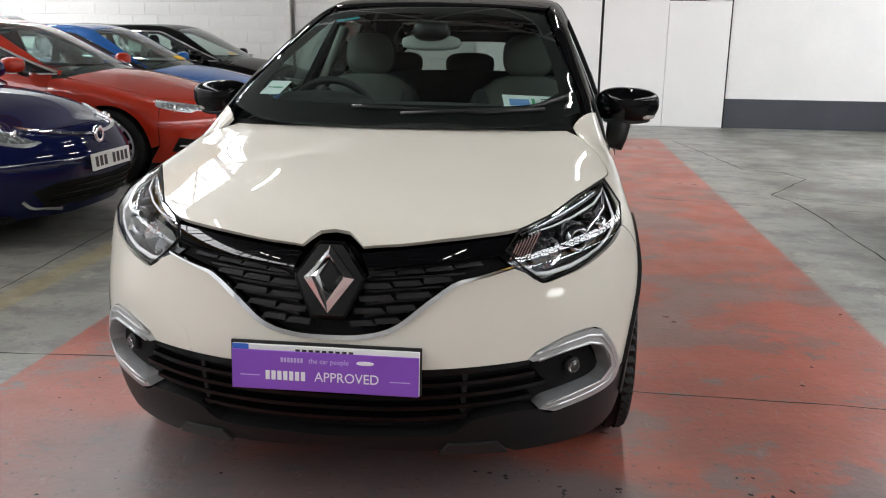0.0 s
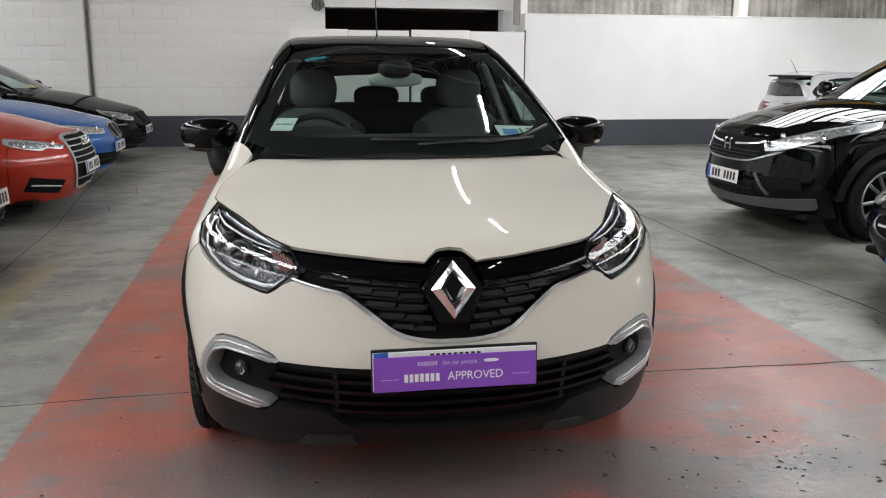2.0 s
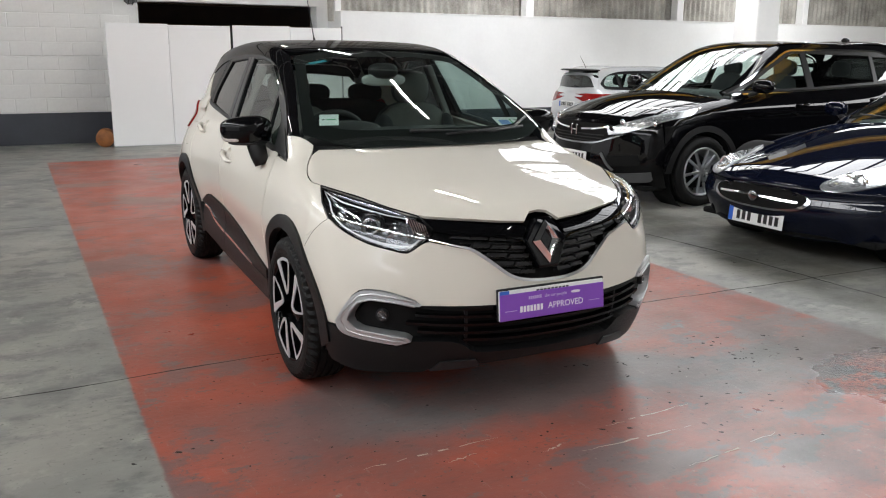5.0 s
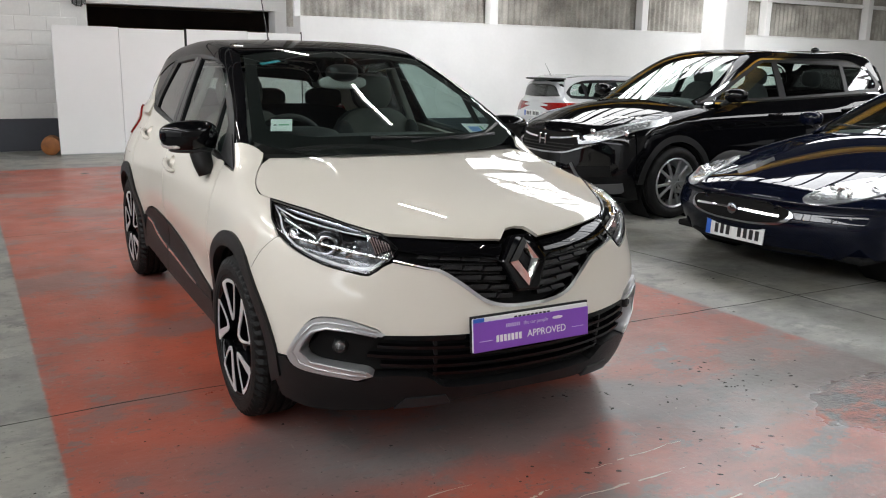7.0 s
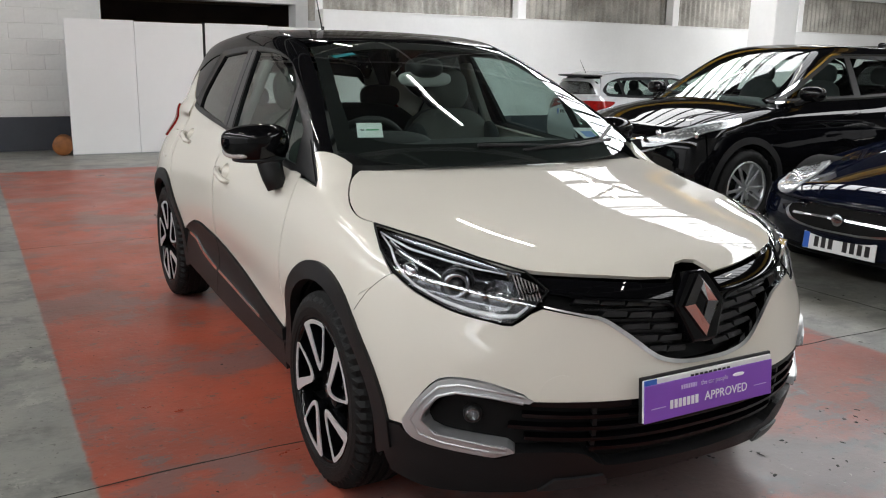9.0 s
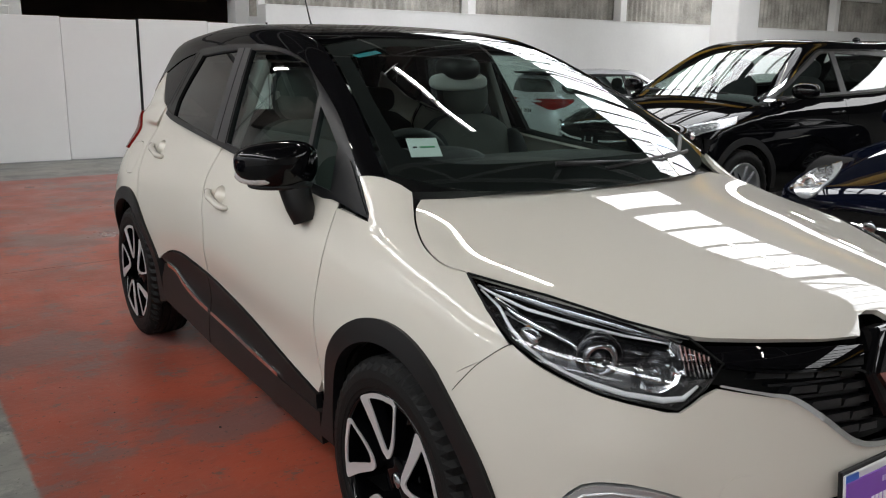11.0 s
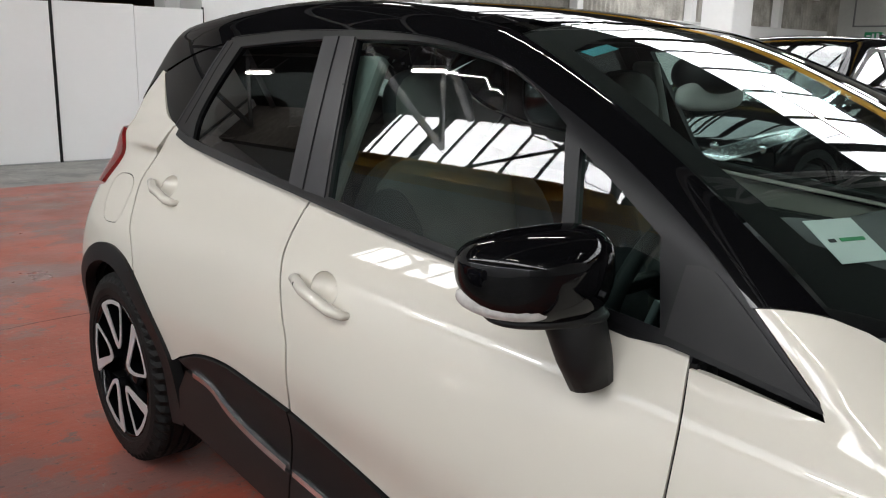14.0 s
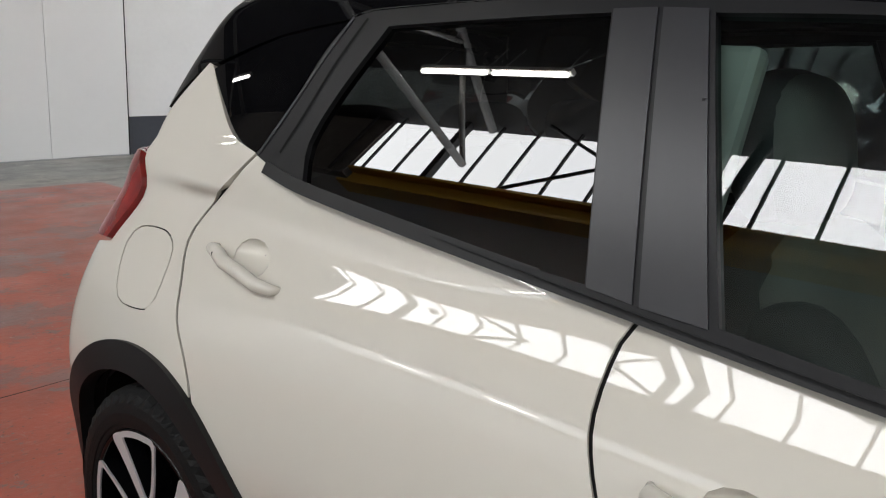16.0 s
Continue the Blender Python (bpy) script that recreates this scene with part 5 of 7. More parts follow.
        part("surround_ridge", mesh_of("surround_ridge", *tube([(s * -q[0], q[1], q[2]) for q in p], .0042, 8)), SATIN_SILVER, car, "bright inner edge of the fog lamp surround")
        edge = [(-.545, .513), (-.625, .531), (-.682, .537), (-.722, .524), (-.752, .480), (-.774, .415), (-.755, .374), (-.71, .360), (-.62, .348), (-.572, .346)]
        p = cast(B, np.array([(a, -.6, b) for a, b in edge]), np.array([(0, 1., 0)] * len(edge)), 2.0)
        p = p + normal(B, p) * .008
        part("surround_ridge", mesh_of("surround_ridge", *tube([(s * -q[0], q[1], q[2]) for q in p], .0055, 8)), SATIN_SILVER, car)
        pod = new("fog_lamp")
        pod.parent = car
        v, f = revolve([(0, -.012), (.034, -.010), (.040, .0), (.040, .05), (.0, .05)], 28, "y")
        part("lamp_ring", mesh_of("lamp_ring", v, f), BLACK_PLASTIC, pod)
        part("lens", mesh_of("lens", *revolve([(0, -.022), (.018, -.018), (.028, -.013), (0, -.0125)], 24, "y")), LENS, pod)
        part("reflector", mesh_of("reflector", *revolve([(0, -.004), (.03, -.0125), (.031, -.0122), (0, -.002)], 24, "y")), LAMP_CHROME, pod)
        pod.matrix_basis = pose(s * .648, .240, .448, 0, 0, s * 32) @ Matrix.Diagonal((.66, .8, .66, 1))
        laid("fog_recess", sheet(B, "cyl", [(-.54, .492, "c"), (-.697, .510, "c"), (-.747, .422), (-.722, .394), (-.61, .378, "c"), (-.57, .44)], .02, -.028, .0, flip=flip), INNER_BLACK, car)
        laid("tow_cover", sheet(B, "cyl", [(-.506, .503, "c"), (-.503, .54), (-.474, .566), (-.434, .569), (-.408, .54), (-.392, .503, "c")], .016, .0015, .003), CREAM, car) if not flip else None

    # upper grille
    mouth = [(0, .835), (-.040, .832, "c"), (-.082, .796, "c"), (-.187, .806), (-.283, .814), (-.381, .823), (-.47, .826, "c"), (-.450, .79), (-.482, .752, "c"), (-.381, .728), (-.328, .713), (-.26, .668), (-.178, .606), (-.096, .583), (0, .578)]
    laid("grille_back", sheet(B, "cyl", both(mouth), .03, -.05, 0), INNER_BLACK, car)
    laid("grille_upper_bar", sheet(B, "cyl", [(-.080, .790, "c"), (-.187, .801), (-.283, .809), (-.381, .818), (-.468, .822, "c"), (-.452, .790, "c"), (-.36, .776), (-.22, .764), (-.10, .750, "c")], .018, -.004, .03), GLOSS_BLACK, car, "gloss black grille bar")
    laid("grille_upper_bar", sheet(B, "cyl", [(-.080, .790, "c"), (-.187, .801), (-.283, .809), (-.381, .818), (-.468, .822, "c"), (-.452, .790, "c"), (-.36, .776), (-.22, .764), (-.10, .750, "c")], .018, -.004, .03, flip=True), GLOSS_BLACK, car, "gloss black grille bar")
    for flip in (False, True):
        laid("grille_edge", sheet(B, "cyl", ribbon([(-.455, .785), (-.36, .770), (-.22, .758), (-.12, .742), (-.10, .728)], .006), .012, .002, .01, flip=flip), GLOSS_BLACK, car)
        for row, (z, far) in enumerate(((.738, .40), (.706, .325), (.674, .275), (.642, .235), (.611, .19))):
            cuts = max(2, int((far - .09) / .075))
            near = .10 - .012 * row
            for k in range(cuts):
                a = near + (far - near) * k / cuts
                b = near + (far - near) * (k + .86) / cuts
                za, zb = z + .05 * (a - .1) + .004 * k, z + .05 * (b - .1) + .004 * k
                laid("grille_slat", sheet(B, "cyl", [(-a, za + .009, "c"), (-b, zb + .009, "c"), (-b - .012, zb - .004, "c"), (-a - .004, za - .006, "c")], .03, -.010 - .002 * row, .035, flip=flip), BLACK_PLASTIC, car)
        for k, z in enumerate((.724, .692, .660, .628)):
            far = (.36, .30, .255, .21)[k]
            laid("grille_rib", sheet(B, "cyl", ribbon([(-.09, z), (-far * .6, z + .008), (-far, z + .016)], .006), .03, -.03, .02, flip=flip), BLACK_PLASTIC, car)
    laid("grille_chrome", sheet(B, "cyl", both([(0, .581), (-.096, .586), (-.175, .609), (-.258, .672), (-.326, .718), (-.381, .731), (-.478, .753, "c"), (-.476, .748, "c"), (-.381, .724), (-.331, .708), (-.265, .661), (-.180, .597), (-.096, .574), (0, .569)]), .010, .008, .02), CHROME, car, "chrome strip under the grille")
    # badge: plain rhombus
    tilt = 16
    badge = new("badge")
    badge.parent = car
    part("badge_surround", prism([(-.036, .098), (.036, .098), (.100, .006), (.048, -.108), (-.048, -.108), (-.100, .006)], .05, pose(0, 0, 0), .010), GLOSS_BLACK, badge, "gloss black shield")
    rhomb_o, rhomb_i = [(0, .086), (.068, 0), (0, -.092), (-.068, 0)], [(0, .048), (.026, .006), (0, -.040), (-.026, .006)]
    fine = lambda q: [tuple(np.array(q[i]) * (1 - t) + np.array(q[(i + 1) % 4]) * t) for i in range(4) for t in (0, .5)]
    ridge = [tuple(.42 * np.array(o) + .58 * np.array(i)) for o, i in zip(rhomb_o, rhomb_i)]
    v, f = [], []
    for loop, deep in ((rhomb_o, .01), (rhomb_o, -.006), (ridge, -.022), (rhomb_i, -.004), (rhomb_i, .01)):
        v += [(a, deep, c) for a, c in loop]
    for r in range(4):
        f += [(4 * r + k, 4 * r + (k + 1) % 4, 4 * r + 4 + (k + 1) % 4, 4 * r + 4 + k) for k in range(4)]
    bm = mesh_of("rhombus", v, f, smooth=False)
    part("rhombus", bm, CHROME, badge, "chrome rhombus ring")
    badge.matrix_basis = pose(.0, .062, .727, -tilt, 0, 0)

    # headlamps
    lamp = [(*on_top(-.735, .694), "c"), on_top(-.7, .61), on_top(-.648, .509), on_top(-.572, .346), on_top(-.489, .244), (-.456, .179, .790, "c"), (-.506, .182, .742), (-.556, .204, .704, "c"), (-.602, .238, .712), (-.682, .314, .735), (-.745, .394, .776), (-.778, .460, .813), (-.779, .556, .860)]
    for flip in (False, True):
        s = -1 if flip else 1
        head = new("headlamp")
        head.parent = car
        laid("lens", sheet(B, "cyl", lamp, .02, .0, .02, flip=flip), LENS, head, "clear headlamp lens")
        laid("housing", sheet(B, "cyl", lamp, .02, -.05, .0, flip=flip), LAMP_CHROME, head, "dark chromed lamp housing")
        part("lens_seal", mesh_of("lens_seal", *tube([((-q[0] if flip else q[0]), q[1], q[2]) for q in [Vector(p[:3]) for p in lamp + lamp[:1]]], .0032, 8)), INNER_BLACK, head)
        def inset(points, deep):
            p = np.array(points)
            return [(-q[0] if flip else q[0], q[1], q[2]) for q in p - normal(B, p) * deep]

        brow = [(-.735, .655, .902), (-.726, .600, .892), (-.701, .518, .874), (-.640, .408, .856), (-.586, .331, .842), (-.549, .293, .836), (-.518, .263, .829)]
        drl = [(-.738, .640, .896), (-.750, .556, .875), (-.766, .499, .843), (-.765, .447, .812), (-.750, .406, .788), (-.721, .361, .763), (-.687, .320, .747), (-.642, .274, .731), (-.578, .222, .720), (-.543, .197, .724), (-.513, .186, .750)]
        mid = [(-.734, .591, .889), (-.731, .506, .867), (-.712, .438, .849), (-.691, .380, .829), (-.686, .359, .813)]
        part("brow_strip", mesh_of("brow_strip", *tube(inset(brow, .016), [.003, .0035, .004, .0035, .003, .0026, .002], 10)), LAMP_WHITE, head, "bright brow strip in the lamp")
        part("running_light", mesh_of("running_light", *tube(inset(drl, .016), [.003, .0035, .004, .004, .004, .0045, .0055, .0065, .007, .006, .003], 10)), LAMP_WHITE, head, "white daytime running strip")
        part("trim_strip", mesh_of("trim_strip", *tube(inset(mid, .022), [.007, .008, .006, .005, .004], 10)), CHROME, head)
        visor = [(-.728, .640, .905), (-.700, .575, .898), (-.640, .455, .878), (-.572, .345, .858), (-.495, .252, .832)]
        part("upper_visor", mesh_of("upper_visor", *tube(inset(visor, .020), [.004, .010, .014, .014, .008], 10)), DARK_CHROME, head, "smoky upper lamp visor")
        part("side_reflector", mesh_of("side_reflector", *ball(.020, .030, .022, inset([(-.735, .470, .835)], .034)[0], 2.6)), CHROME, head)
        part("prism_block", mesh_of("prism_block", *ball(.024, .030, .014, inset([(-.690, .470, .862)], .036)[0], 2.8)), LAMP_CHROME, head)
        m = pose(-s * .640, .352, .790, 0, 0, -s * 34)
        for nm, prof, mat in (("projector_ring", [(.024, -.024), (.030, -.030), (.035, -.028), (.039, -.014), (.039, .03), (.024, .03)], DARK_CHROME), ("projector_collar", [(.040, -.004), (.047, -.008), (.050, .0), (.048, .03), (.040, .03)], LAMP_CHROME), ("projector_lens", [(0, -.022), (.010, -.020), (.018, -.014), (.024, -.004), (.024, .0), (0, .0)], PROJECTOR_GLASS)):
            v, f = revolve(prof, 32, "y")
            part(nm, mesh_of(nm, [m @ Vector(p) for p in v], f), mat, head)
        # main beam bowl, its facets turned one against the next
        m = pose(-s * .556, .268, .768, 0, 0, -s * 28)
        v, f = [(0, .040, 0)], []
        for ring, (rad, deep) in enumerate(((.014, .030), (.030, .012), (.046, -.014))):
            for k in range(14):
                turn = 2 * math.pi * (k + .35 * ring) / 14
                dent = .004 * (k % 2) * (ring > 0)
                v.append((rad * 1.12 * math.cos(turn), deep + dent, rad * math.sin(turn)))
        f += [(0, 1 + k, 1 + (k + 1) % 14) for k in range(14)]
        f += [(1 + 14 * r + k, 1 + 14 * r + (k + 1) % 14, 15 + 14 * r + (k + 1) % 14, 15 + 14 * r + k) for r in range(2) for k in range(14)]
        part("main_reflector", mesh_of("main_reflector", [m @ Vector(p) for p in v], f, smooth=False), CHROME, head, "faceted bowl reflector")
        part("bulb_shield", mesh_of("bulb_shield", *ball(.011, .014, .011, (-s * .558, .270, .766))), DARK_CHROME, head)
        step = [(-.628, .392, .822), (-.600, .345, .818), (-.570, .310, .812), (-.530, .262, .803)]
        part("reflector_shelf", mesh_of("reflector_shelf", *tube(inset(step, .030), [.003, .006, .007, .004], 8)), CHROME, head)
        rail = [(-.690, .420, .800), (-.655, .372, .792), (-.610, .320, .784), (-.575, .285, .780)]
        part("centre_rail", mesh_of("centre_rail", *tube(inset(rail, .020), [.002, .0035, .0035, .002], 8)), SATIN_SILVER, head)
        for k in range(6):
            at = inset([(-.730 + .006 * k, .548 - .016 * k, .872 - .005 * k)], .026)[0]
            part("prism_rib", box(.016, .004, .016, at, .001, (0, 20, -s * 40)), SATIN_SILVER, head)
        part("indicator_bulb", mesh_of("indicator_bulb", *ball(.012, .016, .014, (-s * .705, .50, .815))), AMBER, head)
        for k in range(7):
            at = inset([(-.482 - .009 * k, .196 + .005 * k, .792 + .003 * k)], .018)[0]
            part("lamp_fin", box(.0035, .03, .055 + .004 * k, at, 0, (0, -s * 22, 0)), CHROME, head)

    # glasshouse
    def beside(p):
        """The plane of the side glass, carried on below the belt line."""
        tuck = np.interp(p[..., 1], [2.5, 3.1], [.016, -.004])
        return np.abs(p[..., 0]) - (HATCH.glass_half(p[..., 2]) - HATCH.cabin_taper(p[..., 1]) - tuck)

    belt = [(1.137, .966, "c"), (1.34, .985), (1.80, 1.018), (2.0, 1.031), (2.42, 1.062), (2.8, 1.092), (3.13, 1.122), (3.25, 1.142)]
    dlo = belt + [(3.300, 1.156, "c"), (3.262, 1.195), (3.20, 1.35), (3.155, 1.418, "c"), (3.108, 1.430), (2.787, 1.446), (2.485, 1.446), (2.213, 1.435), (1.96, 1.393), (1.765, 1.323), (1.536, 1.223), (1.346, 1.117), (1.149, .978)]
    glass_front = [(2.322, 1.070, "c"), (2.447, 1.424, "c"), (2.213, 1.420), (2.04, 1.402), (1.916, 1.379), (1.80, 1.332), (1.703, 1.277, "c"), (1.640, 1.127), (1.602, 1.020, "c"), (1.89, 1.038), (2.12, 1.053)]
    glass_small = [(1.655, 1.243, "c"), (1.55, 1.190), (1.445, 1.132, "c"), (1.397, 1.008, "c"), (1.575, 1.019, "c"), (1.612, 1.125)]
    glass_rear = [(2.507, 1.080, "c"), (2.602, 1.424, "c"), (2.80, 1.415), (3.050, 1.400, "c"), (3.118, 1.28), (3.150, 1.19), (3.130, 1.124, "c"), (2.873, 1.097), (2.678, 1.086)]
    for flip in (False, True):
        frame_part = laid("window_frame", sheet(C, "side", dlo, .022, .002, .02, holes=[glass_front, glass_small, glass_rear], flip=flip), FRAME_BLACK, car, "satin black window frame")
        laid("door_glass", sheet(C, "side", glass_front, .04, -.008, 0, flip=flip), SIDE_GLASS, car, "tinted clear side window")
        laid("quarter_light", sheet(C, "side", glass_small, .03, -.008, 0, flip=flip), SIDE_GLASS, car)
        laid("rear_door_glass", sheet(C, "side", glass_rear, .04, -.008, 0, flip=flip), PRIVACY, car, "dark privacy glass")
        laid("rear_quarter_glass", sheet(C, "side", [(3.160, 1.412, "c"), (3.357, 1.378), (3.578, 1.305, "c"), (3.485, 1.242), (3.40, 1.188), (3.310, 1.155, "c"), (3.270, 1.20), (3.215, 1.335)], .03, -.002, .01, flip=flip), GLOSS_BLACK, car, "black gloss rear quarter glass")
        laid("belt_seal", sheet(beside, "side", ribbon([(p[0], p[1] - .005) for p in belt[1:]], .022), .012, .004, .02, flip=flip), BLACK_PLASTIC, car)
        laid("pillar_cover", sheet(C, "side", [(2.333, 1.066, "c"), (2.456, 1.428, "c"), (2.522, 1.430, "c"), (2.424, 1.070, "c")], .03, .005, .006, flip=flip), PILLAR_FILM, car, "satin graphite centre pillar cover")
        laid("pillar_cover", sheet(C, "side", [(2.434, 1.071, "c"), (2.530, 1.430, "c"), (2.599, 1.428, "c"), (2.503, 1.077, "c")], .03, .005, .006, flip=flip), PILLAR_FILM, car, "satin graphite centre pillar cover")
        laid("quarter_strip", sheet(C, "side", ribbon([(3.152, 1.414), (3.19, 1.345), (3.235, 1.25), (3.287, 1.155)], .007), .015, .004, .006, flip=flip), PILLAR_FILM, car)
        laid("frame_groove", sheet(C, "side", ribbon([(3.112, 1.412), (3.155, 1.33), (3.185, 1.25), (3.222, 1.165)], .007), .015, .0032, 0, flip=flip), INNER_BLACK, car)
        laid("mirror_sail", sheet(C, "side", [(1.150, .974, "c"), (1.340, 1.100), (1.385, 1.10, "c"), (1.385, 1.0, "c")], .025, .006, .01, flip=flip), BLACK_PLASTIC, car)
        rail = [(-.709, 1.272, 1.068, "c"), (-.678, 1.350, 1.119), (-.629, 1.540, 1.225), (-.586, 1.768, 1.325), (-.558, 1.963, 1.395), (-.543, 2.213, 1.437), (-.535, 2.485, 1.448), (-.526, 2.787, 1.448), (-.526, 3.108, 1.432), (-.530, 3.16, 1.416), (-.535, 3.357, 1.380),
                (-.545, 3.58, 1.308), (-.55, 3.604, 1.322, "c"), (-.56, 3.73, 1.20, "c"), (-.50, 3.80, 1.30), (-.44, 3.77, 1.42, "c"), (-.465, 3.60, 1.465), (-.472, 3.2, 1.506), (-.474, 2.6, 1.52), (-.470, 2.2, 1.490), (-.455, 1.985, 1.435, "c"), (-.505, 1.76, 1.348), (-.578, 1.492, 1.232), (-.659, 1.181, 1.058, "c"), (-.682, 1.218, 1.065)]
        laid("roof_side", sheet(C, "slant", rail, .024, .002, .012, flip=flip), GLOSS_BLACK, car, "gloss black roof rail and screen pillar")
    roof_half = [(0, 2.005), (-.25, 2.03), (-.449, 2.05, "c"), (-.466, 2.2), (-.470, 2.6), (-.468, 3.2), (-.461, 3.6), (-.437, 3.77, "c"), (-.25, 3.80), (0, 3.81)]
    laid("roof", sheet(C, "top", both(roof_half), .04, .0, .02), GLOSS_BLACK, car, "gloss black roof")
    scr_half = [(0, .95), (-.3, .985), (-.5, 1.06), (-.652, 1.19, "c"), (-.576, 1.492), (-.503, 1.76), (-.453, 1.98, "c"), (-.25, 2.022), (0, 2.0)]
    laid("windscreen", sheet(C, "top", both(scr_half), .035, -.002, .004), CLEAR, car, "clear windscreen with dark border")
    clear_half = [(0, 1.07), (-.3, 1.10), (-.48, 1.165), (-.565, 1.27, "c"), (-.52, 1.48), (-.455, 1.72), (-.415, 1.87, "c"), (-.25, 1.915), (0, 1.895)]
    laid("screen_border", sheet(C, "top", both(scr_half), .03, -.007, 0, holes=[both(clear_half)]), INNER_BLACK, car, "black printed screen border")
    laid("scuttle", sheet(B, "top", both([(0, 1.012), (-.30, 1.028), (-.48, 1.06), (-.600, 1.100), (-.64, 1.185, "c"), (-.48, 1.13), (-.3, 1.08), (0, 1.06)]), .03, -.004, 0), BLACK_PLASTIC, car)
    # tailgate with its window
    hatch_half = [(0, 1.44), (-.40, 1.42, "c"), (-.52, 1.22), (-.60, 1.0), (-.66, .75, "c"), (-.55, .66), (0, .62)]
    window_half = [(0, 1.375), (-.34, 1.355), (-.43, 1.20), (-.46, 1.12, "c"), (-.3, 1.085), (0, 1.075)]
    laid("tailgate", sheet(W, "rear", both(hatch_half), .035, 0, .015, holes=[both(window_half)]), CREAM, car)
    laid("rear_window", sheet(W, "rear", both(window_half), .05, -.006, 0), glazing("rear_glass", (.55, .60, .58)), car, "rear window")
    laid("rear_bumper", sheet(B, "rear", both([(0, .60), (-.55, .64), (-.70, .72, "c"), (-.76, .5), (-.72, .25, "c"), (0, .25)]), .04, 0, .015), GREY_PLASTIC, car)
    for flip in (False, True):
        laid("tail_lamp", sheet(W, "side", [(3.690, 1.04), (3.735, 1.110, "c"), (3.88, 1.09), (3.965, 1.00), (3.94, .915), (3.735, .922, "c")], .02, .012, .03, flip=flip), RED_LENS, car, "red wrap-round tail lamp")
    part("aerial", mesh_of("aerial", *tube([(0, 3.16, 1.515), (0, 3.18, 1.535), (0, 3.21, 1.575), (0, 3.36, 1.86)], [.016, .009, .0035, .0022], 8)), BLACK_PLASTIC, car)

    # mirrors, handles, wipers
    for s in (-1, 1):
        mir = new("door_mirror")
        mir.parent = car
        v, f = ball(.126, .084, .058, (.004, 0, .0), 2.5, 36, 22)
        v = [Vector((p[0], p[1] + .10 * (p[0] / .118)**2 * .25 - .012 * p[0] / .118, p[2] * (1 - .16 * p[0] / .118) * (1 if p[2] > 0 else 1.34) + .008 * min(1, max(0, p[2] / .012)))) for p in v]
        part("mirror_cap", mesh_of("mirror_cap", v, f), GLOSS_BLACK, mir, "gloss black mirror cap")
        part("mirror_glass", mesh_of("mirror_glass", *ball(.088, .006, .040, (-.006, .078, .004), 3.4)), CHROME, mir, "mirror glass")
        v, f = ball(.064, .026, .021, (.066, -.055, -.040), 2.4, 24, 12)
        v = [Vector((p[0], p[1] + 5.2 * max(0, p[0] - .01)**2, p[2] * (1 + 2.2 * max(-.06, p[0] - .05)) + .12 * (p[0] - .05))) for p in v]
        part("indicator", mesh_of("indicator", v, f), WHITE_LENS, mir, "clear indicator strip")
        part("mirror_base", mesh_of("mirror_base", *ball(.098, .066, .014, (-.008, .006, -.066), 2.6)), BLACK_PLASTIC, mir)
        part("mirror_arm", mesh_of("mirror_arm", *tube([(-.045, .0, -.05), (-.055, -.010, -.09), (-.066, -.016, -.13), (-.080, -.020, -.175)], [.050, .047, .044, .036], 16)), BLACK_PLASTIC, mir)
        mir.matrix_basis = pose(s * .842, 1.535, 1.083, 0, 0, s * 27) @ Matrix.Diagonal((s, 1, 1, 1))
        for key, owner in (("front", doors), ("rear", doors2)):
            door = owner[0 if s < 0 else 1]
            y, z, ry, rz = cups[key]
            y, z = y + .004, z - .014
            x = -float(cast(B, np.array([(-1.2, y, z)]), np.array([(1., 0, 0)]), 1.0)[0][0])
            xa = -float(cast(B, np.array([(-1.2, y + .10, z + .012)]), np.array([(1., 0, 0)]), 1.0)[0][0])
            xb = -float(cast(B, np.array([(-1.2, y - .11, z - .016)]), np.array([(1., 0, 0)]), 1.0)[0][0])
            g = tube([(s * (xa - .004), y + .112, z + .016), (s * (xa + .014), y + .104, z + .015), (s * (xa + .021), y + .075, z + .011), (s * (x + .027), y + .03, z + .004), (s * (x + .029), y - .02, z - .004), (s * (xb + .023), y - .075, z - .013), (s * (xb + .012), y - .108, z - .019), (s * (xb - .004), y - .118, z - .020)], [.006, .013, .0145, .0145, .014, .0135, .011, .006], 14)
            handle = part("door_handle", mesh_of("door_handle", *g), CREAM, door, "body-coloured pull handle")
            v, f, rings = [], [], 7
            for j in range(rings + 1):
                r = 1.02 * j / rings
                ring = np.array(cup_edge(cups[key], max(r, .02)))
                hit = cast(B, np.array([(-1.2, a, c) for a, c in ring]), np.array([(1., 0, 0)] * len(ring)), 1.0)
                v += [(s * (-h[0] - .001 - .030 * max(0.0, 1 - r**2.4)), h[1], h[2]) for h in hit]
            n = len(ring)
            f = [(j * n + k, j * n + (k + 1) % n, (j + 1) * n + (k + 1) % n, (j + 1) * n + k) for j in range(rings) for k in range(n)]
            part("handle_cup", mesh_of("handle_cup", v, f), CREAM, door, "hollow behind the handle")
            if s < 0:
                part("key_hole", mesh_of("key_hole", *ball(.004, .006, .006, (s * (xa + .033), y + .072, z + .012))), INNER_BLACK, handle)
    for pts in (((.52, 1.145, 1.075), (.30, 1.06, 1.062), (-.10, 1.045, 1.078), (-.16, 1.048, 1.08)), ((.60, 1.25, 1.118), (.45, 1.12, 1.075), (.20, 1.045, 1.068), (.02, 1.02, 1.058))):
        wip = new("wiper")
        wip.parent = car
        part("wiper_arm", mesh_of("wiper_arm", *tube([(a, b, c + .012) for a, b, c in pts], .0075, 8)), BLACK_PLASTIC, wip)
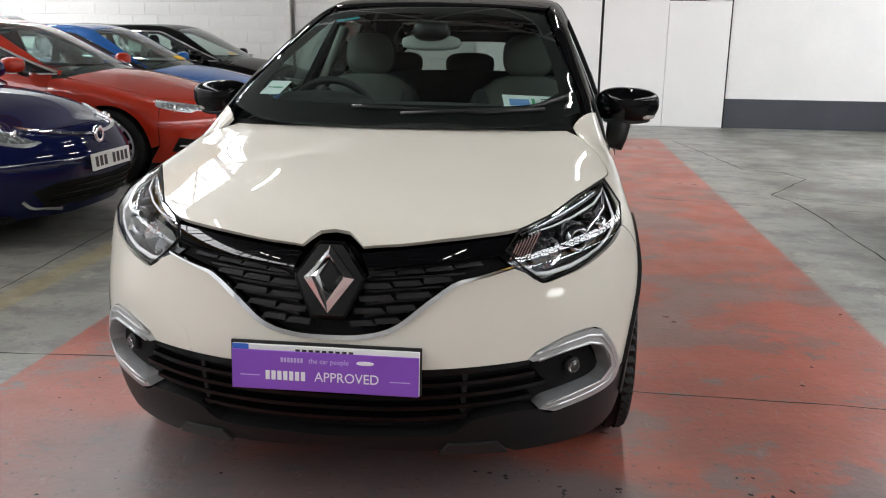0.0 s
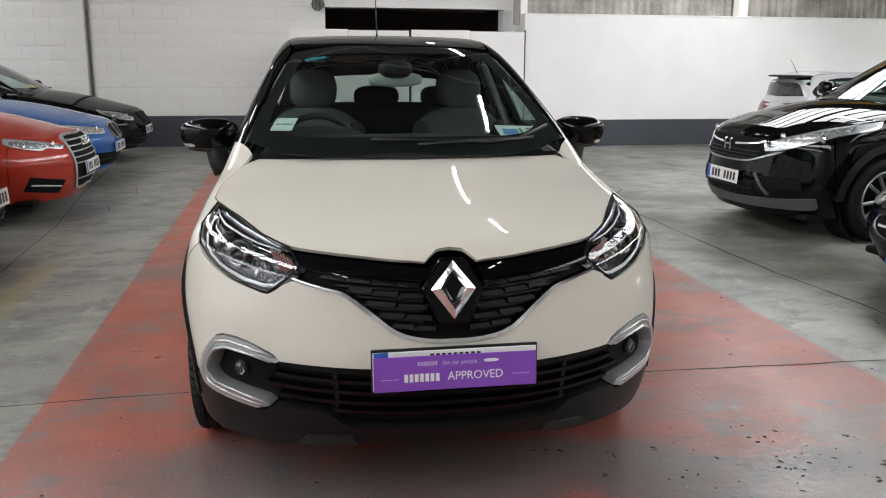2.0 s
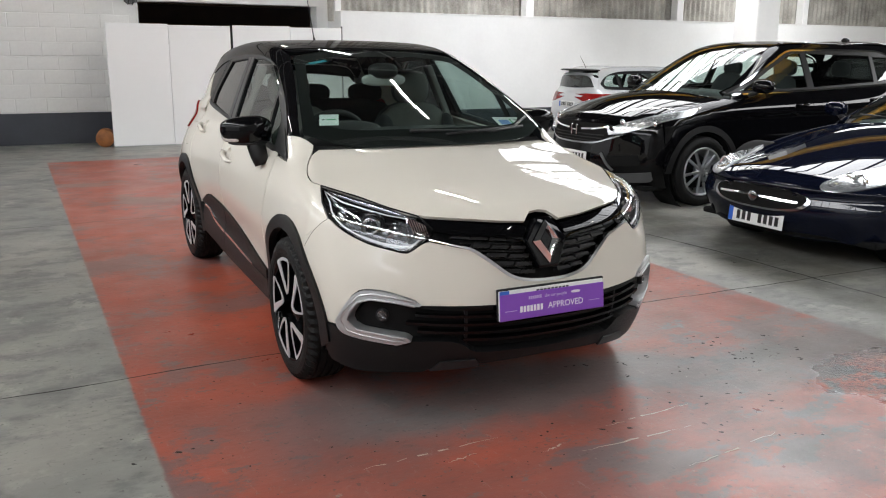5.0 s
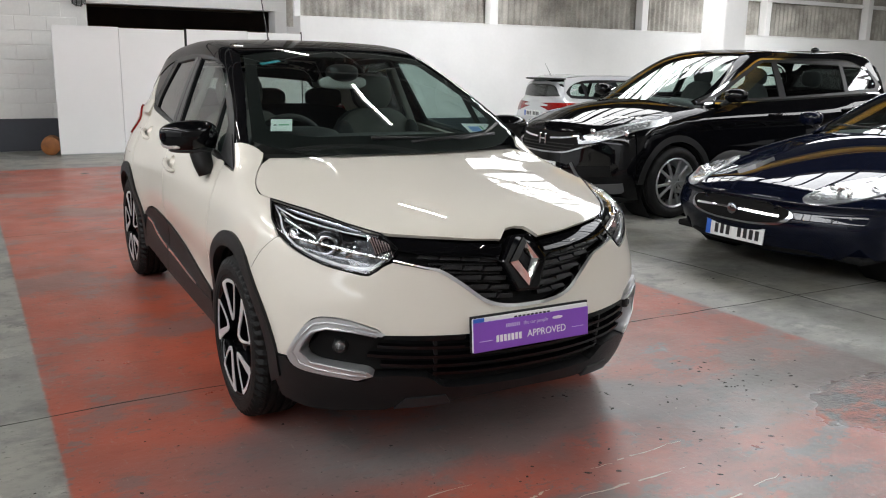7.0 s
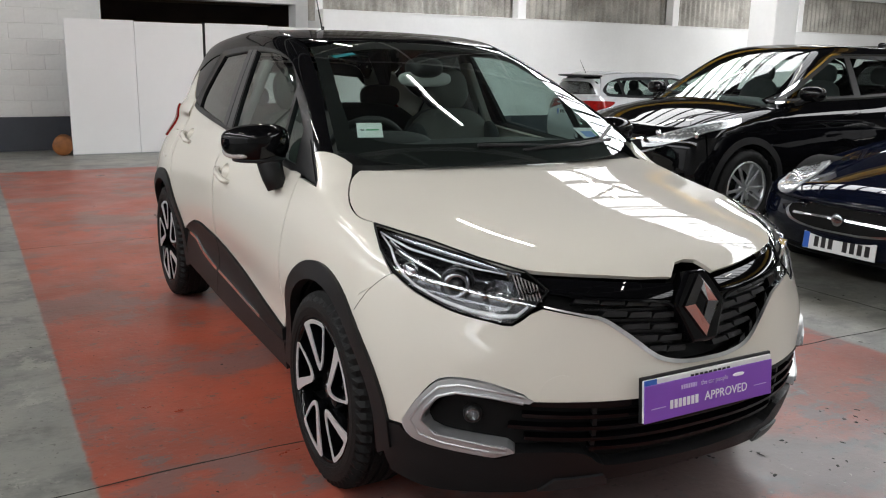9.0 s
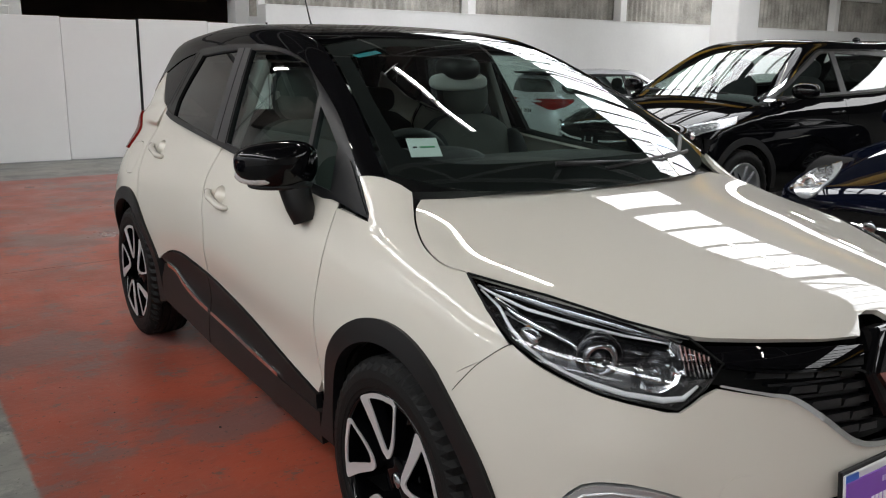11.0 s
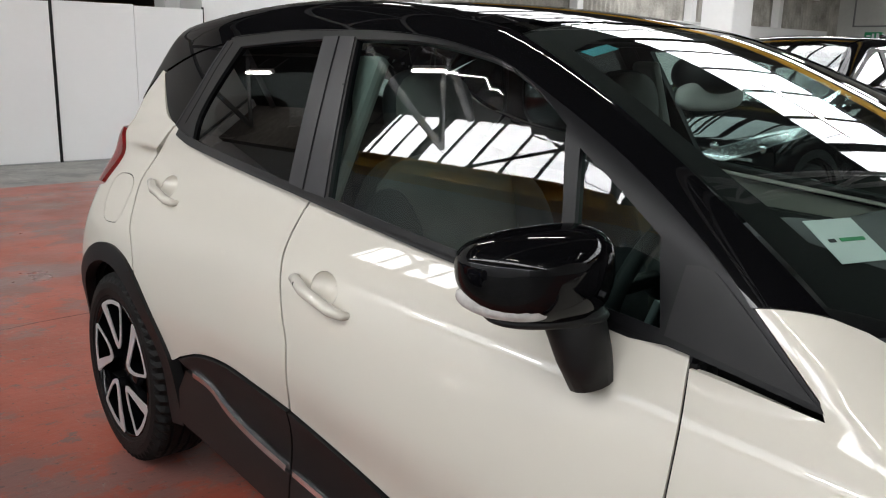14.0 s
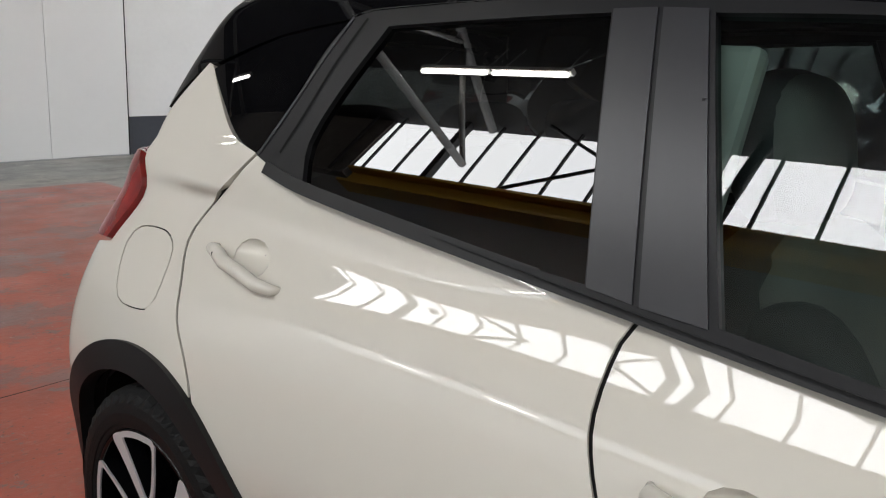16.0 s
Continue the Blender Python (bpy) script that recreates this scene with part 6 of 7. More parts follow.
        part("wiper_blade", mesh_of("wiper_blade", *tube([(a * 1.0 - .02, b + .012, c + .004) for a, b, c in pts[:3]], .006, 6)), RUBBER, wip)

    # plate cover with its printing
    plate = new("plate_cover")
    plate.parent = car
    part("plate_board", box(.52, .008, .118, (0, 0, 0), .003), PLATE_WHITE, plate)
    part("plate_edge", box(.53, .010, .126, (0, .006, .004), .003), BLACK_PLASTIC, plate)
    part("cover_board", box(.518, .005, .104, (0, -.007, -.007), .002), PURPLE, plate, "purple printed cover")
    part("blue_tab", box(.045, .003, .018, (-.235, -.0055, .050)), PLATE_BLUE, plate)
    part("wording", lettering("APPROVED", .036, pose(.062, -.0102, -.020, 90, 0, 0)), WHITE_PRINT, plate, "white wording")
    part("wording", lettering("the car people", .019, pose(.012, -.0102, .022, 90, 0, 0)), PALE_PRINT, plate, "small pale wording")
    for k in range(7):
        part("name_bar", box(.0115, .0012, .024, (-.158 + .0165 * k, -.0100, -.020)), WHITE_PRINT, plate)
    for k in range(7):
        part("name_bar", box(.0065, .0012, .012, (-.118 + .0092 * k, -.0100, .022)), PALE_PRINT, plate)
    for k in range(9):
        part("hidden_wording", box(.012, .0012, .006, (-.075 + .0185 * k, -.0060, .0475)), PLATE_INK, plate)
    for x in (-.208, .208):
        part("rule_line", box(.055, .0012, .0022, (x, -.0100, -.022)), PALE_PRINT, plate)
    part("car_mark", mesh_of("car_mark", *ball(.024, .0012, .0055, (.112, -.0100, .023), 2.4)), WHITE_PRINT, plate)
    plate.matrix_basis = pose(-.002, .004, .494, -5, 0, 0) @ Matrix.Diagonal((.965, 1, 1.02, 1))

    # cabin
    for x in (-.36, .36):
        seat(car, x, 1.98)
    bench = new("rear_bench")
    bench.parent = car
    part("cushion", mesh_of("cushion", *ball(.60, .25, .09, (0, 2.95, .56), 4)), SEAT_DARK, bench)
    part("backrest", mesh_of("backrest", *ball(.60, .08, .32, (0, 3.25, .82), 4, turn=(-14, 0, 0))), SEAT_DARK, bench)
    for x in (-.36, 0, .36):
        part("headrest", mesh_of("headrest", *ball(.12, .05, .07, (x, 3.34, 1.17), 3)), SEAT_DARK, bench)
    dash = new("dashboard")
    dash.parent = car
    v, f = ball(.63, .24, .15, (0, 1.34, .935), 3.2, 40, 18)
    part("dash_top", mesh_of("dash_top", v, f), DASH, dash)
    part("instrument_hood", mesh_of("instrument_hood", *ball(.19, .10, .055, (-.36, 1.42, 1.065), 2.6)), DASH, dash)
    part("screen_unit", box(.20, .03, .13, (0, 1.52, .98), .012, (-20, 0, 0)), GLOSS_BLACK, dash)
    wheel = new("steering_wheel")
    wheel.parent = car
    part("wheel_rim", mesh_of("wheel_rim", *revolve([(.185 + .016 * math.cos(a), .016 * math.sin(a)) for a in [math.pi * k / 5 for k in range(10)]], 40, "y", True)), DASH, wheel)
    part("wheel_boss", mesh_of("wheel_boss", *ball(.075, .035, .06, (0, .01, 0), 2.5)), DASH, wheel)
    for a in (0, 180, 270):
        part("wheel_spoke", box(.12, .02, .035, (.12 * math.cos(radians(a)), .005, .12 * math.sin(radians(a))), .006, (0, -a, 0)), SATIN_SILVER if a == 270 else DASH, wheel)
    wheel.matrix_basis = pose(-.36, 1.62, .985, 22, 0, 0)
    mirror = new("rear_view_mirror")
    mirror.parent = car
    part("mirror_body", mesh_of("mirror_body", *ball(.12, .022, .034, (0, 1.83, 1.312), 3)), material("pale_mirror_back", (.45, .45, .43), .5, vary=.1), mirror)
    part("sensor_pod", mesh_of("sensor_pod", *ball(.075, .08, .045, (0, 1.84, 1.362), 2.6)), BLACK_PLASTIC, mirror)
    for s in (-1, 1):
        part("door_lining", slab(min(s * .67, s * .63), max(s * .67, s * .63), 1.35, 3.2, .35, .95, .015), DASH, car, "dark door lining")
        part("belt_webbing", slab(min(s * .575, s * .60), max(s * .575, s * .60), 2.42, 2.425, .6, 1.32), SEAT_DARK, car)
        part("pillar_lining", box(.04, .10, .40, (s * .575, 2.44, 1.20), .015, (0, s * -24, 0)), material("pale_lining", (.34, .33, .31), .8, vary=.1) if s < 0 else bpy.data.materials["pale_lining"], car)
    part("cabin_floor", slab(-.68, .68, 1.2, 3.85, .33, .36), DASH, car)
    part("parcel_shelf", slab(-.56, .56, 3.36, 3.72, .99, 1.01), SEAT_DARK, car)
    part("bulkhead", slab(-.68, .68, 1.15, 1.2, .3, .96), INNER_BLACK, car)

    # papers behind the screen
    def on_screen(x, y, w, h, mat, name, label, turn=0, lay=0):
        z = float(cast(C, np.array([(x, y, 1.9)]), np.array([(0, 0, -1.)]), 1.2)[0][2])
        n = normal(C, np.array([(x, y, z)]))[0]
        q = Vector((0, 0, 1)).rotation_difference(Vector(n)).to_matrix().to_4x4()
        at = Matrix.Translation(Vector((x, y, z)) + Vector(n) * (.003 + lay)) @ q @ pose(0, 0, 0, 0, 0, turn)
        bm = box(w, h, .0012)
        bmesh.ops.transform(bm, matrix=at, verts=bm.verts)
        return part(name, bm, mat, car, label), at
    on_screen(-.502, 1.243, .093, .096, PAPER, "screen_sticker", "white square service sticker", -20, -.009)
    for k in range(2):
        on_screen(-.502 + .036 * (k - .72), 1.243 - .013 * (k - .72), .012 + .034 * k, .007, GREEN_INK if k else PLATE_INK, "sticker_print", "", -20, -.0076)
    on_screen(-.352, 1.855, .10, .030, TEAL, "screen_tag", "teal tag at the top of the screen", 12, -.009)
    card, at = on_screen(.490, 1.180, .25, .095, PAPER, "dash_card", "white printed card behind the screen", 15.5, -.016)
    for name, w, h, u, v, mat in [("print_block", .075, .042, -.065, 0, BLUE_INK), ("print_block", .012, .055, -.012, 0, GREEN_INK)] + [("print_line", .085, .004, .060, .026 - .015 * k, PLATE_INK) for k in range(4)]:
        bm = box(w, h, .0008, (u, v, .0014))
        bmesh.ops.transform(bm, matrix=at, verts=bm.verts)
        part(name, bm, mat, card)

    for x, y in ((-.752, .866), (.752, .866), (-.708, 3.462), (.708, 3.462)):
        twisted_wheel(car, x, y, -1 if x < 0 else 1)
    settle(car)
    return car


hatchback()


# ---- parked cars
def alloy_wheel(car, x, y, side, radius, wide, spokes=10, mat=None):
    """A silver wheel with straight double spokes on its tyre."""
    mat = mat or ALLOY
    wheel = new("wheel")
    wheel.parent = car
    part("tyre", mesh_of("tyre", *tyre_mesh(radius, wide, 56)), RUBBER, wheel)
    r = radius * .66
    v, f = revolve([(r * 1.06, -wide * .42), (r * 1.04, -wide * .47), (r, -wide * .46), (r * .96, -wide * .34), (r * .93, .06), (0, .07)], 48)
    part("rim", mesh_of("rim", v, f), mat, wheel)
    part("hub", mesh_of("hub", *revolve([(0, -wide * .36), (.03, -wide * .36), (.06, -wide * .32), (.065, -.02), (0, -.02)], 24)), mat, wheel)
    for k in range(spokes):
        a = 2 * math.pi * (k // 2 * 2 + (.5 if k % 2 == 0 else 1.3)) / spokes
        m = Matrix.Rotation(a, 4, "X") @ pose(-wide * .34, 0, r * .52)
        bm = box(.022, .026, r * .92, (0, 0, 0), .006)
        bmesh.ops.transform(bm, matrix=m, verts=bm.verts)
        part("spoke", bm, mat, wheel)
    part("brake_disc", mesh_of("brake_disc", *revolve([(.0, .03), (r * .72, .03), (r * .72, .05), (.0, .05)], 32)), INNER_BLACK, wheel)
    wheel.matrix_basis = pose(x, y, radius, 0, 0, 0 if side < 0 else 180)
    return wheel


def number_plate(car, at, blue=True, wide=.52):
    p = new("number_plate")
    p.parent = car
    part("plate_board", box(wide, .008, .112, (0, 0, 0), .003), PLATE_WHITE, p)
    if blue:
        part("blue_tab", box(.042, .002, .106, (-wide / 2 + .024, -.0045, 0)), PLATE_BLUE, p)
    n = 8
    x0 = -wide / 2 + (.075 if blue else .035)
    for k in range(n):
        w = (wide / 2 - .03 - x0) / n
        if k == 3:
            continue
        part("plate_bar", box(w * .62, .002, .068, (x0 + (k + .5) * w, -.0046, 0)), PLATE_INK, p)
    p.matrix_basis = at
    return p


def parked_car(name, label, paint, L, W, H, base, over, hf, hc, cowl, top_y, belt, r, at, lamp, grille=None, low=None, nose_c=(.62, 2.7), blue=True, roof_end=None, front_mat=None, plate_z=.45, mirror_mat=None, rails=False, chrome_line=False, trim=None, spokes=10, kind="hatch", tail_lamp=None, wheel_mat=None, details=None, tumble_b=.12, plate=True):
    """A parked car from its main measures: length, width, height, wheelbase, front overhang, bonnet front and rear height, screen foot and head, belt line (front, rear), wheel radius."""
    car = tagged(new(name), label, "car", "parked cars")
    h, bf, br = W / 2, belt[0], belt[1]
    bz = spl([(0, bf - .03), (cowl + .2, bf), ((cowl + L) / 2, (bf + br) / 2), (L, br + .03)])
    roof_end = roof_end or L - .35
    fm = Form(
        L, half_width=[(0, h - .09), (.35, h - .035), (.8, h - .012), (L / 2, h - .03), (L - .8, h - .012), (L - .3, h - .05), (L, h - .13)],
        tumble=[(.15, .06), (.35, .025), (.58, .0), (.70, .008), (bf - .10, .045), (bf, .085), (bf + .15, .15)],
        nose=[(.15, .14), (.28, .05), (.42, .0), (.56, .012), (hf - .10, .05), (hf, .10), (hf + .12, .26)], nose_curve=nose_c,
        bonnet=[(-.3, hf - .22), (.10, hf), (.3, hf + .055), (cowl * .6, (hf + .055) * .42 + hc * .58), (cowl, hc), (cowl + .5, hc + .015), (L * .7, br - .01), (L + .2, br)],
        bonnet_fall=[(0, .12), (.4, .09), (cowl, .07), (cowl + .6, .03), (L, .03)],
        tail=[(.15, L - .14), (.3, L - .03), (.5, L), (.8, L - .04), (br, L - .12), (H - .15, roof_end + .16), (H, roof_end)],
        screen=[(cowl - .3, hc - .13), (cowl - .02, hc), (cowl * .45 + top_y * .55, hc + (H - .06 - hc) * .60), (top_y, H - .055), (top_y + .45, H), ((top_y + roof_end) / 2 + .3, H), (roof_end, H - .08), (L, H - .3)],
        glass_half=[(z, h - tumble_b - .44 * (z - bf) - .12 * (z - bf)**2) for z in (.6, .9, 1.2, 1.5, 1.8)],
        cabin_taper=[(.8, .0), (L * .6, .0), (L - .8, .03), (L, .10)], sill=(bf - .06, (br - bf) / L), tail_curve=.3)
    B, C, Wf = fm.body, fm.cabin, fm.whole

    def on_top(x, y, field=B):
        return tuple(cast(field, np.array([(x, y, 2.)]), np.array([(0, 0, -1.)]), 1.9)[0])

    def on_side(y, z, field=Wf):
        return tuple(cast(field, np.array([(-1.25, y, z)], float), np.array([(1., 0, 0)]), 1.25)[0])

    fy, ry, ar = over, over + base, r + .055
    edge = [(-(h - .20), .52), (-(h - .165), .75), (-(h - .15), cowl * .85), (-(h - .165), cowl + .10)]
    nose_line = [(x, .155 + nose_c[0] * .95 * abs(x)**nose_c[1]) for x in (0, -.2, -.4, -.55)]
    bonnet = [(0, cowl - .02), (-.4, cowl + .02), (edge[3][0] + .03, edge[3][1], "c"), edge[2], edge[1], (*edge[0], "c")] + [p for p in reversed(nose_line)]
    laid("bonnet", sheet(B, "top", both(bonnet), .035), paint, car)
    y0 = .46
    wing_in = [on_top(x - .006, y) for x, y in edge]
    side_top = on_side(y0, wing_in[0][2] - .055, B)
    bumper = [on_top(0, .149)] + [on_top(x, y - .006) for x, y in nose_line[1:]] + [(*on_top(edge[0][0] - .004, edge[0][1] - .008), "c"), (*side_top, "c"), on_side(y0, .55, B), (*on_side(y0, .36, B), "c")]
    bumper = [p for p in bumper if np.isfinite(np.array(p[:3], float)).all()]
    bumper += [(-(h - .08), .20, "c"), (-.4, .18), (0, .18)]
    laid("front_bumper", sheet(B, "cyl", both(bumper), .032), front_mat or paint, car)
    d1 = cowl + .22
    d2, d3 = (d1 + ry - ar * .2) / 2 + .05, ry - .02
    wing = [(*wing_in[0], "c"), wing_in[1], wing_in[2], (*wing_in[3], "c"), (*on_top(edge[3][0] - .06, cowl + .20, Wf), "c"), (*on_side(d1 - .004, float(bz(d1)) - .005), "c"), on_side(d1 - .004, .8), on_side(d1 - .004, .62), (*on_side(d1 - .004, .30), "c")]
    wing += [(*on_side(fy + ar * .98, .28), "c")] + [(-h, a, b) for a, b in arc(fy, r, ar, 8, 172, 16)] + [(*on_side(y0 + .004, .36), "c"), on_side(y0 + .004, .55), (*side_top, "c")]
    wing = [p for p in wing if np.isfinite(np.array(p[:3], float)).all()]
    pair("front_wing", paint, car, "", Wf, "slant", wing, step=.035)
    bl = lambda y: (y, float(bz(y)) - .006)
    pair("front_door", paint, car, "", Wf, "side", [(*bl(d1), "c"), bl((d1 + d2) / 2), (*bl(d2), "c"), (d2, .30, "c"), (d1, .30, "c")], step=.035)
    pair("rear_door", paint, car, "", Wf, "side", [(*bl(d2 + .005), "c"), bl((d2 + d3) / 2), (*bl(d3), "c"), (d3 + .02, .8), (d3 - .02, r + ar + .02, "c")] + arc(ry, r, ar, 92, 168, 8) + [(ry - ar - .02, .30, "c"), (d2 + .005, .30, "c")], step=.035)
    pair("rear_quarter", paint, car, "", Wf, "side", [(*bl(d3 + .005), "c"), bl((d3 + L) / 2), (L - .30, float(bz(L)) - .01), (L - .14, .8), (L - .10, .5), (L - .16, .3, "c"), (ry + ar + .01, .3, "c")] + arc(ry, r, ar, 5, 91, 10) + [(d3 - .015, r + ar + .02, "c"), (d3 + .025, .8)], step=.035)
    pair("sill", BLACK_PLASTIC, car, "", B, "side", [(fy + ar, .295, "c"), (ry - ar, .295, "c"), (ry - ar, .19, "c"), (fy + ar, .19, "c")], step=.05, proud=.004, lip=.05)
    if trim:
        for cy in (fy, ry):
            pair("arch_trim", trim, car, "dark wheel arch trim", B, "side", [(*p, "c") if i in (0, 20) else p for i, p in enumerate(arc(cy, r, ar + .05, 0, 180, 20))] + [(*p, "c") if i in (0, 20) else p for i, p in enumerate(arc(cy, r, ar - .01, 180, 0, 20))], step=.025, proud=.008, lip=.03)
    for flip in (False, True):
        s = 1 if flip else -1
        laid("inner_shell", sheet(B, "side", [(.5, .30), (.5, .66), (.9, .78), (d1, .82), (L - .5, .9), (L - .3, .6), (L - .3, .3)], .09, -.06, 0, flip=flip, holes=[arc(fy, r, ar - .02, 0, 340, 17), arc(ry, r, ar - .02, 0, 340, 17)]), INNER_BLACK, car)
        for cy in (fy, ry):
            v, f = revolve([(ar + .002, 0.0), (ar + .002, -.30), (0, -.30)], 32)
            part("wheel_well", mesh_of("wheel_well", [(s * (h - .06 + w), cy + a, r + b) for w, a, b in v], f), INNER_BLACK, car)
    part("underbody", slab(-h + .12, h - .12, .3, L - .2, .17, .22, .02), INNER_BLACK, car)

    # glasshouse: one dark frame a side, with its panes
    g0, g1 = cowl + .30, roof_end - .12
    zt = lambda y: float(fm.screen(y)) - .095 - .02 * abs(y - top_y - .8)
    front_top = [(g0 + (top_y + .25 - g0) * q, float(bz(g0)) + .03 + (zt(top_y + .25) - float(bz(g0)) - .03) * (q**.88)) for q in (.25, .5, .75)]
    dlo = [(g0 - .12, float(bz(g0)) + .002, "c"), (d2, float(bz(d2)) + .002), (g1 + .02, float(bz(g1)) + .004, "c"), (g1 + .10, float(bz(g1)) + .10), (g1 - .08, zt(g1) - .03), (g1 - .45, zt(g1 - .45)), (d2, zt(d2)), (top_y + .25, zt(top_y + .25))] + front_top[::-1]
    inset = .028
    mid = d2 + .02
    ft = [(a + .03, b - .035) for a, b in front_top]
    pane_a = [(g0 + .02, float(bz(g0)) + .03, "c"), (mid - .05, float(bz(mid)) + .03, "c"), (mid - .02, zt(mid) - inset, "c"), (top_y + .3, zt(top_y + .3) - inset)] + ft[::-1]
    pane_b = [(mid + .05, float(bz(mid)) + .03, "c"), (d3 - .02, float(bz(d3)) + .035, "c"), (d3 + .02, zt(d3 + .02) - inset - .02, "c"), (mid + .06, zt(mid) - inset, "c")]
    pane_c = [(d3 + .05, float(bz(d3)) + .045, "c"), (g1 - .02, float(bz(g1)) + .05), (g1 + .02, float(bz(g1)) + .11), (g1 - .10, zt(g1 - .10) - .06), (d3 + .08, zt(d3 + .08) - inset - .03, "c")]
    panes = [pane_a, pane_b] + ([pane_c] if g1 - d3 > .28 else [])
    for flip in (False, True):
        laid("window_frame", sheet(C, "side", dlo, .035, .002, .015, holes=panes, flip=flip), FRAME_BLACK, car, "satin black window frame")
        for q, pn in enumerate(panes):
            laid("side_window", sheet(C, "side", pn, .06, -.006, 0, flip=flip), CLEAR if q == 0 or kind != "privacy" else PRIVACY, car)
        if chrome_line:
            laid("window_line", sheet(Wf, "side", ribbon([(g0 - .12 + (g1 + .1 - g0) * q, float(bz(g0 + (g1 - g0) * q)) - .004) for q in (0, .2, .4, .6, .8, 1)], .016), .03, .006, .01, flip=flip), CHROME, car, "chrome window line")
            laid("window_line", sheet(C, "side", ribbon([(g0 - .10, float(bz(g0)) + .012)] + front_top + [(top_y + .25, zt(top_y + .25)), (d2, zt(d2)), (g1 - .45, zt(g1 - .45)), (g1 - .08, zt(g1) - .03)], .016), .03, .006, .01, flip=flip), CHROME, car)
        up = lambda y, x: tuple(cast(C, np.array([(x, y, 2.)]), np.array([(0, 0, -1.)]), 1.6)[0])
        xr, xs = -(h - .40), lambda q: -(h - .20 - .14 * q)
        rail = [p[:2] if not isinstance(p[-1], str) else p for p in dlo[4:]][::-1]
        low_line = [on_side(g0 - .12, float(bz(g0)) + .02, C)] + [on_side(a - .002, b + .004, C) for a, b in front_top] + [on_side(y, zt(y) + .004, C) for y in (top_y + .25, d2, g1 - .45)] + [on_side(g1 - .06, zt(g1) - .024, C), (*on_side(g1 + .105, float(bz(g1)) + .10, C), "c"), (*on_side(g1 + .03, float(bz(g1)) + .0, Wf), "c"), (*on_side(min(roof_end + .14, L - .3), float(bz(g1)) + .0, Wf), "c")]
        high = [(*up(roof_end - .06, xr + .02), "c"), up((roof_end + top_y) / 2, xr), (*up(top_y + .06, xr), "c"), up((cowl + top_y) / 2 + .12, (xr + -(h - .17)) / 2), (*up(cowl + .16, -(h - .185)), "c")]
        rail3 = [p for p in low_line + high if np.isfinite(np.array(p[:3], float)).all()]
        laid("roof_side", sheet(C, "slant", [(*rail3[0], "c")] + rail3[1:], .035, .001, .012, flip=flip), paint, car)
    laid("roof", sheet(C, "top", both([(0, top_y + .03), (xr * .5, top_y + .045), (xr + .004, top_y + .066, "c"), (xr + .004, (roof_end + top_y) / 2), (xr + .024, roof_end - .06, "c"), (0, roof_end - .02)]), .05, 0, .015), paint, car)
    laid("windscreen", sheet(C, "top", both([(0, cowl - .06), (-.4, cowl - .02), (-(h - .19), cowl + .16, "c"), ((xr - (h - .17)) / 2 + .012, (cowl + top_y) / 2 + .12), (xr + .008, top_y + .058, "c"), (xr * .5, top_y + .04), (0, top_y + .025)]), .05, -.002, .004), CLEAR, car, "windscreen reflecting the roof")
    laid("rear_panel", sheet(Wf, "rear", both([(0, H - .12), (-(h - .42), H - .14, "c"), (-(h - .16), br), (-(h - .12), .5), (-(h - .2), .25, "c"), (0, .25)]), .05, 0, .012, holes=[both([(0, H - .18), (-(h - .46), H - .20), (-(h - .30), br + .04, "c"), (0, br + .02)])]), paint, car)
    laid("rear_window", sheet(C, "rear", both([(0, H - .18), (-(h - .46), H - .20), (-(h - .30), br + .04, "c"), (0, br + .02)]), .06, -.004, 0), PRIVACY, car)
    if rails:
        for s in (-1, 1):
            x = h - .36
            part("roof_rail", mesh_of("roof_rail", *tube([(s * x, top_y + .35, H - .045), (s * x, top_y + .45, H + .0), (s * x, roof_end - .5, H - .0), (s * x, roof_end - .4, H - .05)], .016)), SATIN_SILVER, car, "silver roof rail")

    # lamps, grille, mirrors, plate
    for flip in (False, True):
        s = 1 if flip else -1
        head = new("headlamp")
        head.parent = car
        laid("housing", sheet(B, "cyl", lamp, .02, .003, .02, flip=flip), LAMP_INSIDE, head, "chromed lamp inside")
        laid("lens", sheet(B, "cyl", lamp, .03, .014, .012, flip=flip), LENS, head, "clear lamp lens")
        flat_lamp = [(p[0], p[-2] if isinstance(p[-1], str) else p[-1]) for p in lamp]
        mx, mz = (sum(q) / len(lamp) for q in zip(*flat_lamp))
        laid("lamp_bezel", sheet(B, "cyl", lamp, .016, .009, .006, flip=flip, holes=[[(mx + (a - mx) * .90, mz + (b - mz) * .72) for a, b in flat_lamp]]), SATIN_SILVER, head, "bright lamp bezel")
        cx, cz = sum(p[0] for p in lamp) / len(lamp), sum(p[-1] if not isinstance(p[-1], str) else p[-2] for p in lamp) / len(lamp)
        for k in (-.25, .28):
            wd = max(p[0] for p in lamp) - min(p[0] for p in lamp)
            hit = cast(B, np.array([(cx + k * wd, -.4, cz)]), np.array([(0, 1., 0)]), 1.9)[0]
            if np.isfinite(hit).all():
                part("lamp_bowl", mesh_of("lamp_bowl", *ball(.038, .012, .036, (-s * hit[0] if flip else hit[0], hit[1] - .002, hit[2]), 2.0, 20, 10, (0, 0, 0))), CHROME, head)
        mir = new("door_mirror")
        mir.parent = car
        part("mirror_cap", mesh_of("mirror_cap", *ball(.115, .075, .068, (0, 0, 0), 2.6, 24, 14)), mirror_mat or paint, mir)
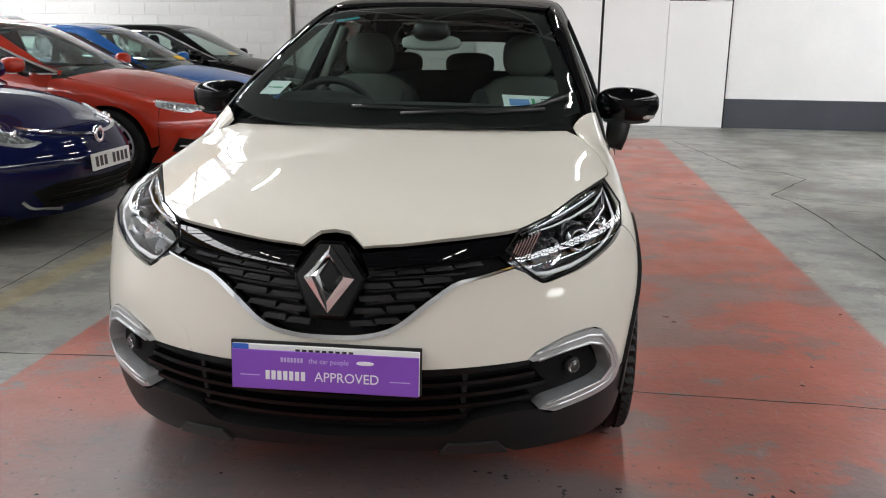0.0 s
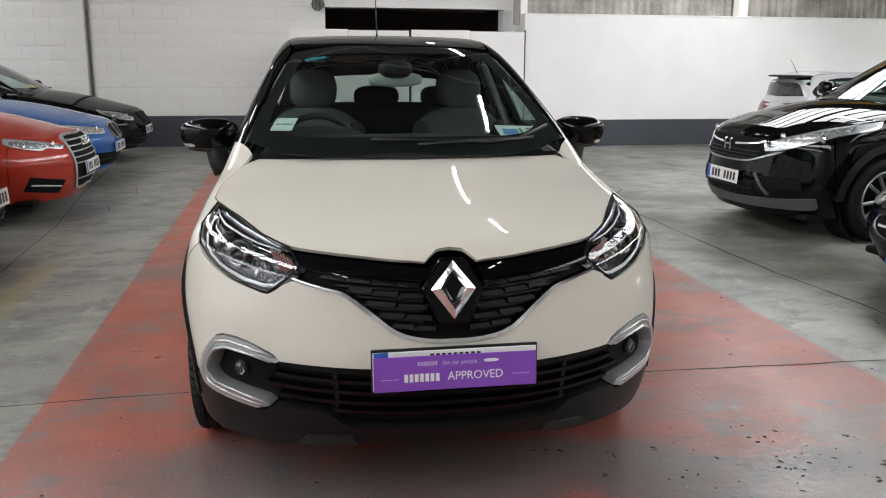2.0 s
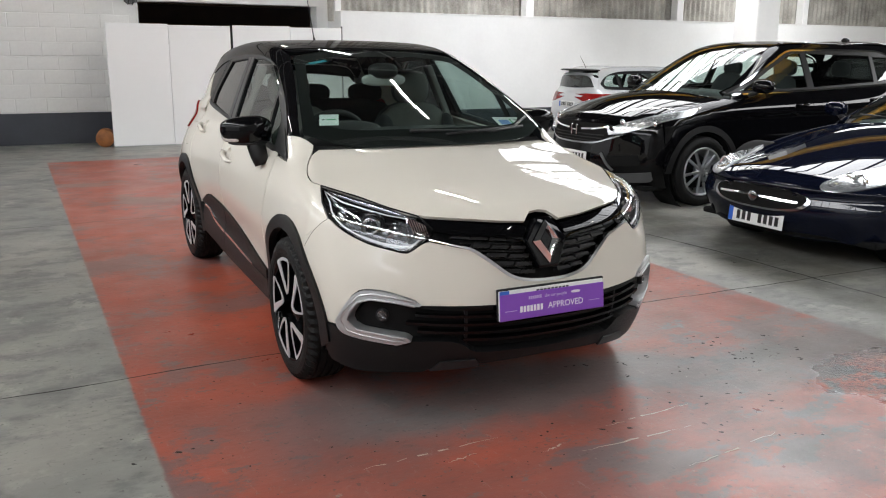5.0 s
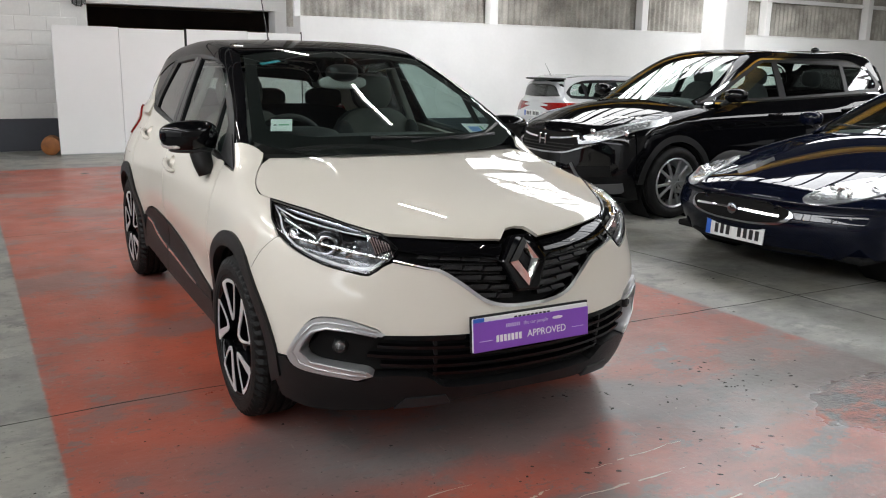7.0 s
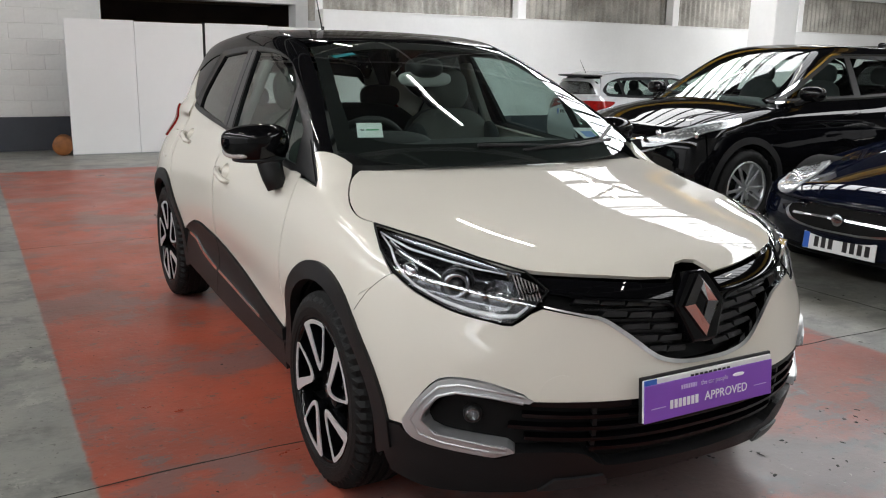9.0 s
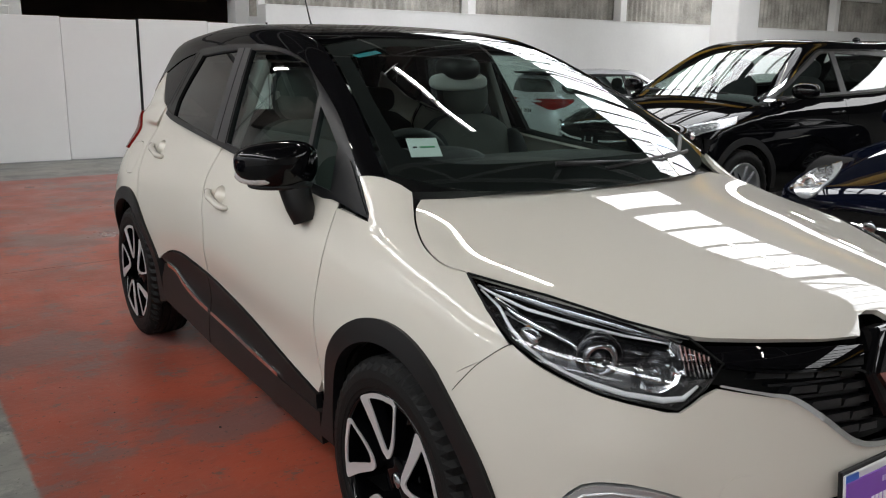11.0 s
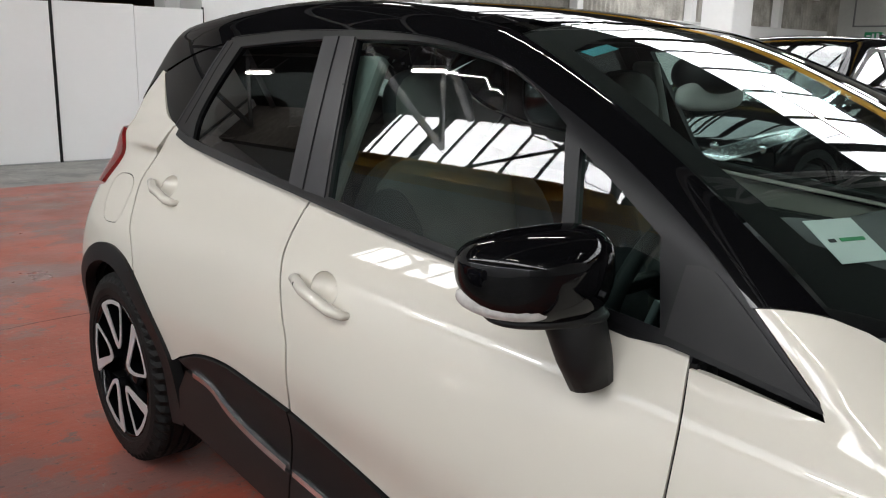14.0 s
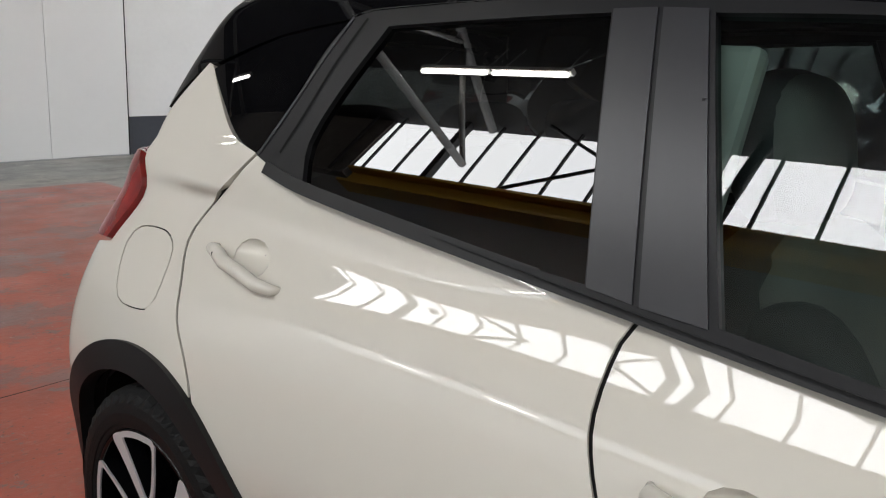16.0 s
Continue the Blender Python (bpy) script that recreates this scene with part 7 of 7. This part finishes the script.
        part("mirror_arm", mesh_of("mirror_arm", *tube([(-.05, 0, -.04), (-.10, -.01, -.075), (-.15, -.01, -.09)], [.03, .026, .02], 10)), BLACK_PLASTIC, mir)
        mir.matrix_basis = pose(s * (h + .07), d1 + .22, bf + .085, 0, 0, s * 10) @ Matrix.Diagonal((s, 1, 1, 1))
        for y in (d2 - .16, d3 - .10):
            x = on_side(y, float(bz(y)) - .14)[0]
            part("door_handle", mesh_of("door_handle", *tube([(-s * (x), y + .09, float(bz(y)) - .13), (-s * (x - .03), y + .06, float(bz(y)) - .135), (-s * (x - .034), y - .05, float(bz(y)) - .142), (-s * x, y - .09, float(bz(y)) - .145)], .013, 8)), paint, car)
    for spec, nm in ((grille, "grille"), (low, "lower_grille")):
        if spec:
            laid(nm, sheet(B, "cyl", both(spec["outline"]), .03, .004, .012), spec.get("mat", INNER_BLACK), car, "dark grille mesh")
            for z, half in spec.get("bars", ()):
                laid("grille_bar", sheet(B, "cyl", ribbon([(-half + 2 * half * i / 12, z + spec.get("bow", 0) * abs(-1 + i / 6)**2) for i in range(13)], spec.get("thick", .014)), .03, .012, .012), spec.get("bar_mat", BLACK_PLASTIC), car)
            if spec.get("rim"):
                pts = spec["outline"]
                line = [p[:2] for p in pts] + [(-p[0], p[1]) for p in reversed([q[:2] for q in pts[1:-1]])]
                laid("grille_rim", sheet(B, "cyl", [(*p,) for p in line], .025, .013, .014, holes=[[(p[0] * .94, p[1] + (.012 if p[1] < pts[0][1] - .02 else -.010)) for p in line]]), spec["rim"], car, "bright grille surround")
    if plate:
        hit = cast(B, np.array([(0, -.4, plate_z)]), np.array([(0, 1., 0)]), 1.5)[0]
        number_plate(car, pose(0, float(hit[1]) - .016, plate_z, -4, 0, 0), blue)
    if tail_lamp:
        for flip in (False, True):
            laid("tail_lamp", sheet(Wf, "rear", tail_lamp, .03, .010, .02, flip=flip), RED_LENS, car, "red tail lamp")
            laid("tail_lamp_side", sheet(Wf, "side", [(L - .10, .98), (L - .24, 1.0), (L - .52, .985), (L - .44, .92), (L - .28, .86), (L - .10, .84)], .03, .008, .02, flip=flip), RED_LENS, car)
        hit = cast(Wf, np.array([(0, L + 1., .78)]), np.array([(0, -1., 0)]), 2.0)[0]
        number_plate(car, pose(0, float(hit[1]) + .012, .78, 0, 0, 180), True)
        part("roof_spoiler", mesh_of("roof_spoiler", *ball(h - .30, .15, .022, (0, roof_end + .04, H - .075), 3.4)), BLACK_PLASTIC, car, "dark roof spoiler")
        part("aerial", mesh_of("aerial", *tube([(0, roof_end - .10, H - .03), (0, roof_end + .06, H + .22)], [.006, .002], 6)), BLACK_PLASTIC, car)
        part("rear_wiper", mesh_of("rear_wiper", *tube([(0, roof_end + .30, br + .06), (-.22, roof_end + .32, br + .04)], .008, 6)), BLACK_PLASTIC, car)
    for s in (-1, 1):
        st = new("front_seat")
        st.parent = car
        part("backrest", mesh_of("backrest", *ball(.24, .08, .32, (s * .37, top_y + .38, bf - .12), 3, 20, 12, (-14, 0, 0))), SEAT_DARK, st)
        part("headrest", mesh_of("headrest", *ball(.13, .05, .10, (s * .37, top_y + .48, bf + .25), 2.7, 20, 12)), SEAT_DARK, st)
        part("rear_headrest", mesh_of("rear_headrest", *ball(.12, .05, .09, (s * .37, ry - .15, bf + .24), 2.7, 20, 12)), SEAT_DARK, car)
    part("dashboard", mesh_of("dashboard", *ball(h - .2, .25, .14, (0, cowl + .35, bf - .10), 3.2)), DASH, car)
    part("cabin_floor", slab(-h + .18, h - .18, cowl + .1, L - .5, .4, .43), DASH, car)
    part("bulkhead", slab(-h + .2, h - .2, cowl + .02, cowl + .06, .4, hc - .1), INNER_BLACK, car)
    for a, b in ((.45, -.10), (-.02, -.52)):
        part("wiper", mesh_of("wiper", *tube([(a, cowl + .06 + .2 * a * a, hc + .03), (b, cowl + .08 + .2 * b * b, hc + .042)], .008, 6)), BLACK_PLASTIC, car)
    for s in (-1, 1):
        for cy in (fy, ry):
            alloy_wheel(car, s * (h - .115), cy, s, r, .205, spokes, wheel_mat)
    if details:
        details(car, fm)
    car.matrix_basis = at
    return car


def yellow_card(car, fm, x, y, z):
    part("price_card", box(.20, .10, .002, (x, y, z), 0, (24, 0, 0)), YELLOW_CARD, car, "yellow card on the dashboard")


FACE_EAST, FACE_WEST = 90, -90


def badge_disc(car, fm, z, rad, mat=CHROME):
    hit = cast(fm.body, np.array([(0, -.4, z)]), np.array([(0, 1., 0)]), 1.5)[0]
    v, f = revolve([(rad * .55, -.012), (rad * .8, -.016), (rad, -.010), (rad, .01), (rad * .55, .01)], 28, "y")
    part("badge", mesh_of("badge", [(a, b + float(hit[1]) - .012, c + z) for a, b, c in v], f), mat, car, "plain chrome badge ring")


def navy_details(car, fm):
    badge_disc(car, fm, .66, .062)
    for s in (False, True):
        laid("chrome_wing", sheet(fm.body, "cyl", ribbon([(-.06, .668), (-.25, .682), (-.42, .706), (-.52, .735)], .016), .02, .018, .014, flip=s), CHROME, car, "chrome nose strip")
        laid("fog_trim", sheet(fm.body, "cyl", ribbon([(-.40, .225), (-.50, .245), (-.60, .262), (-.66, .31)], .016), .02, .014, .014, flip=s), CHROME, car)


parked_car("navy_hatchback", "glossy navy blue hatchback with chrome nose, facing the aisle", NAVY, 4.33, 1.77, 1.475, 2.60, .95, .72, .97, .98, 1.85, (.95, 1.02), .317, pose(-2.41, 3.47, 0, 0, 0, FACE_EAST),
           lamp=[(-.50, .655, "c"), (-.62, .735), (-.75, .80, "c"), (-.80, .76), (-.74, .68), (-.60, .635)],
           grille=None, low=dict(outline=[(0, .40), (-.45, .41), (-.62, .36, "c"), (-.52, .25, "c"), (0, .24)], bars=((.37, .5), (.33, .52), (.29, .5)), thick=.010, bar_mat=GLOSS_BLACK), blue=False, plate_z=.50, details=navy_details)


def red_details(car, fm):
    for x in (-.09, -.03, .03, .09):
        hit = cast(fm.body, np.array([(x, -.4, .665)]), np.array([(0, 1., 0)]), 1.5)[0]
        v, f = revolve([(.032, -.006), (.040, -.010), (.044, .0), (.036, .006)], 24, "y", True)
        part("badge_ring", mesh_of("badge_ring", [(a + x, b + float(hit[1]) - .024, c + .665) for a, b, c in v], f), CHROME, car)
    for s in (False, True):
        laid("air_intake", sheet(fm.body, "cyl", [(-.50, .36, "c"), (-.78, .42, "c"), (-.80, .30, "c"), (-.52, .25, "c")], .03, .005, .014, flip=s), INNER_BLACK, car)
        laid("intake_strip", sheet(fm.body, "cyl", ribbon([(-.53, .315), (-.66, .335), (-.77, .352)], .012), .02, .013, .012, flip=s), CHROME, car)


parked_car("red_estate_car", "metallic orange-red estate car with chrome roof rails", RED_PAINT, 4.93, 1.874, 1.46, 2.91, .92, .74, .99, 1.25, 2.15, (.96, 1.02), .335, pose(-2.36, 6.03, 0, 0, 0, FACE_EAST),
           lamp=[(-.43, .655, "c"), (-.60, .700), (-.80, .745, "c"), (-.845, .70), (-.76, .655), (-.66, .632), (-.60, .648), (-.48, .628)],
           grille=dict(outline=[(0, .735), (-.36, .73, "c"), (-.40, .62), (-.32, .28, "c"), (0, .27)], bars=[(.69, .36), (.64, .38), (.59, .38), (.54, .37), (.49, .36), (.35, .32)], thick=.010, bar_mat=SATIN_SILVER, rim=SATIN_SILVER), plate_z=.44, rails=True, chrome_line=True, details=red_details, spokes=12)


def blue_details(car, fm):
    for s in (False, True):
        laid("kidney_grille", sheet(fm.body, "cyl", [(-.03, .665), (-.18, .66), (-.20, .60), (-.16, .53), (-.04, .53)], .02, .008, .02, flip=s), INNER_BLACK, car, "black rounded grille half")
        laid("kidney_rim", sheet(fm.body, "cyl", [(-.022, .675), (-.19, .67), (-.212, .60), (-.168, .52), (-.03, .52)], .015, .012, .016, flip=s, holes=[[(-.036, .66), (-.178, .655), (-.196, .60), (-.156, .535), (-.044, .535)]]), DARK_CHROME, car)
    yellow_card(car, fm, .1, 1.42, 1.03)


parked_car("blue_coupe", "bright metallic blue coupe with black grille, parked in a row", BLUE_PAINT, 4.43, 1.78, 1.42, 2.69, .82, .71, .955, 1.30, 2.12, (.93, .99), .325, pose(-2.50, 8.12, 0, 0, 0, FACE_EAST),
           lamp=[(-.34, .635, "c"), (-.55, .67), (-.74, .70, "c"), (-.76, .65), (-.62, .60), (-.38, .585)],
           low=dict(outline=[(0, .36), (-.55, .38, "c"), (-.60, .24, "c"), (0, .22)], bars=((.30, .5),)), plate_z=.42, details=blue_details)


def black_details(car, fm):
    laid("nose_grille", sheet(fm.body, "cyl", both([(0, .68), (-.30, .675, "c"), (-.24, .52, "c"), (0, .51)]), .03, .008, .014), INNER_BLACK, car)
    yellow_card(car, fm, -.25, 1.45, 1.04)


parked_car("black_saloon", "glossy black saloon car with chrome window line", GLOSS_BLACK, 4.6, 1.80, 1.44, 2.73, .85, .71, .97, 1.28, 2.1, (.94, 1.0), .325, pose(-2.55, 10.52, 0, 0, 0, FACE_EAST),
           lamp=[(-.45, .62, "c"), (-.60, .68), (-.78, .73, "c"), (-.80, .68), (-.66, .60), (-.48, .575)],
           low=dict(outline=[(0, .38), (-.5, .38, "c"), (-.62, .25, "c"), (0, .22)], bars=((.33, .5),)), plate_z=.43, chrome_line=True, details=black_details)


def suv_details(car, fm):
    hit = cast(fm.body, np.array([(0, -.4, .725)]), np.array([(0, 1., 0)]), 1.5)[0]
    y = float(hit[1]) - .022
    for bm in (box(.016, .02, .10, (-.042, y, .725), .004), box(.016, .02, .10, (.042, y, .725), .004), box(.074, .02, .016, (0, y, .725), .004)):
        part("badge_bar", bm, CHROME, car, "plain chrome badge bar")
    for s in (False, True):
        laid("grille_wing", sheet(fm.body, "cyl", ribbon([(-.10, .735), (-.28, .748), (-.44, .772)], .016), .02, .016, .014, flip=s), CHROME, car, "chrome grille wing")
        laid("grille_under", sheet(fm.body, "cyl", ribbon([(0, .60), (-.30, .612), (-.46, .66), (-.60, .715)], .016), .02, .016, .014, flip=s), DARK_CHROME, car, "chrome strip under the grille")
        laid("side_scoop", sheet(fm.body, "cyl", [(-.46, .50, "c"), (-.72, .52, "c"), (-.74, .42, "c"), (-.48, .40, "c")], .03, .006, .014, flip=s), INNER_BLACK, car)
        laid("bumper_strake", sheet(fm.body, "cyl", ribbon([(-.40, .52), (-.47, .42), (-.52, .36)], .022), .02, .014, .02, flip=s), VALANCE_GREY, car)
    laid("skid_plate", sheet(fm.body, "cyl", both([(0, .31), (-.55, .33), (-.80, .36, "c"), (-.78, .27), (-.5, .25), (0, .24)]), .03, .014, .04), VALANCE_GREY, car, "grey front skid plate")
    part("fin_aerial", mesh_of("fin_aerial", *ball(.02, .07, .03, (0, 3.9, 1.645), 2)), GLOSS_BLACK, car)


parked_car("black_suv", "glossy black SUV with chrome grille and silver wheels", GLOSS_BLACK, 4.60, 1.82, 1.62, 2.62, .94, .87, 1.10, 1.12, 2.02, (1.08, 1.17), .345, pose(3.20, 4.40, 0, 0, 0, FACE_WEST),
           lamp=[(-.42, .760, "c"), (-.56, .815), (-.72, .895), (-.835, .955, "c"), (-.868, .905), (-.83, .845), (-.72, .775), (-.56, .715), (-.45, .700, "c")],
           grille=dict(outline=[(0, .80), (-.44, .80, "c"), (-.50, .72), (-.34, .61, "c"), (0, .595)], bars=((.69, .40), (.66, .38), (.63, .36)), thick=.010),
           low=dict(outline=[(0, .44), (-.38, .44, "c"), (-.42, .34, "c"), (0, .33)], bars=((.39, .38),)), plate_z=.465, chrome_line=True, trim=BLACK_PLASTIC, details=suv_details, spokes=10)


def cat_details(car, fm):
    laid("grille_blade", sheet(fm.body, "cyl", ribbon([(-.36, .445), (-.18, .452), (0, .455), (.18, .452), (.36, .445)], .014), .02, .018, .014), CHROME, car, "chrome grille blade")
    hit = cast(fm.body, np.array([(0, -.4, .455)]), np.array([(0, 1., 0)]), 1.5)[0]
    part("badge", mesh_of("badge", *ball(.042, .014, .042, (0, float(hit[1]) - .024, .455))), DARK_CHROME, car, "plain round badge")
    for s in (-1, 1):
        m = pose(s * .60, .30, .62, 0, 0, s * 30)
        v, f = revolve([(.036, -.03), (.05, -.04), (.058, -.02), (.058, .03), (.03, .03)], 28, "y")
        hit = cast(fm.body, np.array([(s * .62, -.4, .615)]), np.array([(0, 1., 0)]), 1.5)[0]
        v = [Vector((a + s * .62, b * .5 + float(hit[1]) + .0, c + .615)) for a, b, c in v]
        part("lamp_ring", mesh_of("lamp_ring", v, f), CHROME, car)
        part("fog_lamp", mesh_of("fog_lamp", *ball(.04, .02, .04, (s * .66, .30, .36))), LENS, car)


parked_car("midnight_coupe", "low dark blue sports coupe with oval mesh grille", MIDNIGHT, 4.79, 1.89, 1.32, 2.75, .93, .62, .93, 1.62, 2.42, (.90, .96), .345, pose(2.97, 1.76, 0, 0, 0, FACE_WEST),
           lamp=[(-.455, .590), (-.49, .645), (-.58, .690), (-.70, .720), (-.80, .722), (-.83, .69), (-.78, .625), (-.68, .570), (-.56, .545), (-.48, .555)], nose_c=(.50, 2.5),
           grille=dict(outline=[(0, .535), (-.26, .530), (-.41, .49), (-.445, .450, "c"), (-.38, .40), (-.2, .375), (0, .372)], bars=(), rim=DARK_CHROME, mat=INNER_BLACK),
           low=dict(outline=[(0, .215), (-.5, .225), (-.60, .20, "c"), (0, .185)], bars=()), plate_z=.285, details=cat_details)

parked_car("silver_hatchback", "silver hatchback seen from behind beside a white wall", SILVER_PAINT, 4.38, 1.77, 1.52, 2.70, .87, .76, 1.0, 1.02, 1.92, (1.0, 1.08), .32, pose(6.45 + 4.38 * .84, 9.2, 0, 0, 0, FACE_EAST) @ Matrix.Scale(.84, 4),
           lamp=[(-.45, .70, "c"), (-.60, .76), (-.78, .84, "c"), (-.78, .78), (-.60, .68)], plate=False, tail_lamp=[(-.40, .90, "c"), (-.58, .93), (-.76, .97, "c"), (-.80, .90), (-.72, .82), (-.55, .82)])
